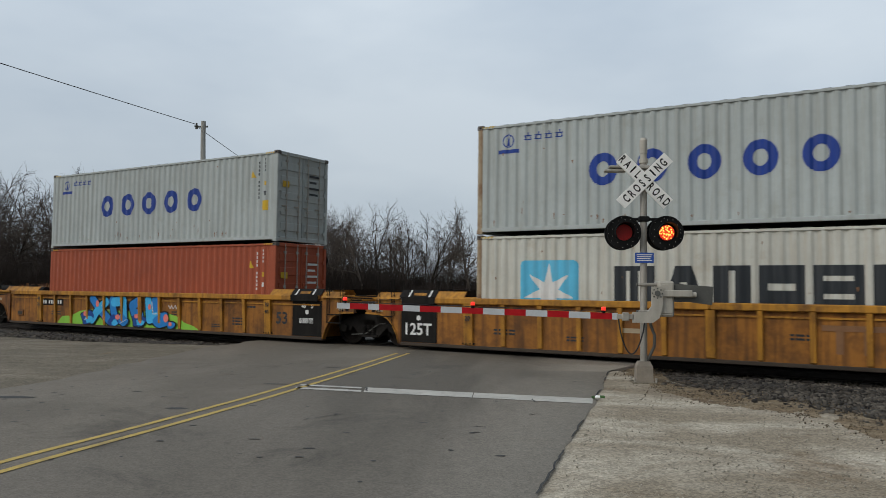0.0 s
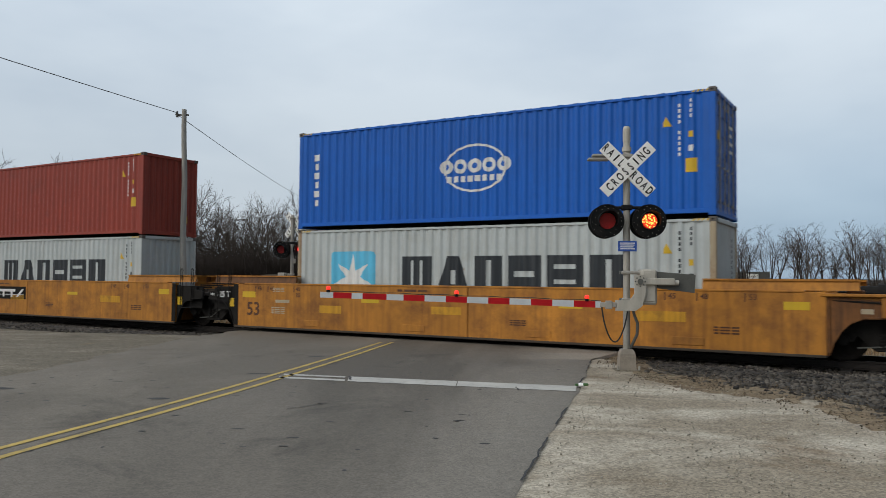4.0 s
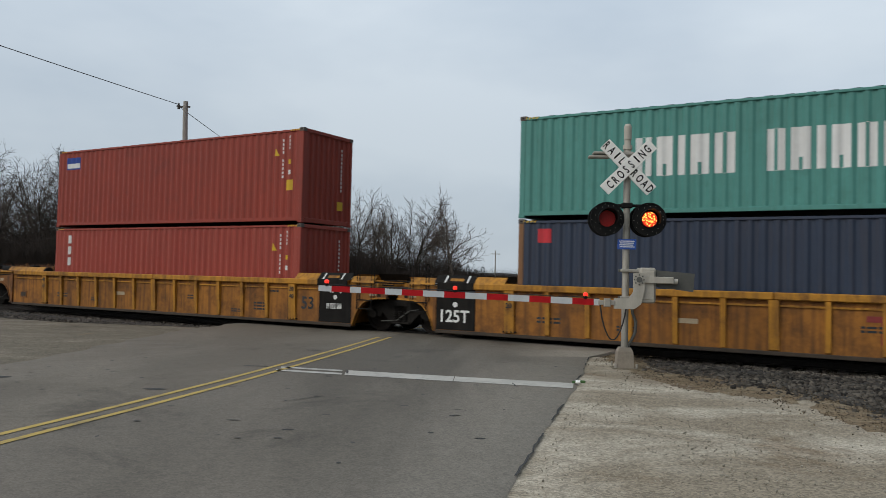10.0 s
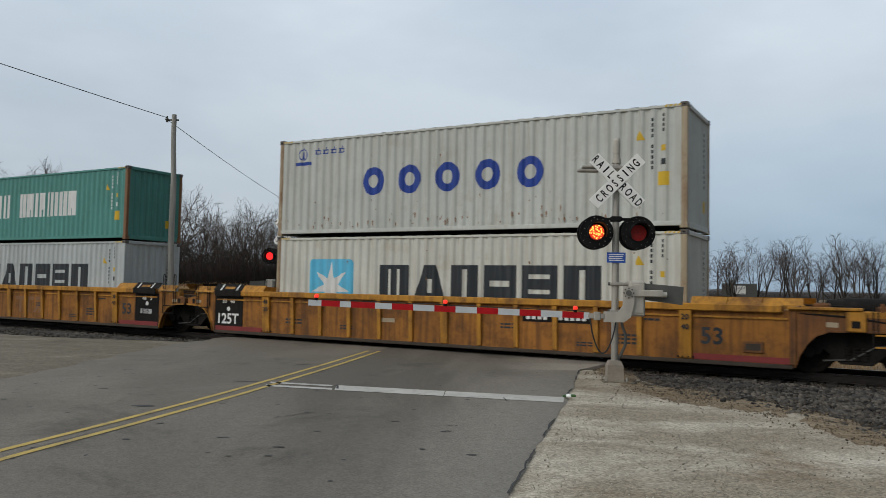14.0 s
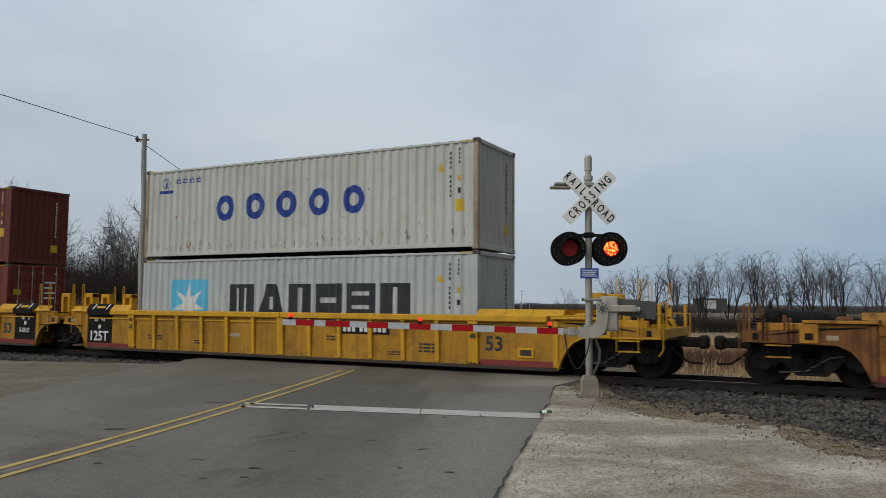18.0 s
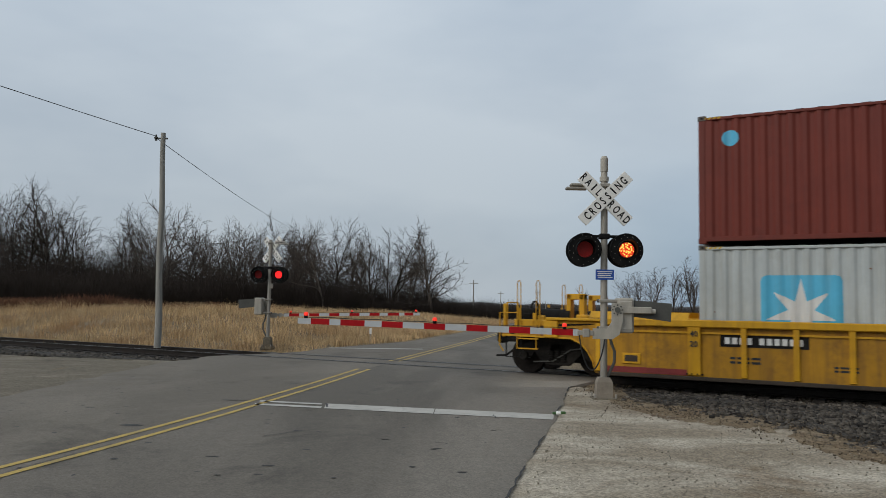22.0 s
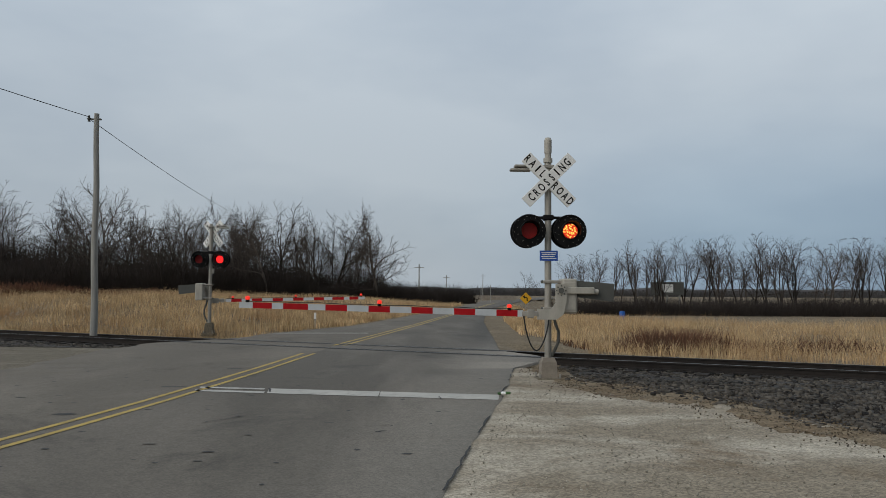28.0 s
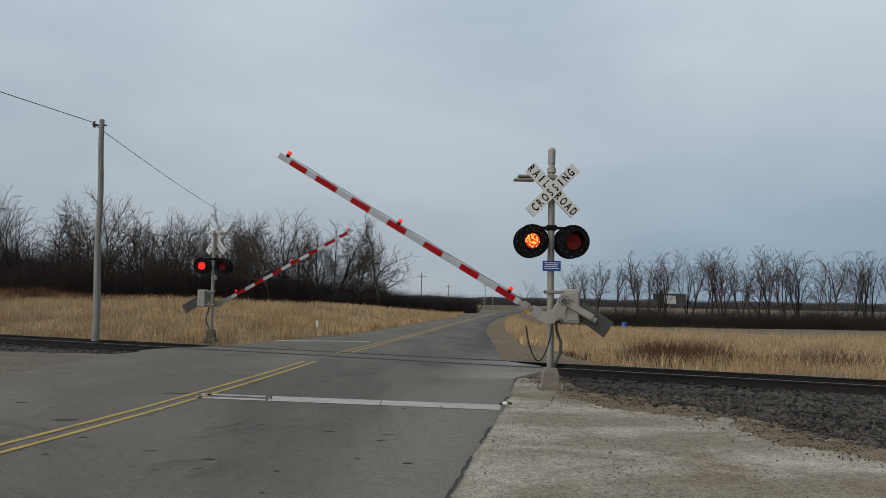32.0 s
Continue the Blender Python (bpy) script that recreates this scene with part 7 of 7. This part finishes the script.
    for kind, *a in marks:
        if kind in ("text", "rib_text"):
            body, size, x, z, m_ = a[:5]
            y = -1.612 if kind == "rib_text" else ym - 0.002 if not (abs(x) > 7.12 and not smooth_side) else -1.518
            font_part("lettering", body, size, x, z, y, m_, w)
        elif kind == "end_text":
            font_part("lettering", *a[:4], -1.524, a[4], w)
        elif kind == "end_bars":
            bars(w, a[0], a[1], -1.524, a[2], a[3], a[4], a[5])
        elif kind == "bars":
            x, z, n_, h, m_, ww = a
            bars(w, x, z, ym - 0.003 if abs(x) < 7.0 or smooth_side else -1.516, n_, h, m_, ww)
        elif kind == "panel":
            x0, x1, z0, z1, m_, lab = a
            y = ym - 0.001 if smooth_side or max(abs(x0), abs(x1)) < 7.1 else -1.5165
            part("panel", Shape().add([(x0, y, z0), (x1, y, z0), (x1, y, z1), (x0, y, z1)], [(0, 1, 2, 3)]), m_, w, lab)
        elif kind == "shape":
            polys, m_, lab = a[:3]
            y = a[3] if len(a) > 3 else ym - 0.002
            if len(polys) < 8:
                for poly in polys:
                    part("marking", Shape().add([(x, y, z) for x, z in poly], [tuple(range(len(poly)))]), m_, w, lab)
            else:
                sh = Shape()
                for i, poly in enumerate(polys):
                    sh.add([(x, y - 0.00004 * i, z) for x, z in poly], [tuple(range(len(poly)))])
                part("marking", sh, m_, w, lab)["kind"] = "stuff"
    return w


# ---------- train make-up, front to rear: centre of each unit along the track at the start ----------
B, Wh = P["logo_black"], P["logo_white"]


def std_marks(lj, rj, red=False, emblem_x=None, reddish=None):
    out = [("text", "53", 0.5, 6.68, 0.72, B)]
    out += [("rib_text", "40", 0.17, 6.13, 0.9, B), ("rib_text", "20", 0.17, 6.13, 1.12, B), ("rib_text", "40", 0.17, -6.13, 1.12, B), ("rib_text", "20", 0.17, -6.13, 0.9, B), ("bars", 4.55, 0.62, 3, 0.05, B, 0.6), ("bars", -5.4, 0.6, 2, 0.05, B, 0.7), ("bars", 1.6, 0.75, 2, 0.045, B, 0.5), ("bars", -3.4, 0.5, 2, 0.04, B, 0.5), ("bars", 5.2, 1.0, 1, 0.05, B, 0.4), ("panel", -2.0, -1.56, 0.68, 0.79, P["logo_faded"], "small pale placard"), ("bars", 3.6, 0.4, 2, 0.035, B, 0.45)]
    if lj:
        out += [("text", "125T", 0.44, -7.71, 0.56, Wh), ("text", "53   48", 0.18, -7.71, 1.1, Wh), ("shape", [oval(-7.71, 0.86, 0.07, 0.07)], Wh, "small round stencil", -1.5165)]
    if rj:
        out += [("text", "48    5", 0.18, 7.71, 1.1, Wh), ("bars", 7.4, 0.72, 5, 0.018, Wh, 0.62), ("shape", [oval(7.71, 0.92, 0.07, 0.07)], Wh, "small round stencil", -1.5165)]
    if red:
        out += [("panel", 6.3, 8.25, 0.2, 0.33, P["red_tape"], "red reflective panel"), ("bars", 6.9, 0.25, 2, 0.02, Wh, 0.5), ("bars", -7.6, 0.25, 2, 0.02, Wh, 0.5), ("panel", -8.25, -6.3, 0.2, 0.33, P["red_tape"], "red reflective panel")]
    if emblem_x is not None:
        out += [("shape", [rect(emblem_x, emblem_x + 1.16, 0.88, 1.0), rect(emblem_x + 0.26, emblem_x + 0.4, 0.42, 0.88), rect(emblem_x + 0.76, emblem_x + 0.9, 0.42, 0.88), [(emblem_x + 1.1, 0.42), (emblem_x + 1.28, 0.42), (emblem_x + 1.58, 0.7), (emblem_x + 1.46, 0.78)], [(emblem_x + 1.4, 0.42), (emblem_x + 1.55, 0.42), (emblem_x + 1.75, 0.66), (emblem_x + 1.66, 0.72)], [(emblem_x + 1.35, 0.84), (emblem_x + 1.75, 1.0), (emblem_x + 1.55, 1.0), (emblem_x + 1.22, 1.0)]], reddish or P["red_tape"], "dark red painted emblem")]
    return out


def plate_marks(x, smooth_=False):
    if smooth_:
        return [("shape", [[(x + 0.2 * i + (0.12 if i > 3 else 0), 0.86), (x + 0.13 + 0.2 * i + (0.12 if i > 3 else 0), 0.86), (x + 0.18 + 0.2 * i + (0.12 if i > 3 else 0), 1.08), (x + 0.05 + 0.2 * i + (0.12 if i > 3 else 0), 1.08)] for i in range(10)], P["logo_white"], "row of white stencilled bars", -1.594)]
    return [("panel", x, x + 1.75, 0.86, 1.12, P["dark"], "black number panel"), ("shape", [rect(x + 0.1 + 0.148 * i + (0.1 if i > 3 else 0), x + 0.2 + 0.148 * i + (0.1 if i > 3 else 0), 0.92, 1.06) for i in range(10)], P["logo_white"], "row of white stencilled bars", -1.511)]


def smooth_marks(lj, rj, tt=None):
    D = P["faded_black"]
    out = [("text", "53", 0.56, -7.5, 0.68, D), ("panel", -3.4, -2.8, 0.95, 1.05, P["warn"], "yellow reflector"), ("panel", 2.5, 3.1, 0.95, 1.05, P["warn"], "yellow reflector"),
           ("panel", -1.1, -0.2, 0.7, 0.9, P["car_yellow_old"], "patch of newer paint"), ("panel", 4.4, 5.5, 0.72, 0.95, P["car_yellow_old"], "patch of newer paint"), ("panel", -4.9, -4.1, 0.62, 0.84, P["car_yellow_old"], "patch of newer paint"),
           ("panel", -7.95, -7.42, 1.02, 1.2, P["warn"], "yellow reflector"), ("panel", 7.5, 8.0, 1.05, 1.22, P["warn"], "yellow reflector"), ("panel", -6.6, -6.05, 0.88, 0.97, P["logo_faded"], "small pale placard"),
           ("bars", -6.75, 0.72, 4, 0.03, P["logo_faded"], 0.6), ("bars", 6.1, 0.62, 3, 0.035, D, 0.6), ("bars", -6.7, 1.3, 3, 0.025, P["logo_faded"], 0.5), ("bars", 1.2, 0.6, 3, 0.03, D, 0.5), ("bars", -2.2, 1.28, 1, 0.06, D, 1.1)]
    for x, body in ((-7.25, "48"), (-6.75, "45"), (-5.72, "40"), (5.2, "45"), (5.9, "48"), (6.9, "53")):
        out += [("text", body, 0.17, x, 1.3, D), ("panel", x - 0.17, x - 0.14, 1.2, 1.38, D, "short black tick")]
    out.append(("text", "20", 0.17, -5.72, 1.12, D))
    if lj:
        out += [("end_text", "125 T", 0.26, -8.85, 1.1, Wh), ("end_bars", -9.42, 1.1, 2, 0.025, Wh, 0.18)]
    if tt is not None:
        out += [("panel", tt, tt + 1.9, 0.72, 1.2, P["dark"], "black emblem panel"), ("shape", [rect(tt + 0.15, tt + 1.2, 1.0, 1.1), rect(tt + 0.35, tt + 0.47, 0.8, 1.0), rect(tt + 0.9, tt + 1.02, 0.8, 1.0), [(tt + 1.25, 0.8), (tt + 1.4, 0.8), (tt + 1.78, 1.1), (tt + 1.62, 1.1)], rect(tt + 0.1, tt + 1.75, 0.88, 0.9)], Wh, "white painted emblem")]
    return out


co, cs, cy = P["car_orange"], P["car_smooth"], P["car_yellow"]
J, C = "joint", "coupler"
ring_mark = lambda: logo_rings(2.896)
star_mark = lambda: logo_star()
white_column = lambda z=2.5: column_marks(-5.25, z, 3, 0.27, 0.3, 0.41, P["logo_white"])
# spray-painted piece: green ground, black outline, blue bubbles, pale gleam, pink dots
def blob(cx, cz, rx, rz, k, n=20):
    return [(cx + rx * (1 + 0.22 * math.sin(3 * a + k)) * math.cos(a), max(0.2, min(1.24, cz + rz * (1 + 0.2 * math.sin(2 * a + 1.7 * k)) * math.sin(a)))) for a in [2 * math.pi * i / n for i in range(n)]]


def thick(pts, wd, dz=0.0):
    """A sprayed stroke of even width through the points."""
    out = []
    for (x0, z0), (x1, z1) in zip(pts, pts[1:]):
        l = math.hypot(x1 - x0, z1 - z0)
        ox, oz = -(z1 - z0) / l * wd, (x1 - x0) / l * wd
        out.append([(x0 - ox, z0 - oz + dz), (x1 - ox, z1 - oz + dz), (x1 + ox, z1 + oz + dz), (x0 + ox, z0 + oz + dz)])
    return out + [oval(x, z + dz, wd, wd, 14) for x, z in pts]


def layer(polys, m_, lab, y):
    return ("shape", polys, m_, lab, y)


STROKES = [[(-2.75, 1.15), (-2.35, 0.8), (-1.75, 0.4)], [(-1.95, 1.05), (-2.45, 0.72), (-2.75, 0.4)], [(-1.6, 1.1), (-1.5, 0.7), (-1.35, 0.42)], [(-1.5, 1.05), (-0.95, 1.1), (-0.9, 0.55)], [(-0.1, 1.1), (-0.45, 0.95), (-0.35, 0.7), (0.0, 0.62), (-0.05, 0.38)], [(0.42, 1.15), (0.5, 0.5), (0.9, 0.6)], [(0.78, 1.15), (0.85, 0.8)]]
BLOBS = [(-3.05, 0.45, 0.36, 0.27, 0.3), (-0.95, 0.42, 0.26, 0.2, 2.0), (-0.1, 0.42, 0.36, 0.24, 1.0), (1.15, 0.48, 0.4, 0.28, 4.0), (-1.5, 0.38, 0.3, 0.2, 3.1), (1.62, 0.32, 0.2, 0.14, 0.8)]
ink = [q for s_ in STROKES for q in thick(s_, 0.215)] + [blob(x, z, rx + 0.05, rz + 0.05, k) for x, z, rx, rz, k in BLOBS]
graf = [layer([[(-5.0, 0.2), (3.0, 0.2), (2.75, 0.32), (2.3, 0.42), (1.9, 0.62), (1.3, 0.75), (-3.0, 0.75), (-3.6, 0.68), (-4.1, 0.5), (-4.7, 0.46)]], P["graf_green"], "green spray paint", -1.5075),
        layer(ink, P["graf_ink"], "black sprayed outline", -1.546),
        layer([q for s_ in STROKES[::2] for q in thick(s_, 0.165)], P["graf_blue"], "blue sprayed strokes", -1.55),
        layer([q for s_ in STROKES[1::2] for q in thick(s_, 0.165)], P["graf_sky"], "sky-blue sprayed strokes", -1.5515),
        layer([blob(x, z, rx, rz, k) for x, z, rx, rz, k in BLOBS[::2]], P["graf_navy"], "deep blue sprayed bubbles", -1.553),
        layer([blob(x, z, rx, rz, k) for x, z, rx, rz, k in BLOBS[1::2]], P["graf_blue"], "blue sprayed bubbles", -1.5545),
        layer([blob(x + 0.1, z - 0.06, rx * 0.6, rz * 0.5, k) for x, z, rx, rz, k in BLOBS[::2]], P["graf_sky"], "sky-blue sprayed gleam", -1.556),
        layer([oval(-3.15, 0.6, 0.13, 0.1), oval(-2.45, 0.98, 0.1, 0.12), oval(-1.25, 0.52, 0.14, 0.09), oval(-0.2, 0.58, 0.12, 0.08), oval(0.02, 0.42, 0.07, 0.09), oval(0.5, 0.92, 0.08, 0.1), oval(1.38, 0.55, 0.13, 0.14), oval(1.6, 0.36, 0.09, 0.07), oval(-2.05, 0.5, 0.08, 0.1)], P["graf_pink"], "pink sprayed dots", -1.5575),
        layer(thick([(-3.2, 0.36), (-2.95, 0.5)], 0.012) + thick([(-1.1, 0.3), (-0.75, 0.44)], 0.012) + thick([(0.62, 1.1), (0.7, 0.68), (1.1, 0.7)], 0.012) + thick([(-2.1, 1.1), (-2.2, 0.9)], 0.012) + thick([(1.5, 1.0), (1.58, 0.88), (1.66, 1.0), (1.74, 0.88), (1.85, 1.0), (1.9, 0.88), (2.05, 1.0)], 0.012), P["logo_white"], "white sprayed gleams", -1.559)]
scrawl = [layer([q for k_ in range(6) for q in thick([(-2.5 + 0.5 * k_, 0.5 + 0.12 * (k_ % 2)), (-2.35 + 0.5 * k_, 1.0 - 0.1 * (k_ % 3)), (-2.12 + 0.5 * k_, 0.95), (-2.2 + 0.5 * k_, 0.6), (-2.45 + 0.5 * k_, 0.72), (-2.05 + 0.5 * k_, 0.42)], 0.018)], P["sign_red"], "dark red sprayed scrawl", -1.512)]
tag_marks = [layer([q for k_ in range(3) for q in thick([(-3.6 + 0.4 * k_, 0.6), (-3.5 + 0.4 * k_, 0.95), (-3.35 + 0.4 * k_, 0.65), (-3.3 + 0.4 * k_, 0.9), (-3.5 + 0.4 * k_, 0.78)], 0.016)], P["graf_ink"], "black sprayed scrawl", -1.512)]

UNITS = [
    # centre, car, (lower box), (upper box)
    (-4.07, ("grimy orange ribbed well car with worn stencils", "rib", co, J, J, std_marks(True, True, emblem_x=2.2, reddish=P["rusty"])), ("weathered cream container with rust streaks", P["cream_worn"], 2.896, star_mark(), P["rusty"], False), ("pale grey container with navy markings", P["pale_grey"], 2.896, ring_mark(), P["rusty"], True)),
    (-23.5, ("grimy orange ribbed well car with blue graffiti", "rib", co, C, J, std_marks(False, True) + plate_marks(-6.4) + graf), ("orange-red container with doors facing forward", P["orange_red"], 2.896, [], None, True), ("pale grey container with navy markings and doors facing forward", P["pale_grey"], 2.896, ring_mark(), None, True)),
    (-46.5, ("dull yellow single well car with scrawled graffiti", "rib", P["car_yellow_old"], C, C, std_marks(False, False, emblem_x=1.8, reddish=P["rusty"]) + plate_marks(-5.4) + tag_marks), ("brick-red container with a small flag emblem", P["bright_red"], 2.896, flag_logo(-5.5, 2.4), None, True), ("long dark red container numbered 45", P["red"], 2.896, "45", None, True)),
    (-69.67, ("amber smooth-sided well car with paint patches", "smooth", cs, J, C, smooth_marks(True, False)), ("light grey container with a star emblem", P["light_grey"], 2.896, star_mark(), P["rusty"], False), ("bright blue container with a white globe emblem", P["blue"], 2.896, logo_globe(-0.05, 1.46), None, True)),
    (-88.98, ("amber smooth-sided well car with a black emblem panel", "smooth", cs, J, J, smooth_marks(True, True, -2.0)), ("light grey container with a star emblem", P["light_grey"], 2.896, star_mark(), None, False), ("brick-red container with a small flag emblem", P["bright_red"], 2.896, flag_logo(-5.4, 2.45), None, False)),
    (-108.17, ("amber smooth-sided well car with a white number row", "smooth", cs, C, J, smooth_marks(False, True) + plate_marks(-4.85, True)), ("light grey container with a star emblem and doors facing forward", P["light_grey"], 2.896, star_mark(), None, True), ("dark red container with a white column of marks", P["dark_red"], 2.896, white_column(2.35), None, False)),
    (-131.3, ("orange ribbed well car with a black number panel", "rib", co, J, C, std_marks(True, False) + plate_marks(1.0)), ("weathered cream container with rusty posts", P["cream_worn"], 2.896, star_mark(), P["rusty"], False), ("pale grey container with navy markings", P["pale_grey"], 2.896, ring_mark(), None, False)),
    (-150.62, ("orange ribbed well car with a dark red emblem", "rib", co, J, J, std_marks(True, True, emblem_x=1.7)), ("dark slate container with a red emblem", P["slate"], 2.896, [("emblem", [rect(-5.55, -5.2, 2.3, 2.65)], P["sign_red"], "small red emblem")], P["rusty"], False), ("sea-green container with tall white markings", P["green"], 2.591, logo_green(2.591), None, False)),
    (-170.0, ("orange ribbed well car with worn stencils", "rib", co, C, J, std_marks(False, True)), ("red container with a white column of marks", P["faded_red"], 2.896, white_column(2.3), None, False), ("red container with a small framed emblem", P["bright_red"], 2.896, [("emblem", [rect(-5.6, -4.8, 2.15, 2.6)], P["logo_navy"], "small navy emblem"), ("star", [rect(-5.55, -4.85, 2.2, 2.38)], P["logo_white"], "white emblem strip")], None, False)),
    (-193.02, ("orange single well car with a black number panel", "rib", co, C, C, std_marks(False, False, emblem_x=3.2, reddish=P["logo_faded"]) + plate_marks(-6.2)), ("navy container with faded paint", P["navy"], 2.896, [], P["rusty"], False), ("navy container with white markings", P["navy"], 2.896, [("lettering", block_marks(-5.7, [0.38, 0.38, 0.42, 0.42, 0.42, 0.34], 0.06, 1.85, 2.13, 0.08), P["logo_white"], "row of white painted shapes"), ("emblem", [oval(-5.3, 2.4, 0.34, 0.12), [(-5.3, 2.44), (-4.95, 2.4), (-4.9, 2.62), (-5.05, 2.7)]], P["logo_white"], "white emblem")], None, False)),
    (-216.1, ("orange ribbed well car with red reflective panels", "rib", co, J, C, std_marks(True, False, red=True) + plate_marks(2.2)), ("weathered cream container with a star emblem", P["cream_worn"], 2.896, star_mark(), P["rusty"], False), ("weathered pale container with navy markings", P["pale_worn"], 2.896, ring_mark(), P["rusty"], False)),
    (-235.25, ("orange ribbed well car with red reflective panels", "rib", co, J, J, std_marks(True, True, red=True, emblem_x=0.3, reddish=P["rusty"])), ("light grey container with a star emblem", P["light_grey"], 2.896, star_mark(), None, False), ("sea-green container with tall white markings", P["green"], 2.591, logo_green(2.591), P["rusty"], False)),
    (-254.35, ("orange ribbed well car with a faint graffiti scrawl", "rib", co, C, J, std_marks(False, True, red=True) + plate_marks(-6.2) + scrawl), ("bright blue container with a white globe emblem", P["blue"], 2.896, logo_globe(0.07, 1.7), None, False), ("brick-red container with doors facing forward", P["bright_red"], 2.896, flag_logo(-5.4, 2.45), None, True)),
    (-277.55, ("clean yellow ribbed well car with red reflective panels", "rib", cy, J, C, std_marks(True, False, red=True) + plate_marks(1.9)), ("light grey container with a star emblem", P["light_grey"], 2.896, star_mark(), None, False), ("weathered pale container with navy markings", P["pale_worn"], 2.896, ring_mark(), P["rusty"], False)),
    (-296.9, ("clean yellow ribbed well car with a dark red emblem", "rib", cy, J, J, std_marks(True, True, red=True, emblem_x=-0.2)), ("dark red container with a round blue emblem and doors forward", P["red"], 2.896, dot_logo(-5.4, 2.3), None, True), ("dark red container with a white column of marks", P["dark_red"], 2.896, column_marks(-5.05, 2.1, 3, 0.34, 0.46, 0.66, P["logo_white"]), None, False)),
    (-316.28, ("clean yellow ribbed well car at the tail of the train", "rib", cy, C, J, std_marks(False, True, red=True) + plate_marks(-5.6)), ("light grey container with a star emblem and doors forward", P["light_grey"], 2.896, star_mark(), None, True), ("dark red container with a round blue emblem", P["red"], 2.896, dot_logo(-5.4, 2.35), None, False)),
]

TRAIN = []
for s0, car, low, up in UNITS:
    w = well_car(*car)
    TRAIN.append((w, s0, RAIL_Z))
    box_ = container(low[0], low[1], low[2], 12.192, low[5], low[3], low[4], codes=P["logo_black"] if low[1] in (P["light_grey"], P["cream_worn"]) else P["logo_white"])
    TRAIN.append((box_, s0, RAIL_Z + 0.185))
    long_box = up[3] == "45"
    logo_ = white_column(2.45) if long_box else up[3]
    box_ = container(up[0], up[1], up[2], 13.716 if long_box else 12.192, up[5], logo_, up[4], caution=True, codes=P["logo_black"] if up[1] in (P["pale_grey"], P["pale_worn"]) else P["logo_white"])
    if long_box:
        font_part("lettering", "45", 0.56, 6.26, 1.95, -1.226, P["logo_white"], box_)
    TRAIN.append((box_, s0, RAIL_Z + 0.185 + 2.896 + 0.028))


# ---------- movement ----------
def travelled(t):
    return 15.1 * t - 0.0275 * t * t


ARM_ANGLES = [(0, 0), (29.6, 0), (29.7, 0.9), (29.9, 3.4), (30.1, 5.6), (30.3, 7.9), (30.5, 10.5), (30.7, 13.4), (31, 17.0), (31.5, 22.9), (32, 28.9)]
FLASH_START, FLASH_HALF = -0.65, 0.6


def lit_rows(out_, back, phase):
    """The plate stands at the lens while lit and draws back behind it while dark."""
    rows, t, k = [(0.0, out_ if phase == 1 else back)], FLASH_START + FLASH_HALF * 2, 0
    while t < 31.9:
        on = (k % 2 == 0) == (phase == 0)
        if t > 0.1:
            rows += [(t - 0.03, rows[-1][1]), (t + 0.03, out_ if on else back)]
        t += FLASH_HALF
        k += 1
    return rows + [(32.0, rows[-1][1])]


def motions():
    for ob, s0, z in TRAIN:
        walk(ob, [(t, Matrix.Translation(track(s0 + travelled(t), 0, z)) @ TURN) for t in (0, 4, 8, 12, 16, 20, 24, 28, 32)])
    start = {ob: s0 for ob, s0, z in TRAIN}
    for wheel, car, x, r in WHEELS:
        # turned while the wheel is near the crossing
        near = [k / FPS for k in range(1, int(32 * FPS)) if -40 < start[car] + x + travelled(k / FPS) < 14]
        near = near or [0.5]
        times = [0.0] + near + [32.0]
        roll = [travelled(min(max(t, near[0]), near[-1])) / r for t in times]
        walk(wheel, [(t, pose(x, 0, r, 0, math.degrees(a), 0)) for t, a in zip(times, roll)])
    for arm in ARMS:
        x, y, z = arm.location
        walk(arm, [(t, pose(x, y, z, 0, a, 0)) for t, a in ARM_ANGLES])
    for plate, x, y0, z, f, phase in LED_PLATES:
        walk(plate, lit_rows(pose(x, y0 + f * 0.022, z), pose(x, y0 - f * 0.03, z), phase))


motions()
